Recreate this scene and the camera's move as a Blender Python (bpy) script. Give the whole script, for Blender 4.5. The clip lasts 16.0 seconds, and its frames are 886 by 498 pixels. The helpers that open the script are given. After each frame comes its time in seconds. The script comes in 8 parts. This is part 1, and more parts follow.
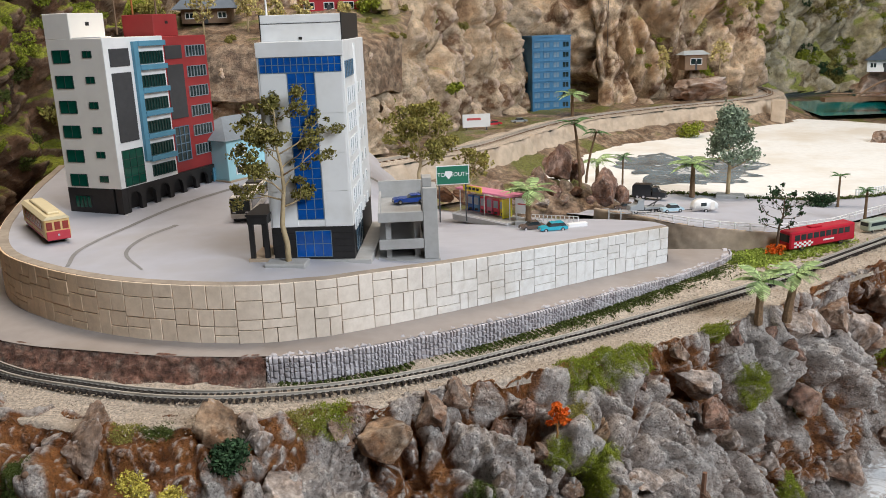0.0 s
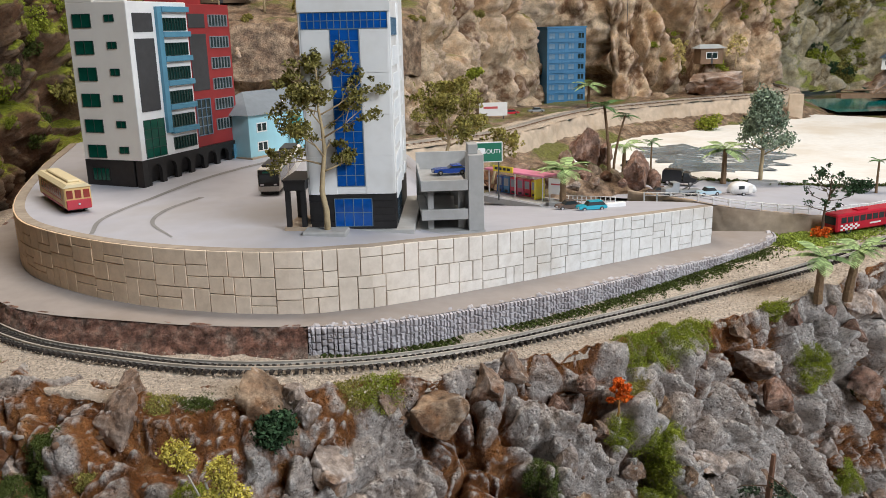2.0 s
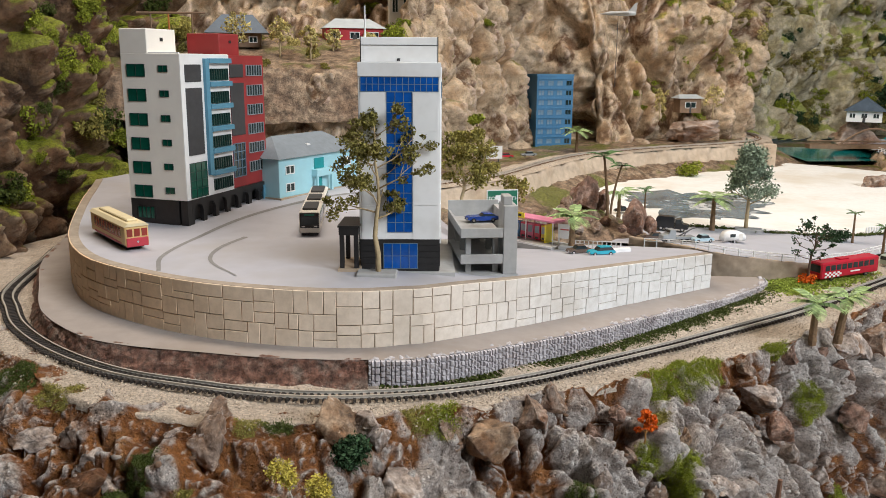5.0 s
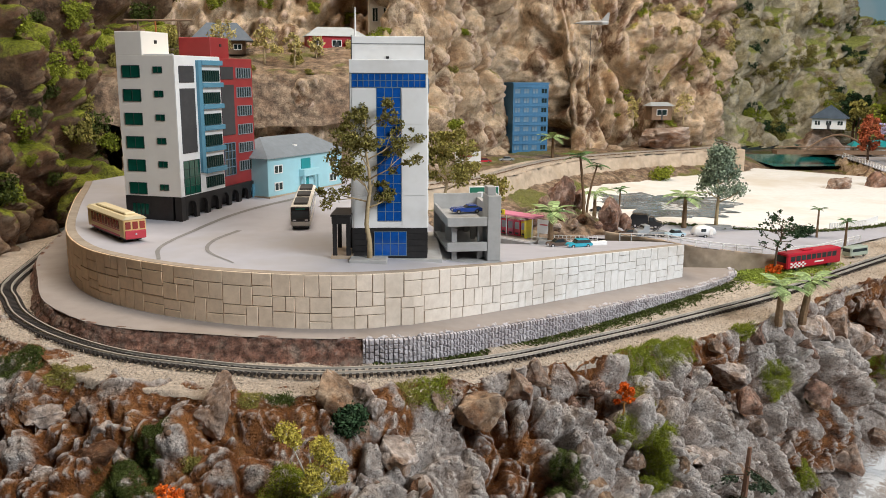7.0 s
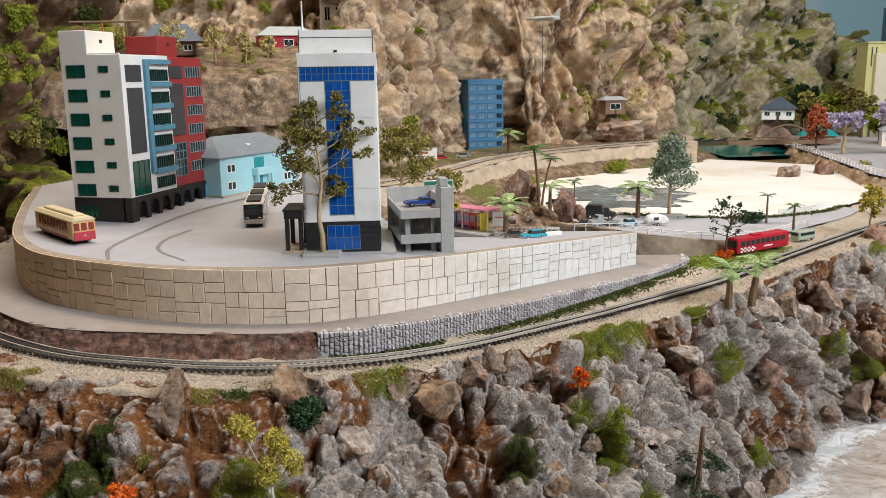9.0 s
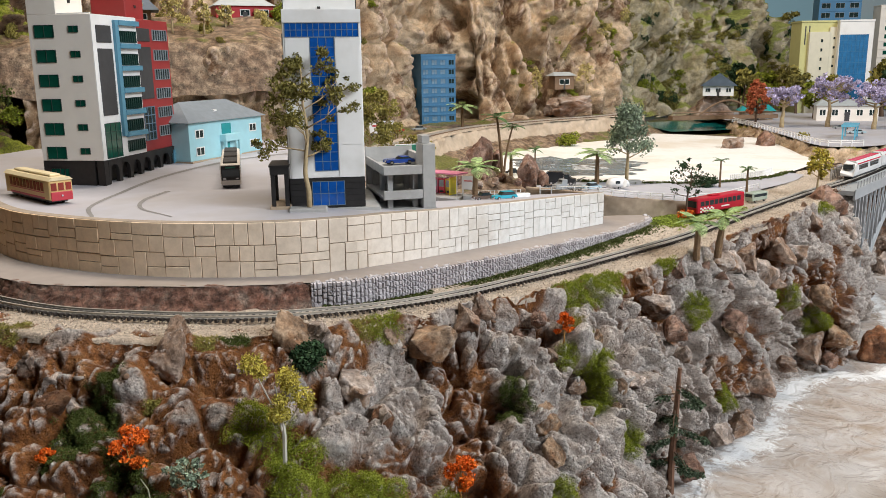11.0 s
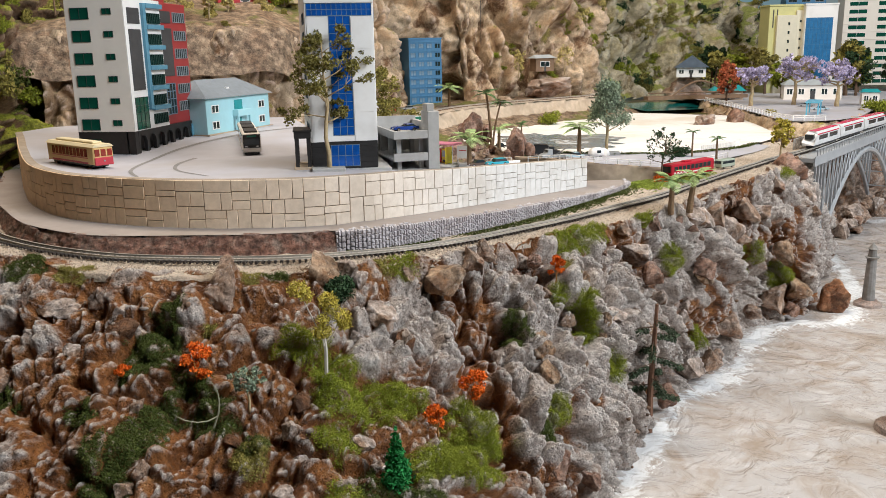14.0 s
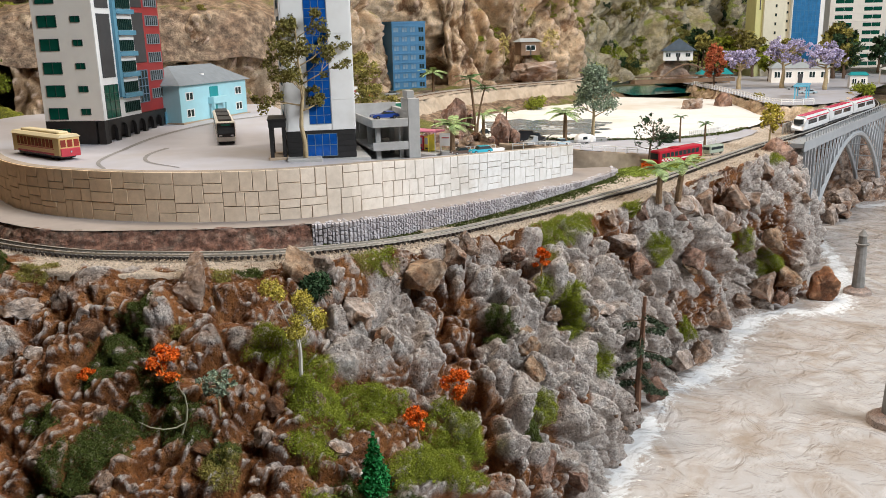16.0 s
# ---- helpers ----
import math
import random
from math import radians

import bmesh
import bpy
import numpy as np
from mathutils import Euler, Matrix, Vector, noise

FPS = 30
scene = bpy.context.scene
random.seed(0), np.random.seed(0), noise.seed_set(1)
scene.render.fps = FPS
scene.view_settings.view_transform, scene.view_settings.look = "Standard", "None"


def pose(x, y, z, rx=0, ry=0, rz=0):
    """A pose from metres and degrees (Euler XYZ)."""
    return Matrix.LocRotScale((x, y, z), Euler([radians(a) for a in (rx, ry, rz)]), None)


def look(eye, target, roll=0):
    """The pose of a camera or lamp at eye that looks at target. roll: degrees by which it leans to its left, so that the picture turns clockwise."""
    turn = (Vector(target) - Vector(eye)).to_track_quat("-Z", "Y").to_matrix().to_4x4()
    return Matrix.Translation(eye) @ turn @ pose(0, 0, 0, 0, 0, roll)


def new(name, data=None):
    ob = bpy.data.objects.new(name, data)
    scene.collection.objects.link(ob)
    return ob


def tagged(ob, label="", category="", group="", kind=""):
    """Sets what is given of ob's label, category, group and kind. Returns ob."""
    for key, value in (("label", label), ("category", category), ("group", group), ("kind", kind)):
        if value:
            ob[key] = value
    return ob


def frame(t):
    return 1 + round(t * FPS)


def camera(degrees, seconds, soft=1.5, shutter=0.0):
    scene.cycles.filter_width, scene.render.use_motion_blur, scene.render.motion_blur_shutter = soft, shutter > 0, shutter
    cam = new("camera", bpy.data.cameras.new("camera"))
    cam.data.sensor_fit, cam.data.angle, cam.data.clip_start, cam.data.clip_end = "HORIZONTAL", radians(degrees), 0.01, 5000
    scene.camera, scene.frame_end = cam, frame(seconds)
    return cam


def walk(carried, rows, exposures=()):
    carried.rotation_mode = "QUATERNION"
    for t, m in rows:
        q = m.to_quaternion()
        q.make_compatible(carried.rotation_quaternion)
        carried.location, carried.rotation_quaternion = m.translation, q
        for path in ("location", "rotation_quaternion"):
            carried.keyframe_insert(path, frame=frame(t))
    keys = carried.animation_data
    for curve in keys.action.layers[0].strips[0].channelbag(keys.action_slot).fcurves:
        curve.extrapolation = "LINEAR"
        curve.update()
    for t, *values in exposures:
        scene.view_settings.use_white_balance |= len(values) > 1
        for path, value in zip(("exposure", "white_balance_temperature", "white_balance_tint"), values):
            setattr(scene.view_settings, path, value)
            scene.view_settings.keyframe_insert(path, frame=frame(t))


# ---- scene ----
cam = camera(55.7, 16.0, soft=0.8)
PATH = [
    (0, (0.027, 0.031, 0.472), (-0.002, 1.961, -0.051), -2.0),
    (0.5, (0.027, 0.033, 0.467), (-0.003, 1.963, -0.057), -1.8),
    (1, (0.022, 0.039, 0.456), (-0.003, 1.97, -0.062), -1.5),
    (1.5, (0.005, 0.051, 0.442), (-0.013, 1.984, -0.071), -1.4),
    (2, (-0.015, 0.058, 0.438), (-0.025, 1.992, -0.072), -1.3),
    (2.5, (-0.036, 0.059, 0.438), (-0.03, 1.996, -0.061), -0.9),
    (3, (-0.048, 0.054, 0.439), (-0.027, 1.992, -0.055), -0.4),
    (3.5, (-0.058, 0.042, 0.446), (-0.025, 1.985, -0.023), 0.0),
    (4, (-0.067, 0.025, 0.454), (-0.023, 1.978, 0.025), 0.3),
    (4.2, (-0.068, 0.017, 0.463), (-0.02, 1.968, 0.025), 0.4),
    (6.3, (-0.09, -0.024, 0.458), (0.031, 1.925, 0.023), 0.1),
    (6.5, (-0.088, -0.031, 0.45), (0.03, 1.923, 0.044), 0.2),
    (7, (-0.089, -0.042, 0.448), (0.049, 1.912, 0.045), 0.3),
    (7.5, (-0.077, -0.049, 0.446), (0.075, 1.905, 0.047), 0.3),
    (8, (-0.062, -0.048, 0.441), (0.101, 1.906, 0.048), 0.1),
    (8.2, (-0.06, -0.048, 0.441), (0.098, 1.906, 0.047), -0.2),
    (10.3, (-0.125, -0.044, 0.438), (0.236, 1.88, 0.028), -1.1),
    (10.5, (-0.124, -0.047, 0.438), (0.239, 1.876, 0.026), -0.9),
    (11, (-0.125, -0.062, 0.417), (0.246, 1.854, -0.018), -0.7),
    (11.5, (-0.133, -0.089, 0.418), (0.245, 1.826, -0.017), -0.6),
    (12, (-0.153, -0.134, 0.42), (0.23, 1.781, -0.011), -0.6),
    (12.5, (-0.16, -0.156, 0.418), (0.227, 1.755, -0.026), -1.0),
    (13, (-0.166, -0.164, 0.409), (0.23, 1.739, -0.065), -1.2),
    (13.5, (-0.171, -0.163, 0.408), (0.235, 1.738, -0.062), -1.3),
    (14, (-0.171, -0.155, 0.405), (0.25, 1.745, -0.056), -1.1),
    (14.5, (-0.169, -0.141, 0.404), (0.26, 1.751, -0.079), -1.1),
    (15, (-0.165, -0.13, 0.405), (0.269, 1.758, -0.091), -1.1),
    (15.5, (-0.164, -0.126, 0.405), (0.277, 1.76, -0.094), -1.2),
    (16, (-0.159, -0.129, 0.406), (0.288, 1.756, -0.092), -1.3),
]
walk(cam, [(t, look(eye, target, roll)) for t, eye, target, roll in PATH], [(0, -0.22, 6200, 10), (4, -0.17, 6350, 10), (7, -0.12, 6500, 10), (10, -0.1, 6480, 10), (13, 0.05, 6480, 10), (16, 0.04, 6450, 10)])

# ---- world and light ----
world = bpy.data.worlds.new("room_light")
scene.world = world
world.use_nodes = True
wbg = world.node_tree.nodes["Background"]
wbg.inputs["Color"].default_value = (1.0, 0.95, 0.88, 1)
wbg.inputs["Strength"].default_value = 0.004


def area_lamp(name, eye, target, sx, sy, watts, colour):
    d = bpy.data.lights.new(name, "AREA")
    d.shape, d.size, d.size_y, d.energy, d.color = "RECTANGLE", sx, sy, watts, colour
    ob = new(name, d)
    ob.matrix_world = look(eye, target)
    return ob


area_lamp("window_light", (1.9, -1.15, 2.1), (0.2, 0.9, 0.2), 1.2, 1.2, 112, (0.92, 0.965, 1.0))
area_lamp("ceiling_light", (-0.1, 1.25, 2.4), (0.0, 1.6, 0.2), 2.2, 0.6, 58, (1.0, 0.87, 0.72))

# ---- helpers for building, in centimetres ----
CM = 0.01
R = random.Random(5)


def P(x, y, z, rz=0, rx=0, ry=0):
    return pose(x * CM, y * CM, z * CM, rx, ry, rz)


def thing(name, label, category, m, group="", kind=""):
    ob = new(name)
    ob.empty_display_size = 0.01
    ob.matrix_basis = m
    return tagged(ob, label, category, group, kind)


def mesh_of(name, bm):
    bmesh.ops.scale(bm, vec=(CM, CM, CM), verts=bm.verts)
    me = bpy.data.meshes.new(name)
    bm.to_mesh(me)
    bm.free()
    return me


def part(name, bm, material, parent=None, label="", smooth=False, m=None):
    me = mesh_of(name, bm)
    for mt in (material if isinstance(material, (list, tuple)) else [material]):
        me.materials.append(mt)
    if smooth:
        me.polygons.foreach_set("use_smooth", [True] * len(me.polygons))
    ob = new(name, me)
    if parent:
        ob.parent = parent
    if m is not None:
        ob.matrix_basis = m
    if label:
        ob["label"] = label
    return ob


def raw(name, verts, faces, material, smooth=True, parent=None, label="", category="", group="", kind=""):
    me = bpy.data.meshes.new(name)
    me.from_pydata([tuple(v) for v in (np.asarray(verts) * CM)], [], [tuple(int(i) for i in f) for f in faces])
    me.materials.append(material)
    me.polygons.foreach_set("use_smooth", [smooth] * len(me.polygons))
    ob = new(name, me)
    if parent:
        ob.parent = parent
    return tagged(ob, label, category, group, kind)


def box(bm, x0, x1, y0, y1, z0, z1, bev=0.0, mi=0):
    vs = [bm.verts.new(c) for c in ((x0, y0, z0), (x1, y0, z0), (x1, y1, z0), (x0, y1, z0), (x0, y0, z1), (x1, y0, z1), (x1, y1, z1), (x0, y1, z1))]
    fs = [bm.faces.new([vs[i] for i in f]) for f in ((3, 2, 1, 0), (4, 5, 6, 7), (0, 1, 5, 4), (1, 2, 6, 5), (2, 3, 7, 6), (3, 0, 4, 7))]
    for f in fs:
        f.material_index = mi
    if bev:
        bmesh.ops.bevel(bm, geom=list({e for f in fs for e in f.edges}), offset=bev, segments=1, affect="EDGES", profile=0.7)
    return bm


def boxes(*bs, bev=0.0):
    bm = bmesh.new()
    for b in bs:
        box(bm, *b, bev=bev)
    return bm


def tube(bm, pts, radii, n=7):
    """A tapered tube along points."""
    rings = []
    pts = [Vector(p) for p in pts]
    for i, p in enumerate(pts):
        d = (pts[min(i + 1, len(pts) - 1)] - pts[max(i - 1, 0)]).normalized()
        a = d.cross(Vector((0.31, 0.77, 0.21))).normalized()
        b = d.cross(a)
        rings.append([bm.verts.new(p + (a * math.cos(k * math.tau / n) + b * math.sin(k * math.tau / n)) * radii[i]) for k in range(n)])
    for r0, r1 in zip(rings, rings[1:]):
        for k in range(n):
            bm.faces.new((r0[k], r0[(k + 1) % n], r1[(k + 1) % n], r1[k]))
    bm.faces.new(rings[0][::-1])
    bm.faces.new(rings[-1])
    return bm


def prism(bm, poly, z0, z1):
    """Upright prism over a plan polygon."""
    a = [bm.verts.new((x, y, z0)) for x, y in poly]
    b = [bm.verts.new((x, y, z1)) for x, y in poly]
    n = len(poly)
    bm.faces.new(a[::-1])
    bm.faces.new(b)
    for i in range(n):
        bm.faces.new((a[i], a[(i + 1) % n], b[(i + 1) % n], b[i]))
    return bm


def slab_profile(bm, poly, y0, y1):
    """A profile in x and z, drawn out along y."""
    a = [bm.verts.new((x, y0, z)) for x, z in poly]
    b = [bm.verts.new((x, y1, z)) for x, z in poly]
    n = len(poly)
    bm.faces.new(a)
    bm.faces.new(b[::-1])
    for i in range(n):
        bm.faces.new((b[i], b[(i + 1) % n], a[(i + 1) % n], a[i]))
    return bm


def curve(pts, step=0.5):
    """A smooth line through plan points, resampled evenly."""
    p = np.array(pts, float)
    q = np.vstack([2 * p[0] - p[1], p, 2 * p[-1] - p[-2]])
    out = []
    for i in range(1, len(q) - 2):
        t = np.linspace(0, 1, 24, endpoint=False)[:, None]
        a, b, c, d = q[i - 1], q[i], q[i + 1], q[i + 2]
        out.append(0.5 * (2 * b + (c - a) * t + (2 * a - 5 * b + 4 * c - d) * t ** 2 + (3 * b - a - 3 * c + d) * t ** 3))
    out = np.vstack(out + [p[-1:]])
    s = np.r_[0, np.cumsum(np.linalg.norm(np.diff(out, axis=0), axis=1))]
    n = max(2, int(s[-1] / step) + 1)
    u = np.linspace(0, s[-1], n)
    return np.stack([np.interp(u, s, out[:, k]) for k in range(out.shape[1])], 1)


def resample(c, n):
    s = np.r_[0, np.cumsum(np.linalg.norm(np.diff(c, axis=0), axis=1))]
    u = np.linspace(0, s[-1], n)
    return np.stack([np.interp(u, s, c[:, k]) for k in range(c.shape[1])], 1)


def grid_faces(n, m):
    i = np.arange((n - 1) * (m - 1))
    a = (i // (m - 1)) * m + i % (m - 1)
    return np.stack([a, a + m, a + m + 1, a + 1], 1)


# ---- noise on arrays ----
def _hash(i, j, k, s):
    h = (i.astype(np.int64) * 374761393 + j.astype(np.int64) * 668265263 + k.astype(np.int64) * 2147483647 + s * 974634539) & 0xFFFFFFFF
    h = ((h ^ (h >> 13)) * 1274126177) & 0xFFFFFFFF
    h = ((h ^ (h >> 16)) * 2246822519) & 0xFFFFFFFF
    return ((h ^ (h >> 15)) & 0xFFFFFF) / float(0xFFFFFF)


def vnoise(p, seed=0):
    f = np.floor(p)
    u = p - f
    u = u * u * (3 - 2 * u)
    i, j, k = f[:, 0], f[:, 1], f[:, 2]
    r = 0
    for a in (0, 1):
        for b in (0, 1):
            for c in (0, 1):
                w = (u[:, 0] if a else 1 - u[:, 0]) * (u[:, 1] if b else 1 - u[:, 1]) * (u[:, 2] if c else 1 - u[:, 2])
                r = r + w * _hash(i + a, j + b, k + c, seed)
    return r * 2 - 1


def fbm(p, octaves=4, seed=0):
    r, a = 0, 0.5
    for o in range(octaves):
        r = r + a * vnoise(p * 2 ** o, seed + o)
        a *= 0.5
    return r


def worley(p, seed=0):
    """Nearest and second distance, and a random value of the nearest cell."""
    f = np.floor(p)
    d1 = np.full(len(p), 9.0)
    d2 = np.full(len(p), 9.0)
    v = np.zeros(len(p))
    for a in (-1, 0, 1):
        for b in (-1, 0, 1):
            for c in (-1, 0, 1):
                i, j, k = f[:, 0] + a, f[:, 1] + b, f[:, 2] + c
                q = np.stack([i + _hash(i, j, k, seed), j + _hash(i, j, k, seed + 7), k + _hash(i, j, k, seed + 13)], 1)
                d = np.linalg.norm(p - q, axis=1)
                near = d < d1
                d2 = np.where(near, d1, np.minimum(d2, d))
                v = np.where(near, _hash(i, j, k, seed + 29), v)
                d1 = np.where(near, d, d1)
    return d1, d2, v


def blocks(p, seed=0, slope=2.0, dome=0.4):
    """Tilted blocks, softly joined, with clefts between them."""
    f = np.floor(p)
    d1 = np.full(len(p), 9.0)
    d2 = np.full(len(p), 9.0)
    num = np.zeros(len(p))
    den = np.full(len(p), 1e-9)
    for a in (-1, 0, 1):
        for b in (-1, 0, 1):
            for c in (-1, 0, 1):
                i, j, k = f[:, 0] + a, f[:, 1] + b, f[:, 2] + c
                q = np.stack([i + _hash(i, j, k, seed), j + _hash(i, j, k, seed + 7), k + _hash(i, j, k, seed + 13)], 1)
                dv = p - q
                d = np.linalg.norm(dv, axis=1)
                tilt = np.stack([_hash(i, j, k, seed + 31 + m) - 0.5 for m in range(3)], 1) * slope
                hh = (_hash(i, j, k, seed + 29) - 0.5) * 1.2 + (dv * tilt).sum(1)
                w = np.exp(-20 * d)
                num += w * hh
                den += w
                near = d < d1
                d2 = np.where(near, d1, np.minimum(d2, d))
                d1 = np.where(near, d, d1)
    return num / den - 0.85 * np.exp(-((d2 - d1) / 0.13) ** 2) - dome * d1 * d1


def rocky(p, size, seed=0, stretch=(1, 1, 1), w3=(0.78, 0.30, 0.075)):
    """Relief of a rock face: tilted blocks from large to small, and fine pitting; about -1 to 1."""
    st = np.array(stretch)
    w = p + size * 0.22 * np.stack([fbm(p / size * 1.1 + 9 * k, 3, seed + 40 + k) for k in range(3)], 1)
    big = blocks(w * st / size, seed)
    mid = blocks(w * st / (size * 0.45) + 5.3, seed + 3)
    small = blocks(p / (size * 0.19) + 2.1, seed + 5)
    return w3[0] * big + w3[1] * mid + w3[2] * small + 0.11 * fbm(p / (size * 0.5), 5, seed + 8)


def ridged(p, octaves=4, seed=0):
    """Sharp crests, 0 to 1, with finer crests riding on the coarse ones."""
    r, a, w = 0, 0.55, 1.0
    for o in range(octaves):
        k = (1 - np.abs(vnoise(p * 2.1 ** o + 3.7 * o, seed + o))) ** 2
        r = r + a * w * k
        w = np.clip(k * 1.6, 0, 1)
        a *= 0.5
    return r


def normals_grid(v, n, m):
    g = v.reshape(n, m, 3)
    a = np.gradient(g, axis=0)
    b = np.gradient(g, axis=1)
    nn = np.cross(a, b)
    return (nn / (np.linalg.norm(nn, axis=2, keepdims=True) + 1e-9)).reshape(-1, 3)


# ---- materials ----
def nodes_of(name):
    mt = bpy.data.materials.new(name)
    mt.use_nodes = True
    nt = mt.node_tree
    return mt, nt, nt.nodes["Principled BSDF"]


def noise_node(nt, cm, detail=5, rough=0.6, seed=0.0):
    tc = nt.nodes.new("ShaderNodeTexCoord")
    mp = nt.nodes.new("ShaderNodeMapping")
    mp.inputs["Location"].default_value = (seed, seed * 0.7, seed * 1.3)
    nt.links.new(tc.outputs["Object"], mp.inputs["Vector"])
    n = nt.nodes.new("ShaderNodeTexNoise")
    n.inputs["Scale"].default_value = 1 / (cm * CM)
    n.inputs["Detail"].default_value = detail
    n.inputs["Roughness"].default_value = rough
    nt.links.new(mp.outputs["Vector"], n.inputs["Vector"])
    return n


def ramp(nt, src, stops):
    r = nt.nodes.new("ShaderNodeValToRGB")
    el = r.color_ramp.elements
    while len(el) < len(stops):
        el.new(0.5)
    for e, (pos, col) in zip(el, stops):
        e.position, e.color = pos, (*col, 1)
    nt.links.new(src, r.inputs["Fac"])
    return r


def mixc(nt, fac, a, b, kind="MIX"):
    mx = nt.nodes.new("ShaderNodeMix")
    mx.data_type, mx.blend_type = "RGBA", kind
    for sock, val in ((mx.inputs[0], fac), (mx.inputs[6], a), (mx.inputs[7], b)):
        if isinstance(val, (int, float)):
            sock.default_value = val
        elif isinstance(val, tuple):
            sock.default_value = (*val, 1)
        else:
            nt.links.new(val, sock)
    return mx.outputs[2]


def bump(nt, bsdf, src, strength, dist_cm):
    b = nt.nodes.new("ShaderNodeBump")
    b.inputs["Strength"].default_value = strength
    b.inputs["Distance"].default_value = dist_cm * CM
    nt.links.new(src, b.inputs["Height"])
    nt.links.new(b.outputs["Normal"], bsdf.inputs["Normal"])


def paint(name, col, var=0.12, rough=0.55, grain=1.2, metal=0.0, stain=None, stain_cm=6, bmp=0.15, rnd=0.0, bump_cm=0.02):
    """Painted or plain surface with a fine and a broad variation."""
    mt, nt, b = nodes_of(name)
    c = np.array(col)
    n1 = noise_node(nt, grain)
    r1 = ramp(nt, n1.outputs["Fac"], [(0.3, tuple(np.clip(c * (1 - var), 0, 1))), (0.7, tuple(np.clip(c * (1 + var * 0.7), 0, 1)))])
    n2 = noise_node(nt, stain_cm, 4, 0.65, 3.1)
    st = stain if stain is not None else tuple(c * (1 - 1.6 * var))
    r2 = ramp(nt, n2.outputs["Fac"], [(0.48, (0, 0, 0)), (0.72, (1, 1, 1))])
    out = mixc(nt, r2.outputs["Color"], r1.outputs["Color"], tuple(st))
    if rnd:
        oi = nt.nodes.new("ShaderNodeObjectInfo")
        rr = ramp(nt, oi.outputs["Random"], [(0, (1 - rnd,) * 3), (1, (1 + rnd * 0.3,) * 3)])
        out = mixc(nt, 1.0, out, rr.outputs["Color"], "MULTIPLY")
    nt.links.new(out, b.inputs["Base Color"])
    b.inputs["Roughness"].default_value = rough
    b.inputs["Metallic"].default_value = metal
    n3 = noise_node(nt, grain * 0.25, 4)
    bump(nt, b, n3.outputs["Fac"], bmp, bump_cm)
    return mt


def rock(name, c1, c2, c3, dust=(0.55, 0.5, 0.46), moss=None, moss_at=0.6, size=4.0, dust_amt=0.55, rough_cm=0.34, grain_cm=0.7, mottle=0.9):
    """Painted plaster rock: three washes, pale dry-brushed high edges, pits shaded by colour alone, and moss on flatter
    places.
    """
    mt, nt, b = nodes_of(name)
    n1 = noise_node(nt, size, 7, 0.68)
    base = ramp(nt, n1.outputs["Fac"], [(0.30, c3), (0.42, c1), (0.52, c2), (0.60, c3), (0.70, c2), (0.8, c1)]).outputs["Color"]
    n2 = noise_node(nt, size * 0.22, 8, 0.72, 2.0)
    base = mixc(nt, mottle, base, ramp(nt, n2.outputs["Fac"], [(0.36, (0.16, 0.13, 0.11)), (0.5, (0.74, 0.70, 0.67)), (0.62, (1.5, 1.46, 1.42))]).outputs["Color"], "MULTIPLY")
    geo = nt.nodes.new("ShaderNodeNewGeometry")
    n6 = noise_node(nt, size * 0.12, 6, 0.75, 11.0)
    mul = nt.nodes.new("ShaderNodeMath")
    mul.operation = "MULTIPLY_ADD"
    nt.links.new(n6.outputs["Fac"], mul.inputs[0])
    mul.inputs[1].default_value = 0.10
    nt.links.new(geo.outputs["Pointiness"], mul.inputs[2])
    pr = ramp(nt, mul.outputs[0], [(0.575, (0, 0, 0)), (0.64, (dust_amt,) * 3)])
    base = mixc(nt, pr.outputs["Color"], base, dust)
    vo = nt.nodes.new("ShaderNodeTexVoronoi")
    vo.inputs["Scale"].default_value = 1 / (0.42 * CM)
    tc = nt.nodes.new("ShaderNodeTexCoord")
    nt.links.new(tc.outputs["Object"], vo.inputs["Vector"])
    # shade of small pits painted as dark dots, without relief
    pit_shade = ramp(nt, vo.outputs["Distance"], [(0.08, (0.3, 0.28, 0.27)), (0.22, (1, 1, 1))])
    base = mixc(nt, 0.6, base, pit_shade.outputs["Color"], "MULTIPLY")
    if moss:
        sx = nt.nodes.new("ShaderNodeSeparateXYZ")
        nt.links.new(geo.outputs["Normal"], sx.inputs[0])
        n4 = noise_node(nt, size * 1.6, 6, 0.65, 7.0)
        ad = nt.nodes.new("ShaderNodeMath")
        ad.operation = "MULTIPLY_ADD"
        nt.links.new(sx.outputs["Z"], ad.inputs[0])
        ad.inputs[1].default_value = 0.22
        nt.links.new(n4.outputs["Fac"], ad.inputs[2])
        mr = ramp(nt, ad.outputs[0], [(moss_at, (0, 0, 0)), (moss_at + 0.06, (1, 1, 1))])
        n5 = noise_node(nt, 0.4, 5, 0.75, 1.0)
        mc = ramp(nt, n5.outputs["Fac"], [(0.32, tuple(x * 0.25 for x in moss)), (0.68, tuple(x * 1.7 for x in moss))])
        base = mixc(nt, mr.outputs["Color"], base, mc.outputs["Color"])
    nt.links.new(base, b.inputs["Base Color"])
    b.inputs["Roughness"].default_value = 0.46
    b.inputs["Specular IOR Level"].default_value = 0.4
    nf = noise_node(nt, 0.28, 4, 0.8, 9.0)
    fl_ = ramp(nt, nf.outputs["Fac"], [(0.60, (0, 0, 0)), (0.70, (dust_amt * 0.6,) * 3)])
    base = mixc(nt, fl_.outputs["Color"], base, dust)
    base = mixc(nt, 0.8, base, ramp(nt, nf.outputs["Fac"], [(0.32, (0.35, 0.32, 0.3)), (0.46, (1, 1, 1))]).outputs["Color"], "MULTIPLY")
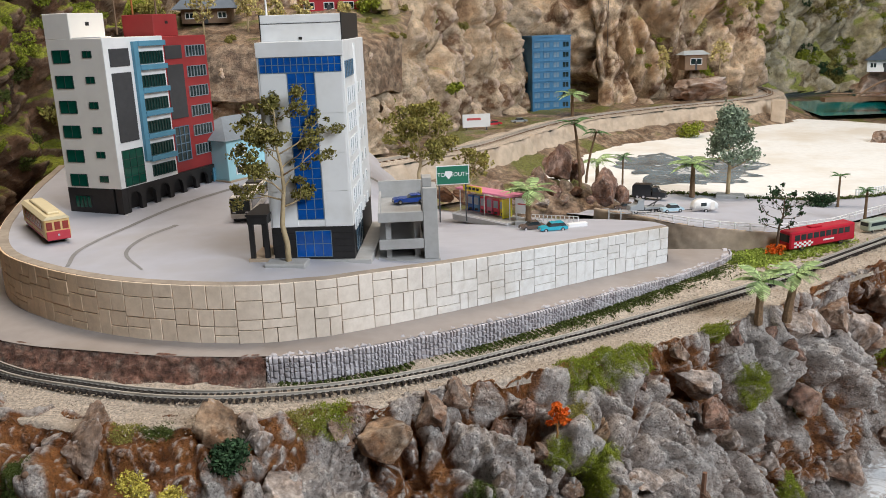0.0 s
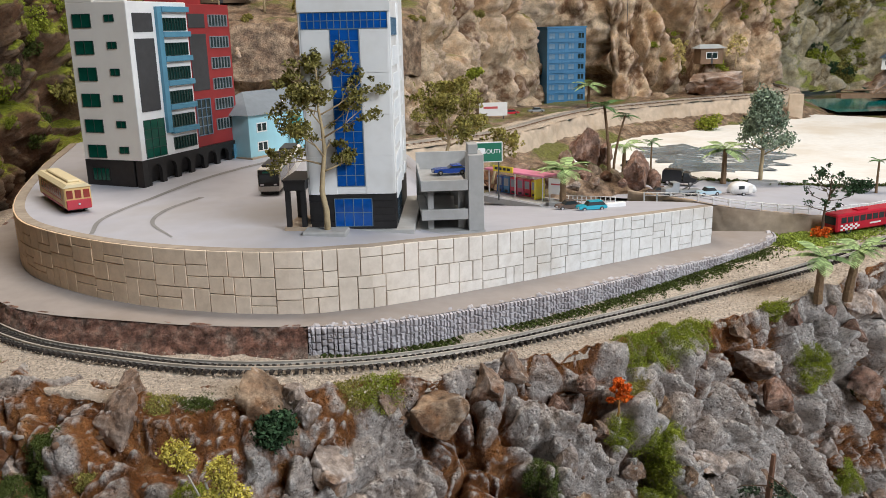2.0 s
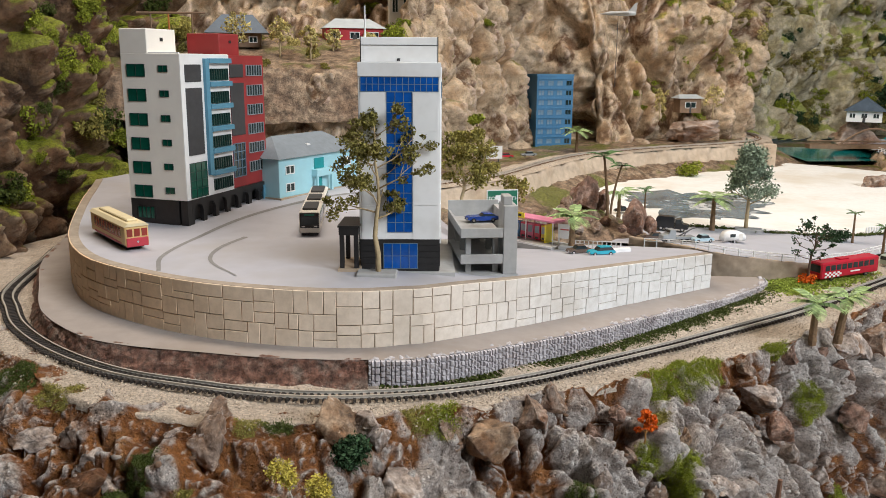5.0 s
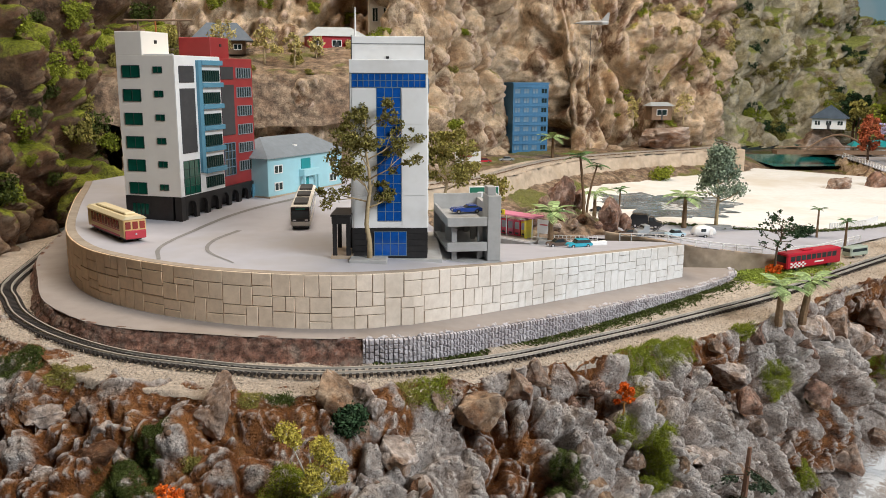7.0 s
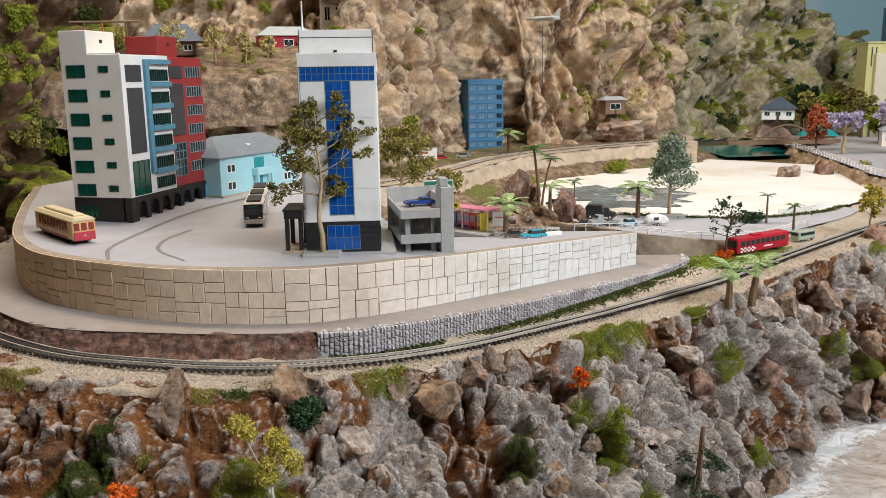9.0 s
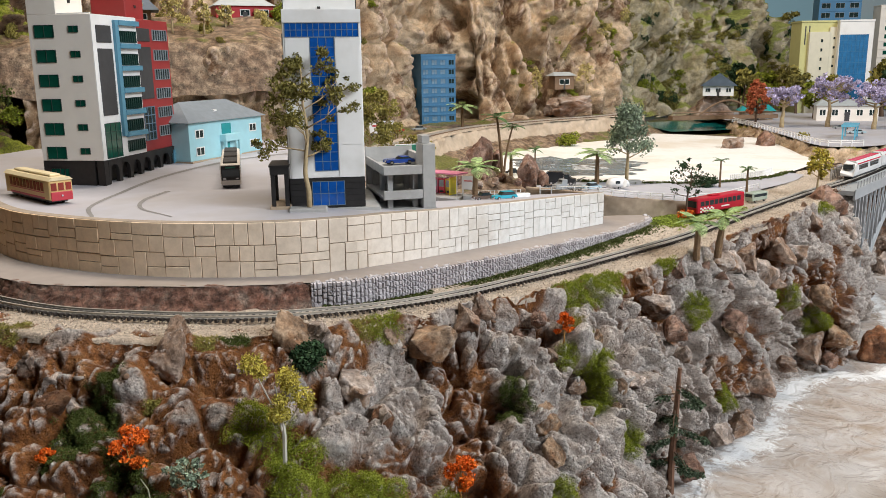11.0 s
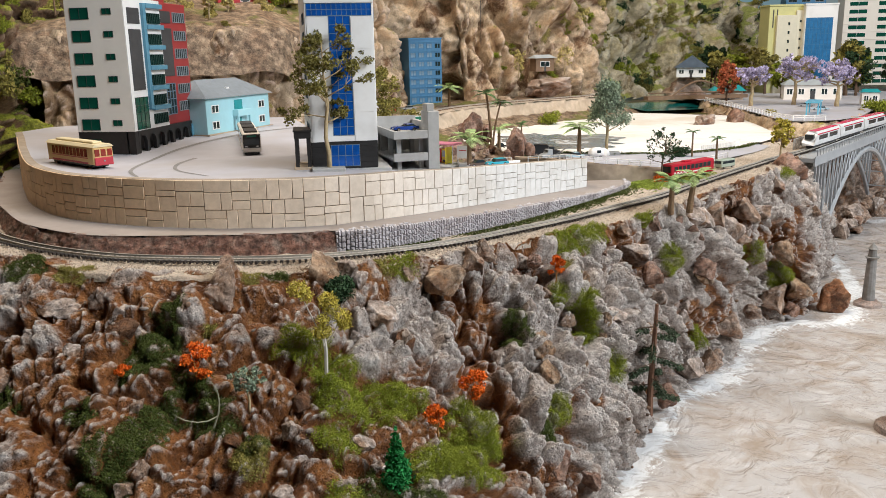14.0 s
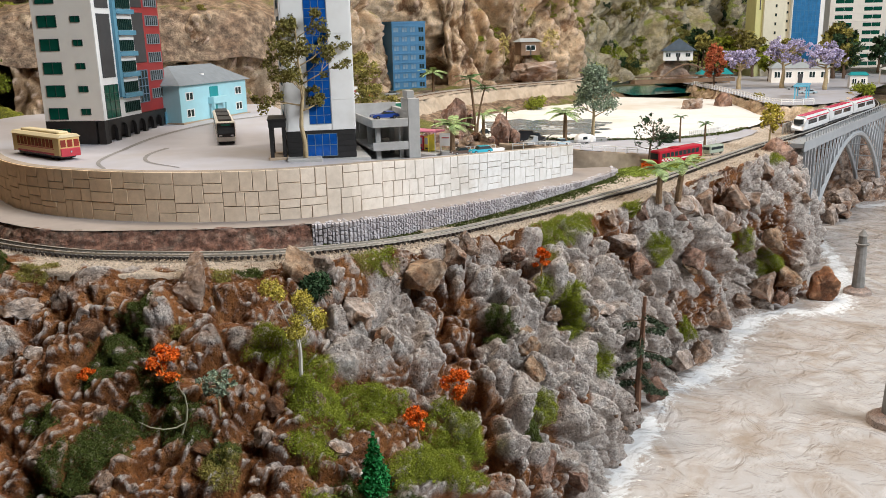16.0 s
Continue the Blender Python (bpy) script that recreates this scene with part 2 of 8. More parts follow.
    nt.links.new(base, b.inputs["Base Color"])
    n3 = noise_node(nt, grain_cm, 9, 0.78, 5.0)
    bump(nt, b, n3.outputs["Fac"], 1.0, rough_cm)
    return mt


def front_rock():
    """Painted plaster of the front cliff: grey crags, earth-brown hollows, more brown on the left partly as painted
    shade, rust stains, pale dry-brushed crests.
    """
    mt, nt, b = nodes_of("rock_front_cliff")

    def attr(nm):
        at = nt.nodes.new("ShaderNodeAttribute")
        at.attribute_name = nm
        return at.outputs["Fac"]

    def both(fac, src, gain, lo, hi):
        ad = nt.nodes.new("ShaderNodeMath")
        ad.operation = "MULTIPLY_ADD"
        nt.links.new(src, ad.inputs[0])
        ad.inputs[1].default_value = gain
        nt.links.new(fac, ad.inputs[2])
        return ramp(nt, ad.outputs[0], [(lo, (0, 0, 0)), (hi, (1, 1, 1))]).outputs["Color"]

    n1 = noise_node(nt, 3.2, 8, 0.72)
    n1.inputs["Distortion"].default_value = 0.6
    grey = ramp(nt, n1.outputs["Fac"], [(0.30, (0.15, 0.105, 0.08)), (0.39, (0.36, 0.29, 0.25)), (0.51, (0.54, 0.475, 0.435)), (0.66, (0.69, 0.65, 0.625))]).outputs["Color"]
    n2 = noise_node(nt, 2.4, 8, 0.74, 4.0)
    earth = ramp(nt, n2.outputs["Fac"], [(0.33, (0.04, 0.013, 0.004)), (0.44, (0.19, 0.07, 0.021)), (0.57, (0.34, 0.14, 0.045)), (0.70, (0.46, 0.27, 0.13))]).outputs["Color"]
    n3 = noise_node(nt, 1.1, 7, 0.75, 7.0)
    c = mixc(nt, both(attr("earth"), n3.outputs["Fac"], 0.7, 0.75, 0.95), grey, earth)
    c = mixc(nt, both(attr("rust"), n3.outputs["Fac"], 0.8, 1.0, 1.18), c, (0.30, 0.125, 0.05))
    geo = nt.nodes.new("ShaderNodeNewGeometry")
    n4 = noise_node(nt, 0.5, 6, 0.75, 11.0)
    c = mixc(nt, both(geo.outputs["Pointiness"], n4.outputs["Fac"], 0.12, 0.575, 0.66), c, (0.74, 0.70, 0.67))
    n5 = noise_node(nt, 0.32, 6, 0.8, 2.0)
    c = mixc(nt, 0.85, c, ramp(nt, n5.outputs["Fac"], [(0.36, (0.32, 0.28, 0.25)), (0.47, (0.9, 0.88, 0.86)), (0.62, (1.3, 1.28, 1.26))]).outputs["Color"], "MULTIPLY")
    nt.links.new(c, b.inputs["Base Color"])
    b.inputs["Roughness"].default_value = 0.42
    b.inputs["Specular IOR Level"].default_value = 0.35
    vo = nt.nodes.new("ShaderNodeTexVoronoi")
    vo.inputs["Scale"].default_value = 1 / (0.34 * CM)
    vo.inputs["Randomness"].default_value = 1.0
    tc = nt.nodes.new("ShaderNodeTexCoord")
    nt.links.new(tc.outputs["Object"], vo.inputs["Vector"])
    hole = ramp(nt, vo.outputs["Distance"], [(0.16, (0, 0, 0)), (0.34, (1, 1, 1))]).outputs["Color"]
    n6 = noise_node(nt, 0.6, 10, 0.8, 5.0)
    bump(nt, b, mixc(nt, 0.55, n6.outputs["Fac"], hole, "MULTIPLY"), 1.0, 0.55)
    return mt


def gloss(name, col, rough=0.12, var=0.3):
    mt, nt, b = nodes_of(name)
    n = noise_node(nt, 1.5)
    c = np.array(col)
    nt.links.new(ramp(nt, n.outputs["Fac"], [(0.3, tuple(c * (1 - var))), (0.7, tuple(np.clip(c * (1 + var), 0, 1)))]).outputs["Color"], b.inputs["Base Color"])
    b.inputs["Roughness"].default_value = rough
    return mt


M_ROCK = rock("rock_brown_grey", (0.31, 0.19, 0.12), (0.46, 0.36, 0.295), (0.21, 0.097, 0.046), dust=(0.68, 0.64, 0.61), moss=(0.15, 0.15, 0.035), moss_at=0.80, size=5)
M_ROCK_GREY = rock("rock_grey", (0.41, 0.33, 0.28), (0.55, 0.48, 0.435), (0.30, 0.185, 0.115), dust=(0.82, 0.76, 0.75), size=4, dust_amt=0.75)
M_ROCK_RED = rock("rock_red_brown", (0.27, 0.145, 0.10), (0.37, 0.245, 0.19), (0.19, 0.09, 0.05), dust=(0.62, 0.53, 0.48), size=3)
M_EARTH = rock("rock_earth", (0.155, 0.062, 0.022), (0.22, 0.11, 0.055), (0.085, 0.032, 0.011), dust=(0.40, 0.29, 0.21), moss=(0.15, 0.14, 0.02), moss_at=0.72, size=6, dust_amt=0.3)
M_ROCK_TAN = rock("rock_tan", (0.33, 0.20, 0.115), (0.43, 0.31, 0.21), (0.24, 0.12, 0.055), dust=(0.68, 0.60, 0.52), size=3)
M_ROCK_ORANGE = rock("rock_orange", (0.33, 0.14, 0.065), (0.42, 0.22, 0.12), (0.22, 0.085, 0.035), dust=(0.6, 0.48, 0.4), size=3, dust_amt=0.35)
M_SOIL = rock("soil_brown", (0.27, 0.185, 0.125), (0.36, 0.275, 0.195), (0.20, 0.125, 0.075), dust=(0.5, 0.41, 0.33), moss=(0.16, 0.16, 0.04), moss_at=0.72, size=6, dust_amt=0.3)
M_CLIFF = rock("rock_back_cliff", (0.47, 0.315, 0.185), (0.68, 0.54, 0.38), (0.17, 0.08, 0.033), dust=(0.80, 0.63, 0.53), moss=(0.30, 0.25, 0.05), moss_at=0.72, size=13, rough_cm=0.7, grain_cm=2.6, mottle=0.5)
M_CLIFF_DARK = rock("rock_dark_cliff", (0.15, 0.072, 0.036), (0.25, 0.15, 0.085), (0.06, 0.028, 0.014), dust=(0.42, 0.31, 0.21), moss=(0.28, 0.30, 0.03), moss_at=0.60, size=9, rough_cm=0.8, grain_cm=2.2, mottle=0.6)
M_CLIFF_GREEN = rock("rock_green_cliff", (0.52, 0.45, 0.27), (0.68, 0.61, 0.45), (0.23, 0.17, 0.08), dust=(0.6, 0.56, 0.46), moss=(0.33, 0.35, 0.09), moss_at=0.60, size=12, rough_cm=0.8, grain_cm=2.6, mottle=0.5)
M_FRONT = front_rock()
M_ROAD = paint("road_grey", (0.475, 0.47, 0.515), 0.07, 0.6, 3.0, stain=(0.43, 0.405, 0.40), stain_cm=14)
M_RING = paint("ring_road_brown_grey", (0.35, 0.305, 0.28), 0.1, 0.7, 2.0, stain=(0.30, 0.25, 0.215), stain_cm=7)
M_TRACKLINE = paint("road_tram_groove", (0.27, 0.26, 0.255), 0.15, 0.7, 1.0)
def block_mat():
    """Stained cream stone; the warmer light on the wall's left end is coloured in as tan."""
    mt, nt, b = nodes_of("wall_stone_cream")
    tc = nt.nodes.new("ShaderNodeNewGeometry")
    sx = nt.nodes.new("ShaderNodeSeparateXYZ")
    nt.links.new(tc.outputs["Position"], sx.inputs[0])
    n0 = noise_node(nt, 12, 3)
    md = nt.nodes.new("ShaderNodeMath")
    md.operation = "MULTIPLY_ADD"
    nt.links.new(n0.outputs["Fac"], md.inputs[0])
    md.inputs[1].default_value = 0.12
    nt.links.new(sx.outputs["X"], md.inputs[2])
    mr = nt.nodes.new("ShaderNodeMapRange")
    nt.links.new(md.outputs[0], mr.inputs["Value"])
    mr.inputs["From Min"].default_value, mr.inputs["From Max"].default_value = -0.26, 0.16
    # warm to cool light along the wall, put into the base colour by x
    c = mixc(nt, mr.outputs["Result"], (0.90, 0.655, 0.42), (0.82, 0.81, 0.79))
    n1 = noise_node(nt, 0.8, 6, 0.7)
    c = mixc(nt, 1.0, c, ramp(nt, n1.outputs["Fac"], [(0.3, (0.86, 0.84, 0.82)), (0.6, (1.03, 1.03, 1.03))]).outputs["Color"], "MULTIPLY")
    n2 = noise_node(nt, 7, 5, 0.65, 3.0)
    c = mixc(nt, ramp(nt, n2.outputs["Fac"], [(0.52, (0, 0, 0)), (0.75, (0.5, 0.5, 0.5))]).outputs["Color"], c, (0.52, 0.43, 0.33))
    oi = nt.nodes.new("ShaderNodeObjectInfo")
    c = mixc(nt, 1.0, c, ramp(nt, oi.outputs["Random"], [(0, (0.93, 0.92, 0.91)), (1, (1.02, 1.02, 1.02))]).outputs["Color"], "MULTIPLY")
    nt.links.new(c, b.inputs["Base Color"])
    b.inputs["Roughness"].default_value = 0.75
    bump(nt, b, n1.outputs["Fac"], 0.4, 0.03)
    return mt


M_BLOCK = block_mat()
M_JOINT = paint("wall_joint_brown", (0.40, 0.33, 0.26), 0.2, 0.8, 0.8)
M_LOWWALL = paint("low_wall_grey_violet", (0.56, 0.525, 0.54), 0.25, 0.7, 0.5, stain=(0.30, 0.26, 0.265), stain_cm=3, bmp=0.5)
M_BRICKBANK = rock("bank_red_brick", (0.27, 0.125, 0.085), (0.33, 0.18, 0.13), (0.34, 0.26, 0.21), dust=(0.45, 0.4, 0.37), size=3)
M_GRAVEL = paint("ballast_cream", (0.60, 0.505, 0.41), 0.55, 0.9, 0.22, stain=(0.42, 0.33, 0.25), stain_cm=5, bmp=1.0, bump_cm=0.12)
M_GRASS = paint("grass_mat", (0.10, 0.12, 0.03), 0.5, 0.95, 0.3, stain=(0.16, 0.14, 0.05), stain_cm=3, bmp=1.0, bump_cm=0.15)
M_SAND = paint("sand_white", (0.87, 0.855, 0.82), 0.06, 0.85, 1.0, stain=(0.74, 0.68, 0.59), stain_cm=14)
M_SANDWALL = paint("embankment_sand", (0.56, 0.45, 0.34), 0.15, 0.85, 1.2, stain=(0.44, 0.33, 0.23), stain_cm=6, bmp=0.6, bump_cm=0.1)
M_RAIL = paint("rail_metal", (0.60, 0.55, 0.48), 0.2, 0.35, 2.0, metal=0.3)
M_SLEEPER = paint("sleeper_black", (0.035, 0.026, 0.021), 0.3, 0.8, 0.5, rnd=0.4)
M_WHITE = paint("plastic_white", (0.86, 0.85, 0.835), 0.03, 0.45, 2.5, stain=(0.74, 0.72, 0.69), stain_cm=5)
M_CREAM = paint("plastic_cream", (0.86, 0.81, 0.74), 0.03, 0.5, 2.5, stain=(0.80, 0.74, 0.67), stain_cm=6)
M_BLACK = paint("plastic_black", (0.022, 0.02, 0.02), 0.3, 0.5, 0.6)
M_DGREY = paint("plastic_dark_grey", (0.055, 0.054, 0.056), 0.15, 0.6, 0.6)
M_RED = paint("plastic_red", (0.33, 0.035, 0.035), 0.1, 0.5, 1.5)
M_LBLUE = paint("plastic_grey_blue", (0.10, 0.27, 0.38), 0.1, 0.5, 1.2)
M_GREENGLASS = gloss("window_green", (0.006, 0.075, 0.05))
M_DARKGLASS = gloss("window_dark", (0.02, 0.035, 0.035))
M_BLUEGLASS = gloss("window_blue", (0.008, 0.085, 0.36), 0.1, 0.35)
M_GLASSLINE = paint("mullion_grey_blue", (0.14, 0.22, 0.30), 0.1, 0.4)
M_CONC = paint("concrete_grey", (0.44, 0.43, 0.415), 0.1, 0.75, 1.0, stain=(0.36, 0.34, 0.315), stain_cm=3, bmp=0.3)
M_HOUSE = paint("house_light_blue", (0.40, 0.69, 0.76), 0.06, 0.55, 1.5)
M_ROOF = paint("roof_grey_blue", (0.20, 0.23, 0.26), 0.12, 0.7, 0.8)
M_TOWERB = paint("tower_blue", (0.055, 0.20, 0.38), 0.1, 0.5, 2)
M_BARK = paint("bark_tan", (0.55, 0.42, 0.24), 0.25, 0.8, 0.4, bmp=0.6)
M_BARKD = paint("bark_dark", (0.13, 0.08, 0.05), 0.3, 0.85, 0.4, bmp=0.6)


def leafmat(name, c):
    mt, nt, b = nodes_of(name)
    geo = nt.nodes.new("ShaderNodeNewGeometry")
    c = np.array(c)
    r = ramp(nt, geo.outputs["Random Per Island"], [(0, tuple(c * 0.5)), (0.5, tuple(c)), (1, tuple(np.clip(c * 1.6, 0, 1)))])
    nt.links.new(r.outputs["Color"], b.inputs["Base Color"])
    b.inputs["Roughness"].default_value = 0.8
    b.inputs["Specular IOR Level"].default_value = 0.25
    return mt


M_OLIVE = leafmat("leaf_olive", (0.21, 0.185, 0.05))
M_OLIVE2 = leafmat("leaf_yellow_green", (0.27, 0.235, 0.06))
M_MOSS = leafmat("leaf_moss", (0.24, 0.27, 0.03))
M_BANK = leafmat("grass_lime", (0.30, 0.36, 0.06))
M_MOSSD = leafmat("leaf_dark_moss", (0.075, 0.095, 0.02))
M_DKGREEN = leafmat("leaf_dark_green", (0.035, 0.07, 0.03))
M_GREYGREEN = leafmat("leaf_grey_green", (0.25, 0.31, 0.22))
M_PINE = leafmat("needle_grey_green", (0.07, 0.10, 0.06))
M_YELLOW = leafmat("leaf_yellow", (0.50, 0.42, 0.08))
M_CREAMLEAF = leafmat("leaf_cream_yellow", (0.50, 0.42, 0.16))
M_ORANGE = leafmat("leaf_orange", (0.72, 0.14, 0.015))
M_REDLEAF = leafmat("leaf_red", (0.45, 0.13, 0.06))
M_PURPLE = leafmat("leaf_purple", (0.48, 0.43, 0.60))
M_PALM = leafmat("palm_green", (0.30, 0.40, 0.17))
M_PALMD = leafmat("palm_dark_green", (0.09, 0.17, 0.06))
M_BRIGHT = leafmat("leaf_bright_green", (0.02, 0.20, 0.05))


def water_mat():
    mt, nt, b = nodes_of("sea_resin")
    n1 = noise_node(nt, 11, 4, 0.55)
    n1.inputs["Distortion"].default_value = 2.5
    n2 = noise_node(nt, 4.0, 5, 0.6, 4.0)
    n2.inputs["Distortion"].default_value = 1.4
    c = ramp(nt, n1.outputs["Fac"], [(0.3, (0.38, 0.31, 0.25)), (0.45, (0.46, 0.405, 0.365)), (0.6, (0.52, 0.49, 0.475))]).outputs["Color"]
    c = mixc(nt, ramp(nt, n2.outputs["Fac"], [(0.5, (0, 0, 0)), (0.74, (0.7, 0.7, 0.7))]).outputs["Color"], c, (0.66, 0.635, 0.62))
    at = nt.nodes.new("ShaderNodeAttribute")
    at.attribute_name = "foam"
    n4 = noise_node(nt, 1.6, 7, 0.75, 8.0)
    n4.inputs["Distortion"].default_value = 1.5
    ad = nt.nodes.new("ShaderNodeMath")
    ad.operation = "ADD"
    nt.links.new(at.outputs["Fac"], ad.inputs[0])
    nt.links.new(n4.outputs["Fac"], ad.inputs[1])
    c = mixc(nt, ramp(nt, ad.outputs[0], [(0.88, (0, 0, 0)), (1.02, (1, 1, 1))]).outputs["Color"], c, (0.84, 0.85, 0.86))
    nt.links.new(c, b.inputs["Base Color"])
    b.inputs["Roughness"].default_value = 0.14
    n3 = noise_node(nt, 4.5, 3, 0.5, 1.7)
    n3.inputs["Distortion"].default_value = 1.8
    n5 = noise_node(nt, 1.3, 4, 0.6, 6.0)
    n5.inputs["Distortion"].default_value = 1.0
    knife = ramp(nt, n3.outputs["Fac"], [(0.34, (0, 0, 0)), (0.46, (0.5, 0.5, 0.5)), (0.50, (0.48, 0.48, 0.48)), (0.62, (1, 1, 1)), (0.75, (0.9, 0.9, 0.9))])
    bump(nt, b, mixc(nt, 0.2, knife.outputs["Color"], n5.outputs["Fac"]), 0.7, 0.4)
    return mt


M_SEA = water_mat()
M_FOAM = paint("foam_white", (0.84, 0.84, 0.84), 0.05, 0.35, 0.8, stain=(0.66, 0.70, 0.72), stain_cm=2, bmp=0.5, bump_cm=0.1)
def pond_mat():
    mt, nt, b = nodes_of("pond_blue_grey")
    n1 = noise_node(nt, 5, 5, 0.6)
    c = ramp(nt, n1.outputs["Fac"], [(0.35, (0.07, 0.11, 0.14)), (0.6, (0.17, 0.24, 0.29))]).outputs["Color"]
    n2 = noise_node(nt, 6, 7, 0.7, 5.0)
    n2.inputs["Distortion"].default_value = 1.5
    c = mixc(nt, ramp(nt, n2.outputs["Fac"], [(0.56, (0, 0, 0)), (0.61, (1, 1, 1))]).outputs["Color"], c, (0.78, 0.80, 0.80))
    nt.links.new(c, b.inputs["Base Color"])
    b.inputs["Roughness"].default_value = 0.15
    bump(nt, b, n2.outputs["Fac"], 0.5, 0.3)
    return mt


M_POND = pond_mat()

# ---- heights of the ground ----
def z_plateau(x, y):
    x, y = np.asarray(x, float), np.asarray(y, float)
    pl = 26.9 - 0.139 * (y - 83) + 0.021 * (x - 24)
    w = np.clip((x + 12) / 14, 0, 1)
    w = w * w * (3 - 2 * w)
    flat = 29.5 + 0.04 * np.clip(y - 80, 0, 20)
    z = flat * (1 - w) + pl * w
    return np.maximum(np.where(x > 24.2, np.minimum(z, 25.5 - 0.1 * (x - 25)), z), 23.4)


def z_ring(x):
    return np.interp(x, [-50, -6, 24, 31], [25.2, 25.2, 23.2, 23.1])


def z_track(x):
    return np.interp(x, [-52, -10, 5, 15, 30, 60, 140], [23.8, 23.4, 22.9, 22.6, 22.6, 23.3, 24.0])


def zp(x, y):
    return float(z_plateau(x, y))


def sheet(name, front, back, rows, zf, material, label, category, rough=0.0, size=1.0, kind="structure", power=1.0):
    """A sheet between two plan lines, with a height function."""
    n = len(front)
    back = resample(back, n)
    t = np.linspace(0, 1, rows)[None, :, None] ** power
    xy = (front[:, None] * (1 - t) + back[:, None] * t).reshape(-1, 2)
    z = zf(xy[:, 0], xy[:, 1], np.tile(np.linspace(0, 1, rows), n))
    v = np.column_stack([xy, z])
    if rough:
        v[:, 2] += rough * fbm(v / size, 4, 11)
    f = grid_faces(n, rows)
    if np.cross(*(v[f[0]][1:3] - v[f[0]][0]))[2] < 0:
        f = f[:, ::-1]
    return raw(name, v, f, material, True, label=label, category=category, kind=kind)


WALL = curve([(-50, 114), (-47.3, 104), (-44.2, 92), (-40.6, 80.5), (-36, 72), (-30.5, 66.8), (-24, 62.8), (-17.5, 60.6), (-12, 59.9), (-8, 60.6), (-5.4, 61.6), (3, 67.6), (11.5, 74.3), (19, 80.2), (23.9, 84)], 0.5)
PBACK = curve([(-47, 122), (-40, 126), (-28, 128), (-12, 126), (-2, 114), (6, 106), (13, 100), (19, 96), (23.4, 91), (24.2, 86.5)], 0.5)
ROADOUT = curve([(-51.5, 112), (-49.5, 102), (-47, 89), (-42.9, 78.3), (-39, 69.7), (-33.8, 63.6), (-29.3, 60.9), (-23.5, 59.2), (-17.3, 57.8), (-10.6, 57.3), (-5.6, 58.1), (5.4, 65), (14.5, 72.2), (25.8, 81.4), (30.5, 86), (31.3, 88.5)], 0.5)
TRACK = curve([(-46, 126), (-49, 115), (-50.2, 104), (-48.9, 93.7), (-47, 81.2), (-44.1, 75), (-40.9, 69.6), (-35.8, 63.9), (-29.6, 59.2), (-23.2, 56.6), (-17.2, 54.9), (-11.5, 54.6), (-5.3, 55.8), (0.9, 58.4), (6.5, 61.8), (17, 68.5), (30.4, 77), (45, 87.5), (57, 95.9), (72, 106), (90, 120), (108.5, 133.4), (117, 142), (126, 155), (134, 171), (140, 190)], 0.25)

# ---- plateau, ring road, track bed ----
plateau = sheet("pavement_plateau", WALL, PBACK, 60, lambda x, y, t: z_plateau(x, y), M_ROAD, "smooth light grey painted plateau ground", "ground")
ring = sheet("road_ring", ROADOUT, np.vstack([WALL, [(24.5, 86), (25, 89)]]), 10, lambda x, y, t: z_ring(x), M_RING, "narrow brownish grey road below the retaining wall", "road", 0.05, 2.0)

# tram groove swept over the plateau
for pts, w in (([(-28, 66.5), (-29.2, 72), (-28, 80), (-25, 89), (-20, 97), (-14, 103), (-6, 108)], 0.55), ([(-21.5, 65.0), (-24.6, 70), (-25.0, 75), (-23.5, 80)], 0.3)):
    c = curve(pts, 0.5)
    d = np.gradient(c, axis=0)
    nrm = np.stack([-d[:, 1], d[:, 0]], 1) / np.linalg.norm(d, axis=1)[:, None]
    k = np.linspace(0.3, 1, len(c))[:, None]
    q = np.stack([c - nrm * w * k, c + nrm * w * k], 1).reshape(-1, 2)
    v = np.column_stack([q, z_plateau(q[:, 0], q[:, 1]) + 0.03])
    raw("road_marking", v, grid_faces(len(c), 2)[:, ::-1], M_TRACKLINE, True, label="dark grey worn tram line curving over the plateau", category="road marking", kind="structure")

# retaining wall: core with single stones on it
s_wall = np.r_[0, np.cumsum(np.linalg.norm(np.diff(WALL, axis=0), axis=1))]


def wall_at(s, v, out=0.0):
    """A point on the retaining wall: s along it, v from foot to top, out towards the road."""
    x, y = np.interp(s, s_wall, WALL[:, 0]), np.interp(s, s_wall, WALL[:, 1])
    x2, y2 = np.interp(s + 0.3, s_wall, WALL[:, 0]), np.interp(s + 0.3, s_wall, WALL[:, 1])
    x1, y1 = np.interp(s - 0.3, s_wall, WALL[:, 0]), np.interp(s - 0.3, s_wall, WALL[:, 1])
    dx, dy = x2 - x1, y2 - y1
    l = np.hypot(dx, dy)
    nx, ny = dy / l, -dx / l
    zb, zt = z_ring(x) - 0.1, z_plateau(x, y) + 0.1
    return np.array([x + nx * out, y + ny * out, zb + (zt - zb) * v]).T


ss = np.linspace(0, s_wall[-1], 240)
core = np.stack([wall_at(ss, 0.0, -0.06), wall_at(ss, 1.0, -0.06), wall_at(ss, 1.0, -0.9), wall_at(ss, 0.0, -0.9)], 1)
nv = len(ss)
cf = []
for i in range(nv - 1):
    for k in range(4):
        cf.append((i * 4 + k, (i + 1) * 4 + k, (i + 1) * 4 + (k + 1) % 4, i * 4 + (k + 1) % 4))
wall_retaining = raw("wall_retaining", core.reshape(-1, 3), cf + [(0, 1, 2, 3), tuple(range(nv * 4 - 1, nv * 4 - 5, -1))], M_JOINT, False, label="long curved cream retaining wall of irregular squared stones", category="wall", kind="structure")


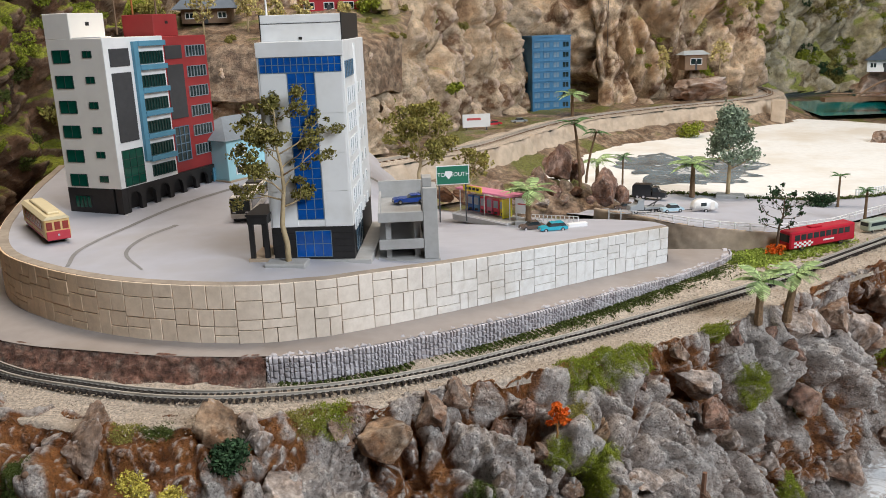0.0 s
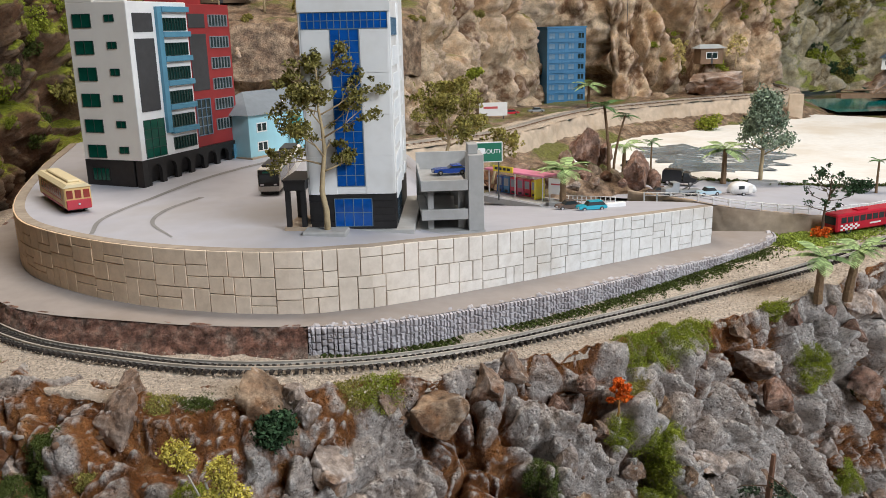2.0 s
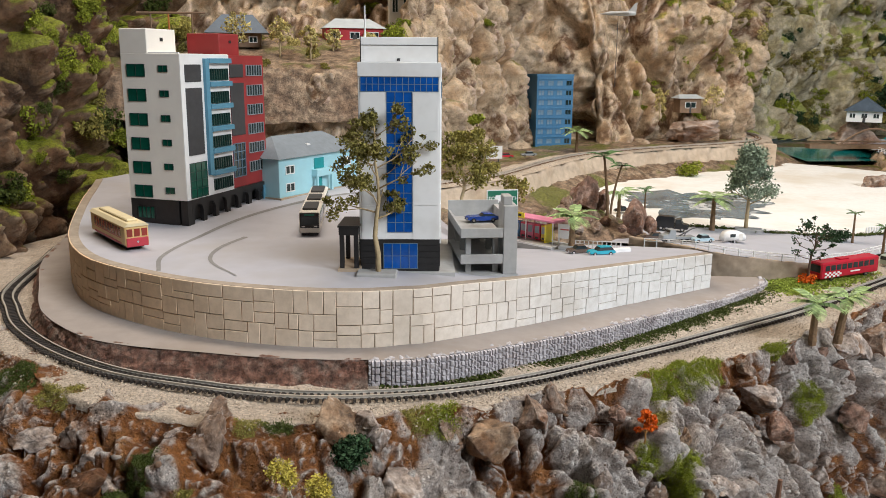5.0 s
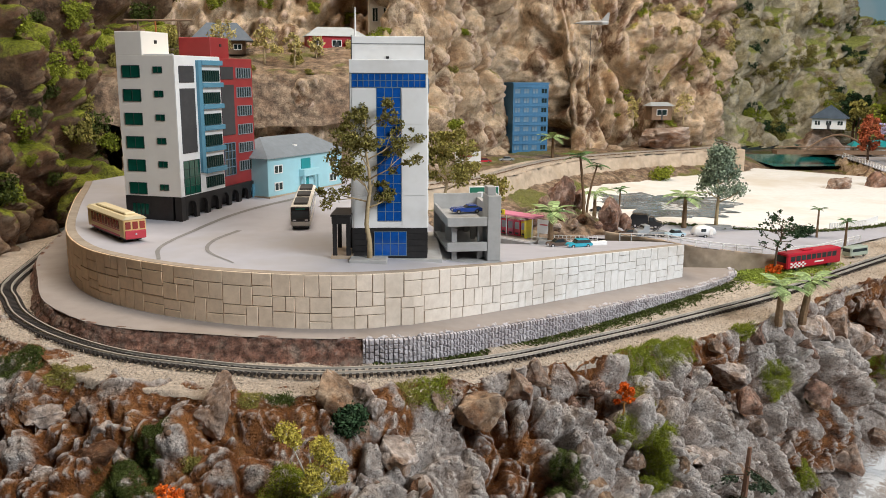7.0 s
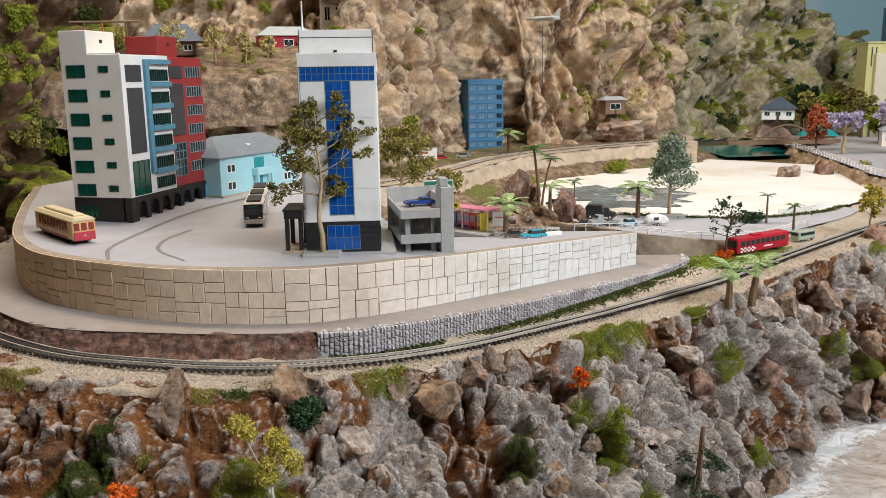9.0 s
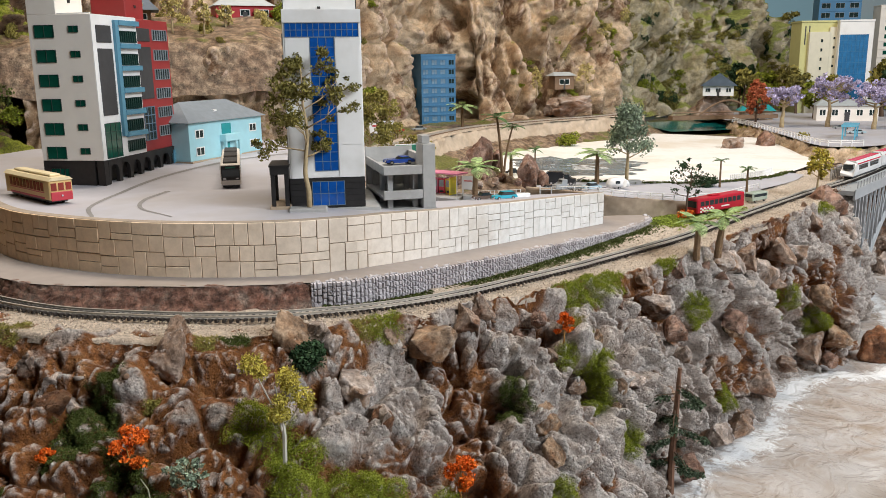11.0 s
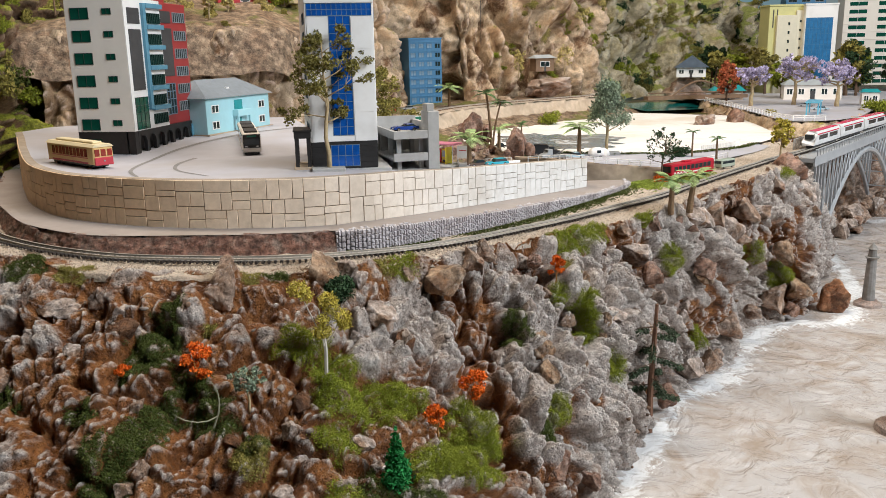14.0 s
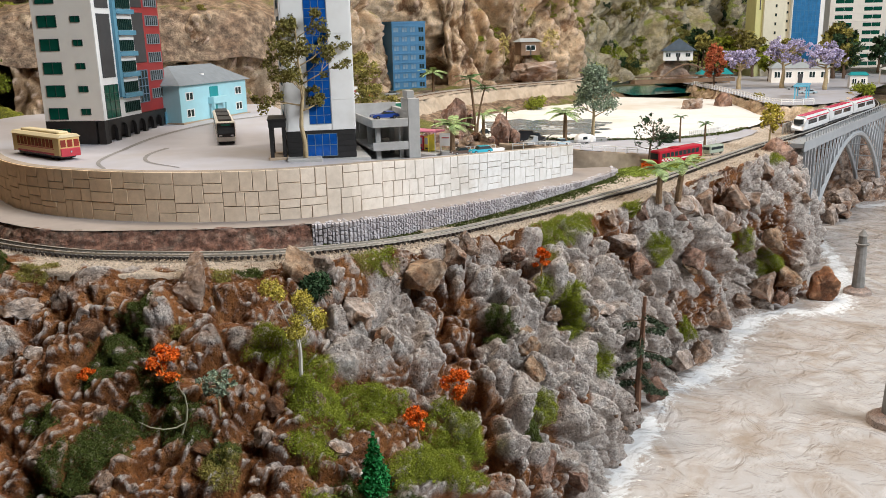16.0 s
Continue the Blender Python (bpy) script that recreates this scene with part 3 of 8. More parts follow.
def split_rects(s0, s1, h, rnd):
    """Cut a strip of wall into irregular squared stones."""
    todo, done = [], []
    s = s0
    while s < s1:
        w = rnd.uniform(4.0, 6.5)
        e = s + w if s1 - (s + w) > 3 else s1
        todo.append((s, e, 0.0, h))
        s = e
    while todo:
        a, b, c, d = todo.pop()
        w, t = b - a, d - c
        if w * t < 1.9 + rnd.random() * 1.5 or (w < 1.3 and t < 1.8):
            done.append((a, b, c, d))
        elif w / t > rnd.uniform(0.8, 1.9) and w > 1.8:
            m = a + w * rnd.uniform(0.36, 0.64)
            todo += [(a, m, c, d), (m, b, c, d)]
        elif t > 1.2:
            m = c + t * rnd.uniform(0.34, 0.66)
            todo += [(a, b, c, m), (a, b, m, d)]
        else:
            done.append((a, b, c, d))
    return done


# low wall of small rough stones, and the brick bank that continues it
s_out = np.r_[0, np.cumsum(np.linalg.norm(np.diff(ROADOUT, axis=0), axis=1))]


def strip_surface(name, line, ztop, zbot, res, amp, size, mats, label, lean=0.3, seed=3, cap=0.5, stretch=(1, 1, 1)):
    """A rough upright strip under a plan line, with a rounded top."""
    line = resample(line, max(3, int(np.linalg.norm(np.diff(line, axis=0), axis=1).sum() / res)))
    d = np.gradient(line, axis=0)
    nrm = np.stack([d[:, 1], -d[:, 0]], 1) / np.linalg.norm(d, axis=1)[:, None]
    h = float(np.max(ztop - zbot)) if not callable(ztop) else 2.0
    m = max(5, int(h / res) + 4)
    t = np.linspace(-0.25, 1, m)
    v = np.zeros((len(line), m, 3))
    zt_, zb_ = ztop(line[:, 0]), zbot(line[:, 0])
    for j, tj in enumerate(t):
        off = -cap * (-tj / 0.25) if tj < 0 else lean * tj
        v[:, j, :2] = line + nrm * off
        v[:, j, 2] = zt_ if tj < 0 else zt_ + (zb_ - zt_) * tj
    p = v.reshape(-1, 3)
    nn = normals_grid(p, len(line), m)
    out = np.repeat(np.column_stack([nrm, np.zeros(len(line))]), m, axis=0)
    if (nn * out).sum() < 0:
        nn = -nn
    p = p + nn * (amp * rocky(p, size, seed, stretch))[:, None]
    f = grid_faces(len(line), m)
    q = p[f[len(f) // 2]]
    if np.dot(np.cross(q[1] - q[0], q[2] - q[0]), out[f[len(f) // 2][0]]) < 0:
        f = f[:, ::-1]
    return raw(name, p, f, mats, True, label=label, category="wall", kind="structure")


i_cut = int(np.argmin(np.hypot(ROADOUT[:, 0] + 10.6, ROADOUT[:, 1] - 57.3)))
strip_surface("wall_low_stone", ROADOUT[i_cut:], lambda x: z_ring(x) + 0.05, lambda x: z_ring(x) - 1.95, 0.08, 0.22, 0.6, M_LOWWALL, "low grey violet wall of small rough stones", 0.2, 4, 0.5, (1, 1, 0.7))
strip_surface("wall_brick_bank", ROADOUT[:i_cut + 1], lambda x: z_ring(x) + 0.0, lambda x: z_track(x) - 0.3, 0.14, 0.15, 1.3, M_BRICKBANK, "crumbling red brown brick bank beside the track", 0.9, 6, 0.4, (0.6, 0.6, 1.6))

FOOT = np.vstack([ROADOUT, [(33, 89.3), (37, 90.3), (43, 93.5), (51, 99.5), (60, 105.5), (66, 111), (72, 119)]])
PAIRS = [(-62, 92, -92, 50), (-53, 79, -78, 30), (-45.8, 70, -62, 16), (-39, 62.9, -50, 11), (-31, 54.6, -38, 9), (-21.8, 50.5, -24, 9), (-14.5, 50.2, -11, 13), (-8, 51.2, -2, 20), (0, 54.3, 6, 34),
         (7.4, 58.2, 12, 45.5), (19, 64.3, 20.5, 57), (28, 69.5, 28, 63.5), (37, 77, 36, 68.5), (44, 81.5, 44, 77), (50, 85.5, 52, 81.5), (56.5, 90.5, 58, 83), (62, 96, 64, 90), (67, 102, 71, 99.5), (73, 110, 80, 108), (79, 121, 87, 122)]
pair = curve(PAIRS, 0.2)
GEDGE = pair[:, :2]
gout = pair[:, 2:] - GEDGE
gout /= np.linalg.norm(gout, axis=1)[:, None]
sheet("ground_track_bed", resample(GEDGE + gout * 0.02, 500), FOOT, 60, lambda x, y, t: z_track(x) - 0.7 * np.clip(1 - t / 0.04, 0, 1) ** 1.5 - 0.25 * np.sin(t * 3.14) - 0.35 * np.clip(t - 0.8, 0, 1), M_GRAVEL, "cream ballast ledge under the railway track", "ground", 0.35, 3.0)

# front cliff
rows_v = 320
nn_ = len(pair)
tv = np.linspace(-0.05, 1, rows_v)
right = np.clip((pair[:, 0] + 2) / 14, 0, 1)[:, None]
tvc = np.clip(tv, 0, 1)[None, :]
hor = (1 - right) * tvc ** 1.15 + right * (1 - (1 - tvc) ** 2.6)
ztop = z_track(pair[:, 0])[:, None]
hor = hor + np.minimum(tv, 0)[None, :] * 1.2
zv = ztop + (1.0 - ztop) * tvc + np.minimum(tv, 0)[None, :] * 12
xyv = pair[:, None, :2] * (1 - hor[..., None]) + pair[:, None, 2:] * hor[..., None]
cl = np.dstack([xyv, zv]).reshape(-1, 3)
nrm = normals_grid(cl, nn_, rows_v)
if nrm[nn_ // 2 * rows_v + 40, 1] > 0:
    nrm = -nrm
tvf = np.tile(tv, nn_)
edge = np.clip(tvf * 9, 0, 1) * 0.85 + 0.15
steep = np.clip((cl[:, 0] + 10) / 12, 0, 1)
# tilted slabs and knobs, crests, and upright gullies where the cliff is steep
wp = cl + 1.2 * np.stack([fbm(cl / 4 + 9 * k, 3, 140 + k) for k in range(3)], 1)
slabs = (1 - steep) * blocks(wp / 5.4, 22) + steep * blocks(wp * (1, 1, 0.38) / 4.2, 21, 1.4, 0.5)
knobs = blocks(wp * (1, 1, 0.5) / 2.1 + 5.3, 25, 1.9, 0.4)
crest = ridged(wp / 3.4, 5, 27) - 0.5
pits = ridged(cl / 0.9 + 7.7, 4, 28) - 0.5
lumps = blocks(wp * (1, 1, 0.65) / 1.15 + 2.1, 26, 1.9, 0.4)
gully = np.exp(-(fbm(cl * (1 / 5.5, 1 / 5.5, 1 / 24), 3, 29) / 0.07) ** 2)
rel = 0.66 * slabs + (0.36 + 0.16 * steep) * knobs + 0.13 * lumps + (0.8 - 0.3 * steep) * crest + 0.18 * pits - 0.95 * steep * gully + 0.2
lift = edge * (1.5 + 0.5 * steep) * rel
# the sea cave and two lower hollows at the waterline
for hx, hy, hz, hr, hd in ((47.5, 79.5, 7.0, 3.6, 4.5), (23.0, 59.5, 4.0, 3.0, 2.6), (9.0, 48.5, 5.0, 2.6, 2.2), (2.2, 50.5, 16.5, 1.4, 1.5)):
    lift = lift - hd * np.exp(-(((cl - (hx, hy, hz)) * (1, 1, 0.8)) ** 2).sum(1) / hr ** 2)
cl = cl + nrm * lift[:, None]
cl[:, 2] += np.where(tvf < 0.12, 0.1 + 1.1 * (ridged(cl / 3.0, 4, 33) - 0.4), 0)
cfc = grid_faces(nn_, rows_v)
q = cl[cfc[len(cfc) // 2]]
if np.cross(q[1] - q[0], q[2] - q[0])[1] > 0:
    cfc = cfc[:, ::-1]
cliff = raw("ground_front_cliff", cl, cfc, M_FRONT, True, label="rugged brown grey plaster cliff with pale dry-brushed edges", category="cliff", kind="structure")
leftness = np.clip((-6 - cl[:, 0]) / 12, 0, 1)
# brown earth; on the upper left crags it also darkens them like shade
earth_shade_v = 0.34 - 0.08 * steep + 0.56 * leftness * np.clip((23.0 - cl[:, 2]) / 5, 0.6, 1) - 0.36 * rel + 0.85 * fbm(cl / 5.0, 3, 5)
rust_v = 0.35 + 0.9 * fbm(cl / 4.2 + 3.3, 3, 6) + 0.15 * leftness
for nm, val in (("earth", earth_shade_v), ("rust", rust_v)):
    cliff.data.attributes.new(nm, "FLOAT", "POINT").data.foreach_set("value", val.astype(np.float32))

# sea
SHORE = curve([(-40, 8), (-22, 8), (-9, 13), (0, 22), (7, 35), (12.5, 45), (21, 56.4), (28.4, 63), (36.4, 68), (44.8, 77), (52.4, 81), (59.5, 80), (67.5, 86.6), (74.5, 96.6), (80.5, 107.6), (88, 122), (101, 136), (112, 136), (140, 137), (200, 139)], 1.0)
gx, gy = np.meshgrid(np.r_[np.arange(-20, 110, 0.5), np.arange(110, 244, 4)], np.r_[np.arange(-40, 10, 4), np.arange(10, 130, 0.5), np.arange(130, 176, 3)], indexing="ij")
sea_n, sea_m = gx.shape
sv = np.column_stack([gx.ravel(), gy.ravel(), np.full(gx.size, 3.0)])
dist = np.full(len(sv), 99.0)
for q in SHORE:
    dist = np.minimum(dist, np.hypot(sv[:, 0] - q[0], sv[:, 1] - q[1]))
wv = sv + 2.5 * np.stack([fbm(sv / 6.0 + 4 * k, 3, 55 + k) for k in range(3)], 1) * (1, 1, 0)
sv[:, 2] += 0.3 * (ridged(wv * (0.13, 0.19, 1), 3, 58) - 0.4) + 0.28 * fbm(sv / 7.0, 4, 51) + np.exp(-dist / 2.2) * 0.7 * np.maximum(0, fbm(sv / 2.2, 4, 52) + 0.1)
foam_v = np.exp(-dist / 3.2) * 0.62 + 0.3 * fbm(sv / 9.0, 4, 53) * np.exp(-dist / 9)
sea = raw("water_sea", sv, grid_faces(sea_n, sea_m), M_SEA, True, label="glossy white and tan resin sea with foam at the rocks", category="sea", kind="structure")
sea.data.attributes.new("foam", "FLOAT", "POINT").data.foreach_set("value", foam_v.astype(np.float32))

# ---- back country ----
zero = lambda x, y, t: 22.2 + 0 * x
sheet("ground_back", curve([(-90, 108), (-30, 112), (0, 106), (20, 101), (40, 100), (60, 106), (72, 116), (80, 127), (90, 134), (105, 143), (125, 144), (160, 150), (280, 170)], 2),
      curve([(-90, 430), (280, 430)], 2), 160, zero, M_SOIL, "uneven brown earth ground behind the beach", "ground", 0.8, 6.0)
RFRONT = curve([(19, 99), (21.5, 96.5), (24.2, 93.3), (27.5, 90.9), (32, 90), (37, 90.3), (43, 93.5), (50, 98.5), (56, 102.5), (64, 108), (70, 114)], 0.5)
RBACK = curve([(13, 109), (20, 112), (26, 114.5), (33, 116), (40, 112.5), (48, 109.5), (56, 110), (64, 113), (69, 117)], 0.5)
sheet("road_shore", RFRONT, RBACK, 30, lambda x, y, t: z_plateau(np.maximum(x, 24.3), y), M_ROAD, "light grey shore road beside the beach", "road", 0.03, 3)
strip_surface("wall_shore_road", RFRONT[:95], lambda x: 25.55 - 0.1 * (np.maximum(x, 24.3) - 25), lambda x: 22.4 + 0 * x, 0.2, 0.06, 1.6, paint("wall_tan_stone", (0.47, 0.36, 0.26), 0.2, 0.8, 1.2, stain=(0.34, 0.25, 0.17), stain_cm=3), "tan stone wall holding up the shore road", 0.1, 8, 0.3)
BB = curve([(18, 150), (28, 170), (40, 184), (58, 190), (74, 196), (86, 190), (100, 175)], 1)
sheet("ground_beach", curve([(12, 109.5), (20, 112.5), (26, 115), (33, 116.5), (40, 113), (48, 110), (56, 110.5), (64, 113.5), (72, 119), (84, 130)], 1), BB, 60,
      lambda x, y, t: 23.5 - 0.5 * np.minimum(t * 6, 1) + 0.3 * t, M_SAND, "white sand beach round a pond", "beach", 0.25, 9)
a = np.linspace(0, math.tau, 90, endpoint=False)
rr = 1 + 0.16 * np.sin(3 * a + 1) + 0.1 * np.sin(5 * a) + 0.10 * np.sin(11 * a + 2) + 0.06 * np.sin(17 * a) + 0.04 * np.sin(29 * a + 1)
pv = [(40, 137, 23.22)] + [(40 + 11 * rr[i] * math.cos(a[i]), 137 + 14.5 * rr[i] * math.sin(a[i]), 23.22) for i in range(90)]
raw("water_pond", pv, [(0, i + 1, (i + 1) % 90 + 1) for i in range(90)], M_POND, True, label="blue grey pond with white foam patches", category="pond", kind="structure")

# embankment of the far line
EMB = curve([(-8, 118), (0, 124.5), (9, 133), (20, 152), (30, 165.5), (47, 178), (64, 187), (74, 193.5), (81, 203), (84.5, 217), (84, 232)], 0.6)
d = np.gradient(EMB, axis=0)
en = np.stack([-d[:, 1], d[:, 0]], 1) / np.linalg.norm(d, axis=1)[:, None]
strip_surface("wall_embankment", EMB, lambda x: 28.0 + 0 * x, lambda x: 24.9 + 0 * x, 0.4, 0.3, 3.0, M_SANDWALL, "sand coloured plaster embankment of the far railway", 1.2, 9, 0.6)
sheet("ground_embankment", EMB, EMB + en * 7, 8, lambda x, y, t: 28.0 + 0 * x, M_GRAVEL, "pale ballast on top of the far embankment", "ground", 0.3, 3)


sheet("ground_embankment_foot", EMB - en * 0.8, EMB - en * 6.5, 14, lambda x, y, t: 25.3 - 2.6 * t, M_SOIL, "brown earth slope below the far embankment", "ground", 0.7, 3)

sheet("ground_far_shelf", EMB + en * 6.6, EMB + en * 36, 30, lambda x, y, t: 27.7 + 0 * x, M_SOIL, "brown earth shelf behind the far railway", "ground", 0.7, 4)


def rock_wall(name, pts, res, rows, amp, size, material, label, seed, stretch=(1, 1, 0.7), bulge=0.0):
    """A cliff between a foot line and a top line: rows of (x, y, z, x, y, z)."""
    c = curve(pts, res)
    n = len(c)
    t = np.linspace(0, 1, rows)[None, :, None]
    v = (c[:, None, :3] * (1 - t) + c[:, None, 3:] * t).reshape(-1, 3)
    nn = normals_grid(v, n, rows)
    if nn[:, 1].mean() > 0:
        nn = -nn
    groove = np.exp(-(fbm(v * (1, 1, 0.22) / (1.5 * size), 3, seed + 60) / 0.07) ** 2)
    v = v + nn * (amp * (-0.7 * groove + 0.8 * rocky(v, size, seed, stretch, (0.85, 0.42, 0.12)) + 0.7 * (ridged(v * stretch / (0.9 * size), 4, seed + 50) - 0.5)))[:, None]
    f = grid_faces(n, rows)
    q = v[f[len(f) // 2]]
    if np.dot(np.cross(q[1] - q[0], q[2] - q[0]), nn[f[len(f) // 2][0]]) < 0:
        f = f[:, ::-1]
    return raw(name, v, f, material, True, label=label, category="cliff", kind="structure")


rock_wall("ground_left_cliff", [(-130, 60, 5, -150, 100, 95), (-95, 66, 12, -115, 100, 92), (-72, 76, 20, -88, 108, 88), (-58, 88, 22, -66, 114, 84), (-54, 100, 23, -60, 126, 80), (-52, 112, 24, -57, 134, 76), (-48, 122, 27, -52, 142, 72), (-43, 127, 30, -46, 158, 70)], 0.5, 150, 5.2, 9, M_CLIFF_DARK, "steep dark brown cliff with mossy ledges", 61)
rock_wall("ground_terrace_cliff", [(-48, 121, 29, -48, 128, 44.5), (-38, 123, 29, -38, 127, 44.5), (-28, 124, 29.5, -28, 127, 44.3), (-18, 125, 29, -18, 128, 44.3), (-11, 129, 28, -11, 131, 44), (-4, 138, 28, -6, 140, 44)], 0.45, 60, 2.2, 6, M_CLIFF, "brown rock face below the hillside terrace", 62)
sheet("ground_terrace", curve([(-55, 124.5), (-38, 124.5), (-28, 124.5), (-18, 125.5), (-11, 128.5), (-5, 139)], 0.8), curve([(-70, 185), (-40, 185), (0, 185)], 0.8), 70, lambda x, y, t: 44.2 + 5.5 * np.clip(t * 3.0 - 0.1, 0, 1) - 7.0 * np.clip(1 - t / 0.05, 0, 1), M_SOIL, "earthy hillside terrace with dry grass", "ground", 1.2, 5)
rock_wall("ground_terrace_back_cliff", [(-90, 140, 48, -95, 170, 100), (-60, 158, 48, -64, 176, 100), (-35, 168, 48, -38, 182, 100), (-15, 170, 48, -15, 186, 100), (0, 172, 46, 2, 190, 100)], 0.7, 80, 4.0, 8, M_CLIFF, "pale brown rocky hillside behind the red house", 63)
rock_wall("ground_middle_cliff", [(-9, 131, 28, -10, 158, 70), (-4, 140, 28, -6, 166, 95), (3, 158, 27, 1, 174, 97), (11, 172, 27, 9, 182, 98), (17, 183, 27, 18, 188, 98), (22, 194, 27, 24, 196, 98), (31, 198, 27, 31, 200, 98), (36, 195, 27, 38, 204, 98), (46, 195, 27, 50, 210, 98), (56, 198, 28, 62, 216, 98), (66, 201, 28, 74, 222, 98), (76, 207, 27, 86, 230, 98), (83, 218, 26, 92, 244, 98), (86, 236, 26, 96, 260, 98)], 0.55, 150, 6.2, 12, M_CLIFF, "high weathered brown limestone cliff", 64, (1, 1, 0.5))
rock_wall("ground_green_cliff", [(80, 232, 24, 88, 262, 100), (92, 240, 24, 100, 268, 104), (104, 252, 24, 112, 280, 104), (120, 260, 24, 130, 290, 96), (140, 268, 24, 150, 300, 86), (160, 280, 24, 172, 312, 72), (185, 300, 24, 195, 325, 62), (215, 320, 24, 225, 345, 50), (260, 340, 24, 270, 360, 46)], 0.8, 110, 8, 16, M_CLIFF_GREEN, "far cliff overgrown with yellow green shrubs", 65, (1, 1, 0.5))
rock_wall("ground_inlet_bank", [(70, 110, 1, 72, 112, 23), (78, 121, 1, 80, 124, 22.8), (88, 126, 1, 90, 132, 22.6), (100, 138, 1, 103, 143, 22.6), (110, 137, 1, 112, 143, 23), (120, 138, 1, 124, 146, 23), (140, 138, 1, 144, 150, 23), (200, 140, 1, 204, 156, 23)], 0.8, 40, 2.2, 6, M_ROCK, "dark rocky bank under the railway bridge", 66)
# town ledge
TOWN = curve([(108, 205), (104, 188), (96, 160), (89.5, 138), (97, 134.5), (108, 140), (118, 150), (124, 160)], 0.8)
strip_surface("wall_town_bank", TOWN, lambda x: 25.2 + 0 * x, lambda x: 22.0 + 0 * x, 0.5, 0.8, 3.0, M_CLIFF, "brown rocky bank below the town square", 2.5, 10, 0.8)
sheet("pavement_town", TOWN, curve([(118, 240), (150, 235), (180, 225), (170, 195), (135, 180)], 0.8), 40, lambda x, y, t: 25.2 + 0 * x, M_ROAD, "pale grey paved town square", "pavement", 0.05, 4)

# painted sky far behind
mt_sky, nt_sky, b_sky = nodes_of("sky_backdrop")
b_sky.inputs["Base Color"].default_value = (0.45, 0.68, 0.78, 1)
b_sky.inputs["Roughness"].default_value = 0.9
nsk = noise_node(nt_sky, 60, 4)
nt_sky.links.new(ramp(nt_sky, nsk.outputs["Fac"], [(0.4, (0.40, 0.66, 0.78)), (0.65, (0.72, 0.80, 0.82))]).outputs["Color"], b_sky.inputs["Base Color"])
raw("backdrop", [(-300, 420, -20), (450, 420, -20), (450, 420, 260), (-300, 420, 260)], [(0, 1, 2, 3)], mt_sky, False, label="pale blue painted sky backdrop", category="backdrop", kind="structure")

a = np.linspace(0, math.tau, 80)
mv = []
for t in np.linspace(0, 1, 40):
    r_ = 1 + 0.12 * np.sin(3 * a + 2) + 0.08 * np.sin(7 * a)
    mv.append(np.column_stack([14.5 + 10.5 * t * r_ * np.cos(a + 0.4), 112.5 + 11.5 * t * r_ * np.sin(a + 0.4), 23.0 + 3.6 * (1 - t ** 1.7) + 0 * a]))
mv = np.stack(mv, 0).reshape(-1, 3)
mv[:, 2] += 0.8 * rocky(mv, 3.0, 71) * 0.8
mf = grid_faces(40, 80)
if np.cross(*(mv[mf[900]][1:3] - mv[mf[900]][0]))[2] < 0:
    mf = mf[:, ::-1]
raw("ground_mound", mv, mf, M_SOIL, True, label="rough brown earth mound with boulders and palms", category="mound", kind="structure")

# ---- the railway ----
tz = z_track(TRACK[:, 0])
td = np.gradient(TRACK, axis=0)
td /= np.linalg.norm(td, axis=1)[:, None]
tn = np.stack([-td[:, 1], td[:, 0]], 1)
s_tr = np.r_[0, np.cumsum(np.linalg.norm(np.diff(TRACK, axis=0), axis=1))]


def rail_mesh(name, line, n2, z, off, parent, material):
    """A rail of H-like outline drawn along a line."""
    prof = [(-0.10, 0.0), (-0.035, 0.05), (-0.035, 0.13), (-0.065, 0.15), (-0.065, 0.2), (0.065, 0.2), (0.065, 0.15), (0.035, 0.13), (0.035, 0.05), (0.10, 0.0)]
    m = len(prof)
    v = np.stack([np.column_stack([line + n2 * (off + a), z + b]) for a, b in prof], 1).reshape(-1, 3)
    f = [(i * m + k, i * m + (k + 1) % m, (i + 1) * m + (k + 1) % m, (i + 1) * m + k) for i in range(len(line) - 1) for k in range(m)]
    return raw(name, v, f, material, False, parent=parent)


track = thing("railway_track", "single narrow railway track with black sleepers and worn metal rails", "railway track", P(0, 0, 0))
for off in (-0.45, 0.45):
    rail_mesh("rail", TRACK[::2], tn[::2], tz[::2] + 0.16, off, track, M_RAIL)
FIRST_SLEEPER, LAST_SLEEPER = 22.0, 152.0

# ---- buildings ----
_win = {}


def window(parent, m, u0, u1, v0, v1, glass, bars, nu=2, nv=1, w=0.05, deep=0.07):
    """A window on a wall: pane and a frame of bars on it. The wall's plane is x and z of m, outwards is -y."""
    a, b = round(u1 - u0, 3), round(v1 - v0, 3)
    key = (a, b, glass.name, bars.name, nu, nv, w, deep)
    if key not in _win:
        p = boxes((-a / 2, a / 2, -0.03, 0.02, -b / 2, b / 2))
        f = bmesh.new()
        for i in range(nu + 1):
            x = -a / 2 + a * i / nu
            box(f, x - w / 2, x + w / 2, -deep, 0.02, -b / 2 - w / 2, b / 2 + w / 2)
        for j in range(nv + 1):
            z = -b / 2 + b * j / nv
            box(f, -a / 2 + w / 2, a / 2 - w / 2, -deep + 0.01, 0.02, z - w / 2, z + w / 2)
        mp, mf = mesh_of("window", p), mesh_of("window_frame", f)
        mp.materials.append(glass)
        mf.materials.append(bars)
        _win[key] = mp, mf
    mp, mf = _win[key]
    o = new("window", mp)
    o.parent = parent
    o.matrix_basis = m @ P((u0 + u1) / 2, 0, (v0 + v1) / 2)
    q = new("window_frame", mf)
    q.parent = o
    return o


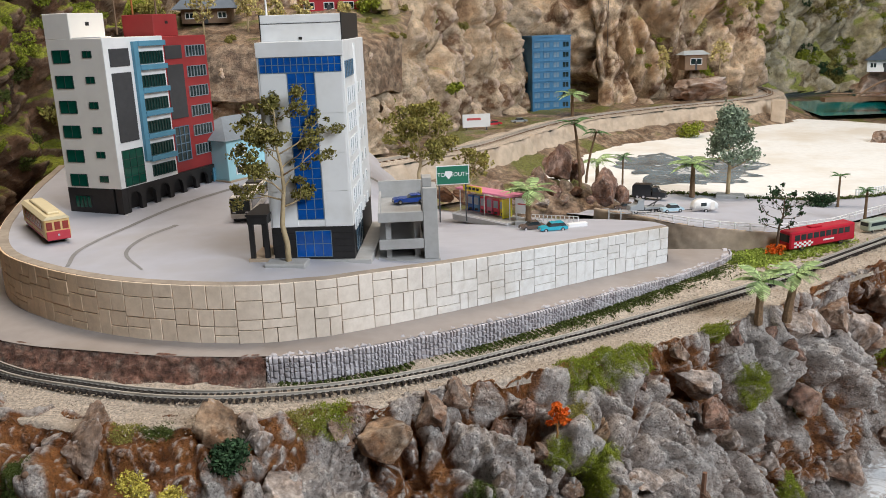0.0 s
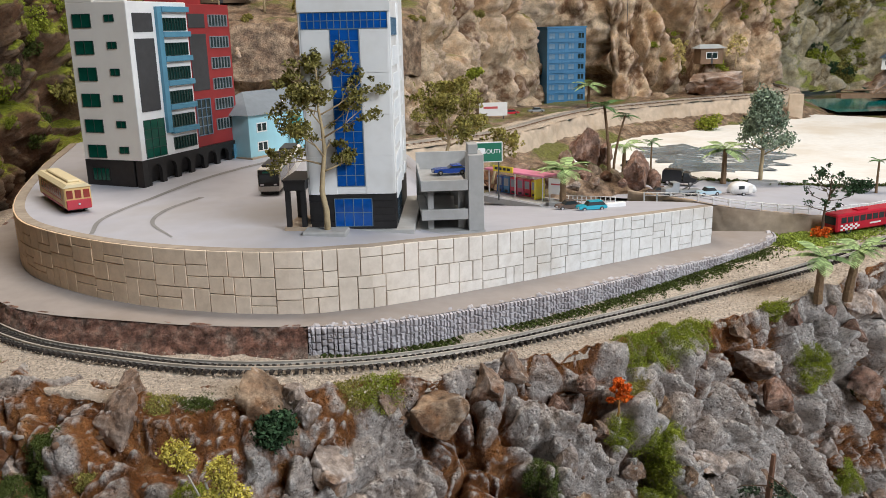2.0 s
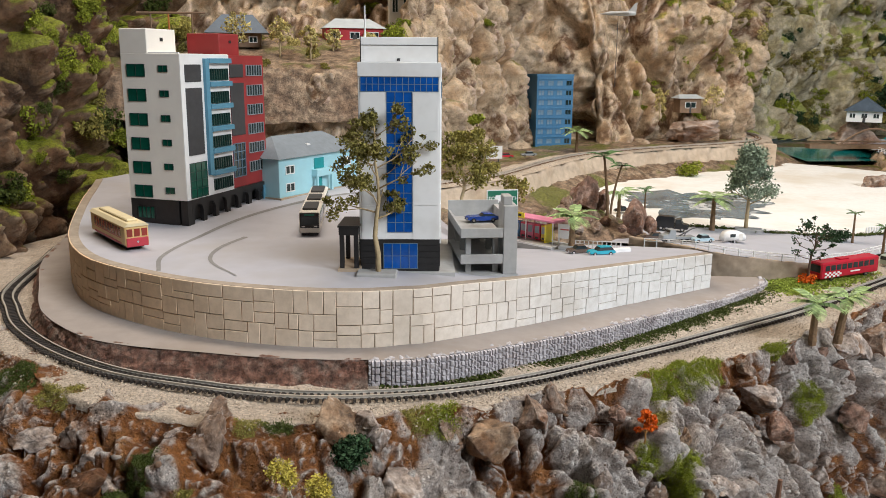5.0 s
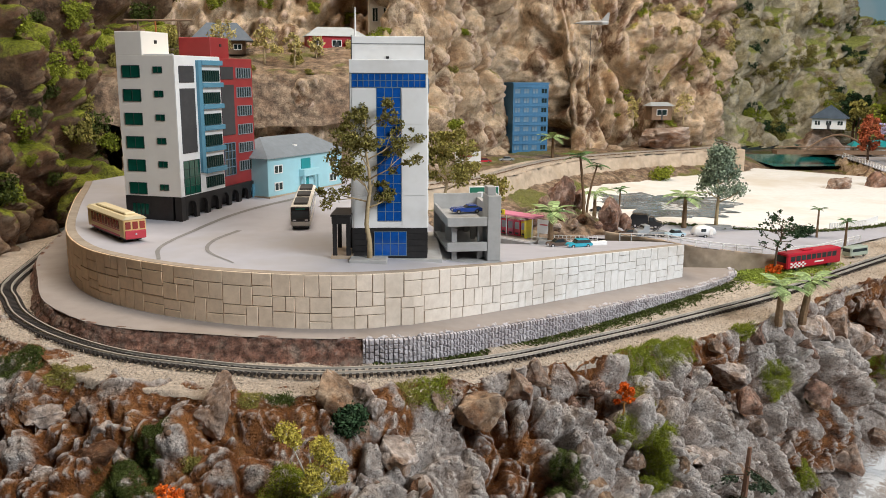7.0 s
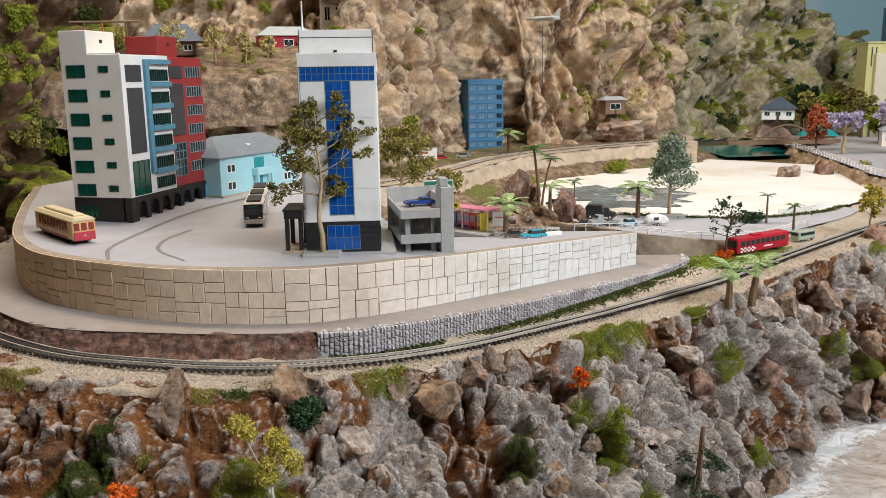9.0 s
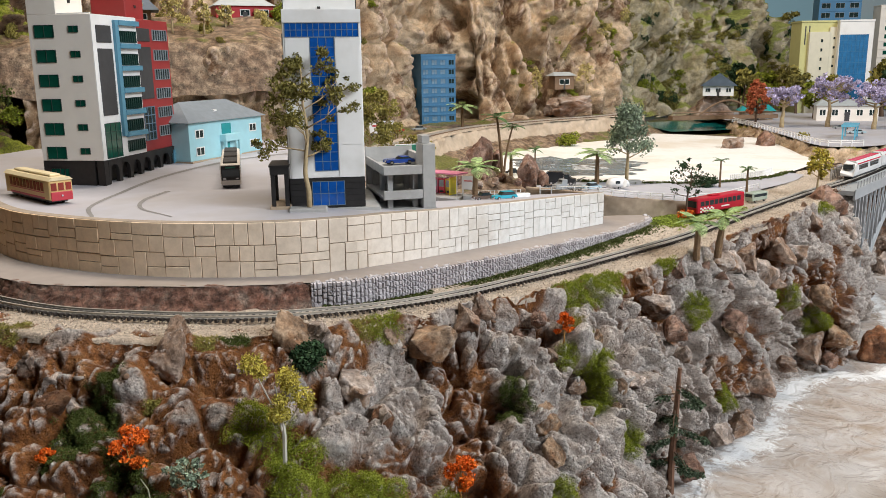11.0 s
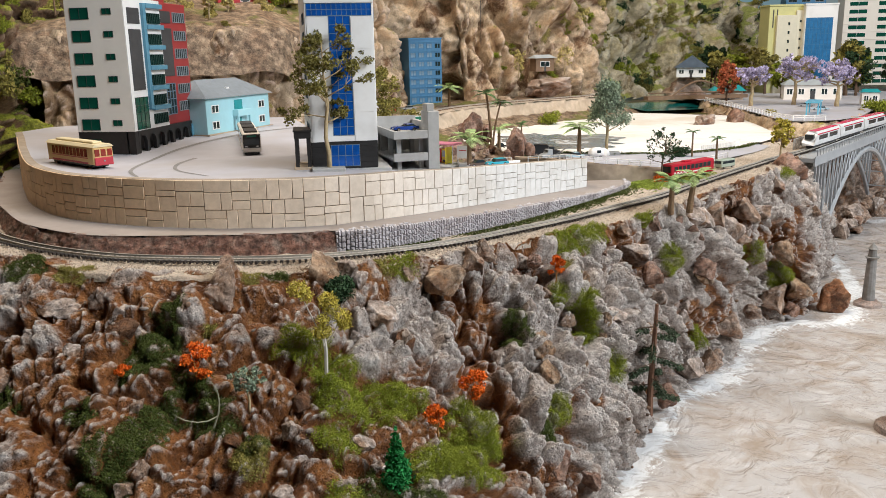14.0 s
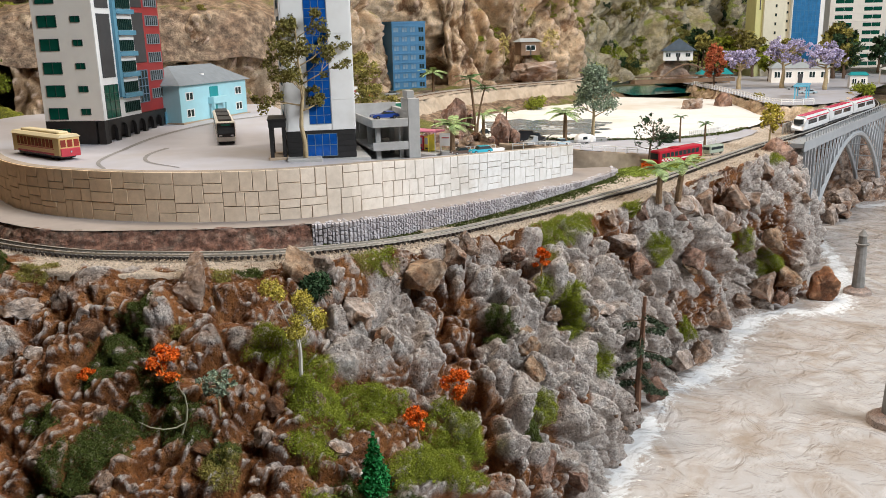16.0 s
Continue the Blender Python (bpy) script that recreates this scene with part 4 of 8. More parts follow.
def panel(parent, m, name, u0, u1, v0, v1, material, d=0.08, bev=0.0, label=""):
    return part(name, boxes((u0, u1, -d, 0.01, v0, v1), bev=bev), material, parent, label, m=m)


def arcade(parent, m, n, bay, h, material):
    for i in range(n):
        poly = [(0, 0), (0.28, 0), (0.28, 1.35)] + [(bay / 2 - (bay / 2 - 0.28) * math.cos(a), 1.35 + 0.7 * math.sin(a)) for a in np.linspace(0.15, math.pi - 0.15, 9)] + [(bay - 0.28, 1.35), (bay - 0.28, 0), (bay, 0), (bay, h), (0, h)]
        part("arch", slab_profile(bmesh.new(), poly, -0.02, 0.35), material, parent, m=m @ P(i * bay, 0, 0))


def apartment_block():
    b = thing("apartment_block", "white and dark red apartment block with a black arcade", "apartment building", P(-36.5, 86.8, 29.45, -20) @ Matrix.Diagonal((1.06, 1.14, 1, 1)))
    W, D, H, Y1 = 6.4, 14.6, 17.35, 7.7
    part("plinth", boxes((-0.2, W + 0.5, -0.2, D + 0.2, -0.4, 0.22), bev=0.05), M_CREAM, b, "pale base slab")
    part("ground_floor", boxes((0.02, W - 1.0, 0.02, D - 0.1, 0.2, 2.8)), M_BLACK, b, "black ground floor")
    part("corner_pillar", boxes((W - 0.75, W, 0.02, 0.7, 0.2, 2.8)), M_BLACK, b)
    east = P(W, 0, 0, 90)
    arcade(b, P(W, 0.7, 0.2, 90), 7, (D - 0.7) / 7, 2.6, M_BLACK)
    # one white wall: cream on the duller sides, whiter east, light put into colour
    part("white_wing", boxes((0, W, 0, Y1, 2.8, H), bev=0.04), M_CREAM, b, "white wall in the cream of its less lit side")
    part("lit_east_wall", boxes((W, W + 0.06, 0.0, Y1, 2.82, H - 0.03)), M_WHITE, b, "whiter sheet for the brighter lit east side")
    part("red_wing", boxes((0.05, W - 0.25, Y1 + 0.02, D, 2.8, H - 0.1), bev=0.04), M_RED, b, "dark red wall")
    part("roof_parapet", boxes((0.1, W - 0.1, 0.1, 0.3, H, H + 0.12), (0.1, 0.3, 0.3, Y1, H, H + 0.12)), M_WHITE, b)
    st = part("stair_tower", boxes((0, 3.0, 0, 4.2, H - 0.02, H + 2.4), bev=0.05), M_CREAM, b)
    part("vent", boxes((3.0, 3.05, 1.9, 2.3, H + 1.2, H + 1.55)), M_BLACK, st)
    st = part("red_stair_tower", boxes((1.2, 5.0, Y1 + 0.7, Y1 + 4.2, H - 0.1, H + 2.2), bev=0.05), M_RED, b, "dark red stair tower")
    part("vent", boxes((5.0, 5.05, Y1 + 2.4, Y1 + 2.75, H + 1.2, H + 1.5)), M_BLACK, st)
    south = P(0, 0, 0)
    for i in range(6):
        v = 16.3 - 2.42 * i
        window(b, south, 0.65, 2.6, v - 1.2, v, M_GREENGLASS, M_DKFRAME, 2, 1)
        window(b, south, 4.15, 5.1, v - 0.72, v - 0.12, M_GREENGLASS, M_DKFRAME, 2, 1)
    window(b, P(0, 0.02, 0), 0.8, 2.7, 0.8, 2.0, M_GREENGLASS, M_BLACK, 4, 1)
    e2 = P(W + 0.06, 0, 0, 90)
    panel(b, e2, "dark_panel", 0.6, 3.0, 14.6, 16.3, M_DGREY, 0.1, 0.03, "dark grey panel with pale edge")
    panel(b, e2, "dark_panel", 0.6, 3.0, 7.3, 14.0, M_DGREY, 0.1, 0.03, "tall dark grey panel")
    window(b, e2, 0.6, 3.2, 2.95, 6.5, M_GREENGLASS, M_DKFRAME, 3, 4)
    part("bay_frame", boxes((3.4, 4.0, -0.35, 0.0, 5.0, 16.9), bev=0.03), M_LBLUE, b, "grey blue bay frame", m=e2)
    for v in (16.5, 14.15, 11.85, 9.55, 7.25, 4.95):
        part("bay_ledge", boxes((4.0, 7.65, -0.42, 0.0, v - 0.1, v + 0.42), bev=0.03), M_LBLUE, b, m=e2)
    for v in (15.95, 13.6, 11.3, 9.0, 6.7, 4.5):
        window(b, e2, 4.3, 7.4, v - 1.25, v - 0.1, M_DARKGREEN, M_DKFRAME, 8, 1, 0.05, 0.12)
    e3 = P(W - 0.25, 0, 0, 90)
    panel(b, e3, "dark_panel", 8.2, 10.6, 14.9, 16.3, M_DGREY, 0.1, 0.03)
    panel(b, e3, "dark_panel", 8.2, 10.6, 8.6, 14.3, M_DGREY, 0.1, 0.03)
    window(b, e3, 8.3, 10.4, 4.0, 7.7, M_DARKGLASS, M_GLASSLINE, 3, 4, 0.09, 0.1)
    for v in (16.2, 14.0, 11.85, 9.7, 7.55, 5.4):
        window(b, e3, 11.2, 14.1, v - 1.15, v, M_DARKGLASS, M_PALEFRAME, 6, 1, 0.06, 0.12)
    panel(b, P(W, D - 1.6, 0, 90), "blue_door", 0.2, 1.3, 0.3, 2.4, M_LBLUE, 0.1)


M_DKFRAME = paint("frame_dark_green", (0.02, 0.05, 0.04), 0.2, 0.5)
M_PALEFRAME = paint("frame_pale_grey", (0.30, 0.33, 0.36), 0.1, 0.5)
M_DARKGREEN = gloss("window_dark_green", (0.008, 0.035, 0.03))
apartment_block()


def office_tower():
    b = thing("office_tower", "white office tower with blue glass and a black ground floor", "office building", P(-11.75, 67.2, 29.2, -1.2) @ Matrix.Diagonal((1.05, 0.96, 1, 1)))
    W, D, H = 6.25, 13.0, 16.95
    part("plinth", boxes((-0.3, W + 1.2, -0.35, D + 0.3, -0.9, 0.1), bev=0.04), M_CONC, b, "grey base slab")
    part("ground_floor", boxes((0.05, W - 0.05, 0.05, D - 0.05, 0.1, 2.78), bev=0.02), M_BLACK, b, "black tiled ground floor")
    for i in range(5):
        part("tile_course", boxes((0.03, W - 0.03, 0.02, 0.05, 0.2 + i * 0.52, 0.68 + i * 0.52), bev=0.015), M_BLACK, b)
    part("body", boxes((0, W, 0, D, 2.78, H), bev=0.05), M_WHITE, b, "white body")
    f = P(0, 0, 0)
    for v0, v1 in ((2.8, 5.6), (5.63, 8.6), (8.63, 11.6), (11.63, 14.6)):
        panel(b, f, "wall_panel", 0.18, 2.08, v0, v1, M_WHITE, 0.05)
        panel(b, f, "wall_panel", 4.15, W - 0.18, v0, v1, M_WHITE, 0.05)
    panel(b, f, "cornice", 0.0, W, 15.85, H, M_WHITE, 0.12, 0.02)
    window(b, f, 0.2, W - 0.2, 14.7, 15.82, M_BLUEGLASS, M_GLASSLINE, 13, 2, 0.05, 0.06)
    window(b, f, 2.14, 4.08, 3.4, 14.66, M_BLUEGLASS, M_GLASSLINE, 3, 14, 0.05, 0.06)
    window(b, P(0, 0.02, 0), 1.85, 4.5, 0.35, 2.45, M_BLUEGLASS, M_GLASSLINE, 4, 2, 0.05, 0.06)
    e = P(W, 0, 0, 90)
    window(b, e, 0.4, 5.0, 14.2, 15.4, M_BLUEGREY, M_GLASSLINE, 5, 1)
    for i in range(6):
        v = 13.4 - 1.95 * i
        for u in (0.9, 2.0, 3.4, 4.5):
            window(b, e, u, u + 0.62, v - 1.35, v, M_BLUEGREY, M_WHITE, 1, 1)
        for u in (7.3, 9.6):
            window(b, e, u, u + 0.7, v - 0.9, v, M_DARKGLASS, M_WHITE, 1, 1)
    window(b, P(W - 0.05, 0, 0, 90), 1.2, 5.6, 0.3, 2.5, M_BLUEGREY, M_BLACK, 4, 1)
    part("side_rib", boxes((5.9, 6.15, -0.15, 0.0, 2.8, H - 0.4)), M_WHITE, b, m=e)
    wst = P(0, D, 0, -90)
    for i in range(7):
        window(b, wst, 8.2, 11.8, 3.5 + 1.75 * i, 4.5 + 1.75 * i, M_DARKGLASS, M_GLASSLINE, 6, 1)
    pent = part("penthouse", boxes((0.15, W - 0.25, 1.6, 11.5, H - 0.02, H + 1.95), bev=0.03), M_WHITE, b, "white roof storey with dark edges")
    part("edge_strip", boxes((0.1, 0.16, 1.58, 11.5, H, H + 2.0), (W - 0.26, W - 0.2, 1.58, 11.5, H, H + 2.0), (0.1, W - 0.2, 1.56, 1.6, H + 1.3, H + 1.34)), M_BLACK, pent)
    part("vent", boxes((2.9, 3.15, 1.54, 1.6, H + 0.1, H + 0.3)), M_BLACK, pent)
    part("antenna", tube(bmesh.new(), [(0.4, 3, H + 1.9), (0.4, 3, H + 4.4)], [0.09, 0.06], 6), M_WHITE, pent)


M_BLUEGREY = gloss("window_blue_grey", (0.06, 0.15, 0.24))
office_tower()


def car_park():
    b = thing("car_park", "small grey concrete car park with open decks", "car park", P(-3.4, 68.4, 28.5, 4))
    part("floor_slab", boxes((-0.1, 4.9, -0.1, 9.5, -0.9, 0.15)), M_CONC, b)
    for z in (1.05, 3.3):
        part("parapet", boxes((0, 3.6, 0, 0.25, z, z + 0.82), bev=0.03), M_CONC, b)
        part("deck", boxes((0.02, 3.6, 0.25, 9.3, z, z + 0.22)), M_CONC, b)
    for x in (0.55, 2.9):
        for y in (0.9, 4.6, 8.4):
            part("column", boxes((x, x + 0.45, y, y + 0.45, 0.15, 3.3)), M_CONC, b)
    part("back_wall", boxes((0, 4.75, 9.2, 9.5, 0.15, 5.0)), M_CONC, b)
    part("side_parapet", boxes((0, 0.2, 0.25, 9.2, 3.52, 4.1)), M_CONC, b)
    part("stair_tower", boxes((3.62, 4.8, -0.05, 2.6, 0.15, 6.0), bev=0.04), M_CONC, b)
    part("stair_head", boxes((3.65, 4.4, 0.4, 2.0, 6.0, 6.75), bev=0.04), M_CONC, b)
    part("side_wall", boxes((4.3, 4.75, 2.6, 9.2, 0.15, 4.6)), M_CONC, b)
    part("ramp", slab_profile(bmesh.new(), [(-2.2, 0.05), (-0.1, 0.05), (-0.1, 0.25), (-2.2, 0.1)], 0.2, 11), M_CONC, b)


car_park()


def kiosk():
    b = thing("entrance_canopy", "small black canopy with a beige base beside the white tower", "canopy", P(-13.4, 66.3, 29.45, -4))
    part("base", boxes((-0.1, 1.7, -0.1, 4.2, -0.05, 0.3), bev=0.03), M_BEIGE, b)
    part("roof", boxes((0, 1.6, 0, 4, 3.05, 3.75), bev=0.03), M_BLACK, b)
    part("roof_rim", boxes((-0.08, 1.68, -0.08, 4.08, 3.7, 3.85)), M_BLACK, b)
    for x, y in ((0.05, 0.1), (1.2, 0.1), (0.05, 3.5), (1.2, 3.5)):
        part("post", boxes((x, x + 0.35, y, y + 0.35, 0.3, 3.05)), M_BLACK, b)


M_BEIGE = paint("plastic_beige", (0.50, 0.38, 0.27), 0.1, 0.6)
kiosk()


def hip_roof(bm, x0, x1, y0, y1, z, h, inset):
    v = [bm.verts.new(c) for c in ((x0, y0, z), (x1, y0, z), (x1, y1, z), (x0, y1, z), (x0 + inset, (y0 + y1) / 2, z + h), (x1 - inset, (y0 + y1) / 2, z + h))]
    for f in ((0, 1, 5, 4), (1, 2, 5), (2, 3, 4, 5), (3, 0, 4), (3, 2, 1, 0)):
        bm.faces.new([v[i] for i in f])
    return bm


def blue_house():
    b = thing("house", "light blue two storey house with a grey hip roof", "house", P(-22.9, 97.8, 30.1, 58))
    L, D, H = 15.5, 7.0, 4.9
    part("plinth", boxes((-0.2, L + 0.2, -0.4, D + 0.2, -0.5, 0.3)), M_BEIGE, b)
    part("wall", boxes((0, L, 0, D, 0.3, H), bev=0.03), M_HOUSE, b)
    part("roof", hip_roof(bmesh.new(), -0.5, L + 0.5, -0.5, D + 0.5, H, 2.3, 3.4), M_ROOF, b, "grey roof")
    part("dormer", boxes((6.8, 7.4, 1.2, 2.4, H + 0.5, H + 1.2)), M_WHITE, b)
    f = P(0, 0, 0)
    for u in (1.2, 12.6):
        for v in (0.9, 3.0):
            window(b, f, u, u + 1.5, v, v + 0.95, M_DARKGLASS, M_WHITE, 2, 1, 0.12)
    for v in (0.9, 3.0):
        window(b, P(0, D, 0, -90), 2.6, 4.2, v, v + 0.9, M_DARKGLASS, M_WHITE, 2, 1, 0.12)
    panel(b, f, "door", 6.5, 8.4, 2.6, 4.4, M_TEAL, 0.08, 0, "teal door")
    part("balcony", boxes((6.0, 9.2, -0.9, 0.0, 2.2, 3.1), bev=0.04), M_HOUSE, b)
    for u in (6.0, 8.9):
        part("porch_post", boxes((u, u + 0.3, -0.9, -0.6, 0.3, 2.2)), M_HOUSE, b)
    panel(b, f, "door", 6.9, 8.0, 0.3, 2.0, M_TEAL, 0.08)


M_TEAL = paint("paint_teal", (0.02, 0.30, 0.32), 0.1, 0.5)
blue_house()


def far_tower(name, label, m, W, D, H, wall, rows, cols, glass, frame, side=0):
    b = thing(name, label, "building", m)
    part("body", boxes((0, W, 0, D, 0, H), bev=0.05), wall, b)
    part("roof_rim", boxes((-0.1, W + 0.1, -0.1, D + 0.1, H, H + 0.35)), wall, b)
    hgt = H / (rows + 0.3)
    for i in range(rows):
        panel(b, P(0, 0, 0), "floor_band", 0, W, (i + 1) * hgt - 0.12, (i + 1) * hgt + 0.12, wall, 0.14)
        for j in range(cols):
            u = W * (j + 0.18) / cols
            window(b, P(0, 0, 0), u, u + W / cols * 0.62, i * hgt + hgt * 0.3, i * hgt + hgt * 0.82, glass if (j < cols - 1 or not side) else M_DARKGLASS, frame, 2, 1, 0.08, 0.08)
    return b


far_tower("blue_apartment_tower", "bright blue apartment tower in a cliff niche", P(20.6, 188.5, 25.4, 14), 8.8, 7, 17.8, M_TOWERB, 8, 4, gloss("window_pale", (0.16, 0.26, 0.36), 0.3), M_TOWERB, 1)


def cream_tower():
    b = thing("cream_tower", "tall cream tower block with a pale yellow side", "building", P(143, 227, 25, -14) @ Matrix.Diagonal((0.84, 1, 1, 1)))
    my, mc = paint("paint_pale_yellow", (0.60, 0.58, 0.26), 0.05, 0.6), paint("paint_cream_yellow", (0.70, 0.66, 0.52), 0.05, 0.6)
    part("body", boxes((0, 14, 1.2, 10, 0, 27), bev=0.1), my, b, "pale yellow body")
    part("front_shaft", boxes((2.6, 9.8, 0, 1.2, 0, 24.2), bev=0.08), mc, b, "cream front shaft")
    part("front_shaft", boxes((9.8, 13.2, 0.4, 1.2, 0, 25.6), bev=0.08), mc, b, "cream front shaft")
    part("roof_rim", boxes((-0.2, 14.2, 1.0, 10.2, 27, 27.5)), my, b)
    for u in (3.2, 4.6):
        part("slot", boxes((u - 1.9, u - 1.5, 1.12, 1.2, 20.5, 26)), M_DGREY, b)
    for i in range(8):
        window(b, P(0, 0, 0), 6.6, 7.4, 2.2 + 2.7 * i, 3.2 + 2.7 * i, M_DARKGLASS, mc, 1, 1, 0.1)
        window(b, P(0, 0.4, 0), 11, 11.8, 3.0 + 2.7 * i, 3.8 + 2.7 * i, M_DARKGLASS, mc, 1, 1, 0.1)


def blue_glass_tower():
    b = thing("blue_glass_tower", "tall blue glass tower with white top and edges", "building", P(152.5, 223, 25, -20))
    part("body", boxes((0, 9.6, 0, 9, 0, 27), bev=0.08), M_WHITE, b, "white body")
    window(b, P(0, 0, 0), 0.3, 8.2, 0.5, 23.2, M_TOWERGLASS, M_TOWERB, 7, 14, 0.07, 0.1)
    part("roof_rim", boxes((-0.15, 9.75, -0.15, 9.15, 27, 27.5)), M_WHITE, b)


M_TOWERGLASS = gloss("tower_glass_blue", (0.03, 0.17, 0.38), 0.25, 0.25)
cream_tower()
blue_glass_tower()
far_tower("office_slab", "distant pale office slab with green glass", P(196, 262, 25, -20), 20, 8, 34, M_CREAM, 12, 2, M_GREENGLASS, M_WHITE)
far_tower("office_slab", "distant blue grey office slab", P(176, 268, 25, -20), 14, 8, 40, M_TOWERB, 12, 3, M_DARKGLASS, M_PALEFRAME)


def small_house(name, label, m, L, D, H, wall, roof, rh, inset=1.2, over=0.5, wins=3, gable=False):
    b = thing(name, label, "house", m)
    part("wall", boxes((0, L, 0, D, 0, H)), wall, b)
    r = bmesh.new()
    if gable:
        slab_profile(r, [(-over, H - 0.1), (L + over, H - 0.1), (L / 2, H + rh)], -over, D + over)
    else:
        hip_roof(r, -over, L + over, -over, D + over, H, rh, inset)
    part("roof", r, roof, b)
    for i in range(wins):
        u = L * (i + 0.25) / wins
        window(b, P(0, 0, 0), u, u + L / wins * 0.5, H * 0.35, H * 0.75, M_DARKGLASS, M_WHITE, 2, 1, 0.12)
    part("door", boxes((L * 0.46, L * 0.54, -0.1, 0, 0, H * 0.6)), M_DGREY, b)
    return b


M_REDPAINT = paint("paint_bright_red", (0.50, 0.02, 0.03), 0.1, 0.5)
M_GREYROOF = paint("roof_pale_grey", (0.42, 0.46, 0.48), 0.1, 0.6)
M_SLATE = paint("roof_slate_blue", (0.09, 0.12, 0.16), 0.2, 0.6)
M_WOOD = paint("wood_brown", (0.24, 0.15, 0.09), 0.2, 0.7)
small_house("red_house", "bright red house with pale grey roof and white windows", P(-21.8, 147, 49.0, 12), 9.8, 6, 2.6, M_REDPAINT, M_GREYROOF, 1.7, 2.4)
small_house("pagoda_house", "dark slate roofed temple house on the terrace", P(-39, 139, 48.2, 8), 7.5, 6, 2.2, M_WOOD, M_SLATE, 3.0, 2.6, 1.3)
small_house("beige_house", "beige plaster house high on the hill", P(-11.5, 166, 53, 5), 6.5, 5, 6.5, M_CREAM, M_GREYROOF, 1.2, 1.6, 0.3)
small_house("wooden_hut", "small weathered wooden hut on a rock ledge", P(56.4, 199, 34.6, 5), 5.2, 4, 3.4, M_WOOD, M_GREYROOF, 0.9, 1.0, 0.6, 1)
small_house("white_house", "white gabled house on a far ledge", P(109, 222, 31.2, -30), 8.5, 8, 3, M_WHITE, M_SLATE, 3.4, 1.5, 0.8, 3, True)
small_house("teal_roof_pavilion", "pavilion with a teal roof beside the stream", P(112, 205, 24.5, -20), 8, 5, 3.2, M_BEIGE, M_TEAL, 1.6, 1.5, 0.8)
small_house("town_hall", "low white town building behind purple trees", P(129, 197, 25.2, -28), 15, 7, 4.0, M_CREAM, M_GREYROOF, 1.5, 2, 0.5, 5)
small_house("station_kiosk", "small pale green kiosk on the square", P(131, 168, 25.2, -30), 4, 3, 3.2, M_CREAM, M_TEAL, 0.8, 0.6, 0.3, 2)

# torii-like wooden gate on the terrace, cone roof
g = thing("wooden_gate", "long orange brown timber gate behind the apartment block", "gate", P(-48, 130, 48.5, 3))
part("beam", tube(bmesh.new(), [(0, 0, 4.4), (10, 0, 4.5)], [0.18, 0.15], 7), M_WOOD, g)
for x in (2, 4.6, 8):
    part("post", tube(bmesh.new(), [(x, 0, -1.5), (x, 0, 4.4)], [0.16, 0.14], 6), paint("wood_orange", (0.5, 0.16, 0.04), 0.15, 0.6) if x == 4.6 else M_WOOD, g)
cone = thing("straw_tent", "pale straw cone hut on the hillside", "tent", P(-8.4, 150, 50.5))
part("cover", tube(bmesh.new(), [(0, 0, -1), (0, 0, 0.5), (0, 0, 2.4)], [1.6, 1.2, 0.08], 9), paint("straw", (0.5, 0.38, 0.22), 0.2, 0.8), cone)

# model jet hung before the cliff
jet = thing("model_jet", "small grey model jet aircraft perched on the cliff", "aircraft", P(33, 168, 55.5, 160))
M_JET = paint("jet_grey", (0.42, 0.42, 0.42), 0.1, 0.4)
part("fuselage", tube(bmesh.new(), [(-3.4, 0, 0), (-2, 0, 0), (1.5, 0, 0.1), (3.6, 0, 0)], [0.35, 0.5, 0.42, 0.06], 8), M_JET, jet, smooth=True)
part("wing", prism(bmesh.new(), [(1.2, 0), (-1.6, 3.6), (-2.4, 3.6), (-2.2, 0)], -0.08, 0.06), M_JET, jet)
part("wing", prism(bmesh.new(), [(1.2, 0), (-2.2, 0), (-2.4, -3.6), (-1.6, -3.6)], -0.08, 0.06), M_JET, jet)
part("tail_fin", slab_profile(bmesh.new(), [(-1.8, 0.3), (-3.2, 2.0), (-3.6, 2.0), (-3.4, 0.2)], -0.06, 0.06), M_JET, jet)
part("stand", tube(bmesh.new(), [(0, 0, -14), (0, 0, -0.4)], [0.06, 0.06], 5), M_DGREY, jet)


# ---- vehicles ----
M_TYRE = paint("tyre_black", (0.02, 0.02, 0.02), 0.2, 0.8)
M_CARGLASS = gloss("vehicle_glass", (0.025, 0.035, 0.04), 0.08)
M_CHROME = paint("chrome", (0.6, 0.6, 0.6), 0.05, 0.2, 1.0, metal=1.0)
_wheel = {}


def wheel(parent, x, y, r, w):
    key = (round(r, 2), round(w, 2))
    if key not in _wheel:
        a = mesh_of("wheel", tube(bmesh.new(), [(0, -w / 2, 0), (0, -w / 4, 0), (0, w / 4, 0), (0, w / 2, 0)], [r * 0.92, r, r, r * 0.92], 14))
        h = mesh_of("rim", tube(bmesh.new(), [(0, -w / 2 - 0.015, 0), (0, w / 2 + 0.015, 0)], [r * 0.5, r * 0.5], 10))
        a.materials.append(M_TYRE)
        h.materials.append(M_CHROME)
        _wheel[key] = a, h
    a, h = _wheel[key]
    o = new("wheel", a)
    o.parent = parent
    o.matrix_basis = P(x, y, r)
    q = new("rim", h)
    q.parent = o


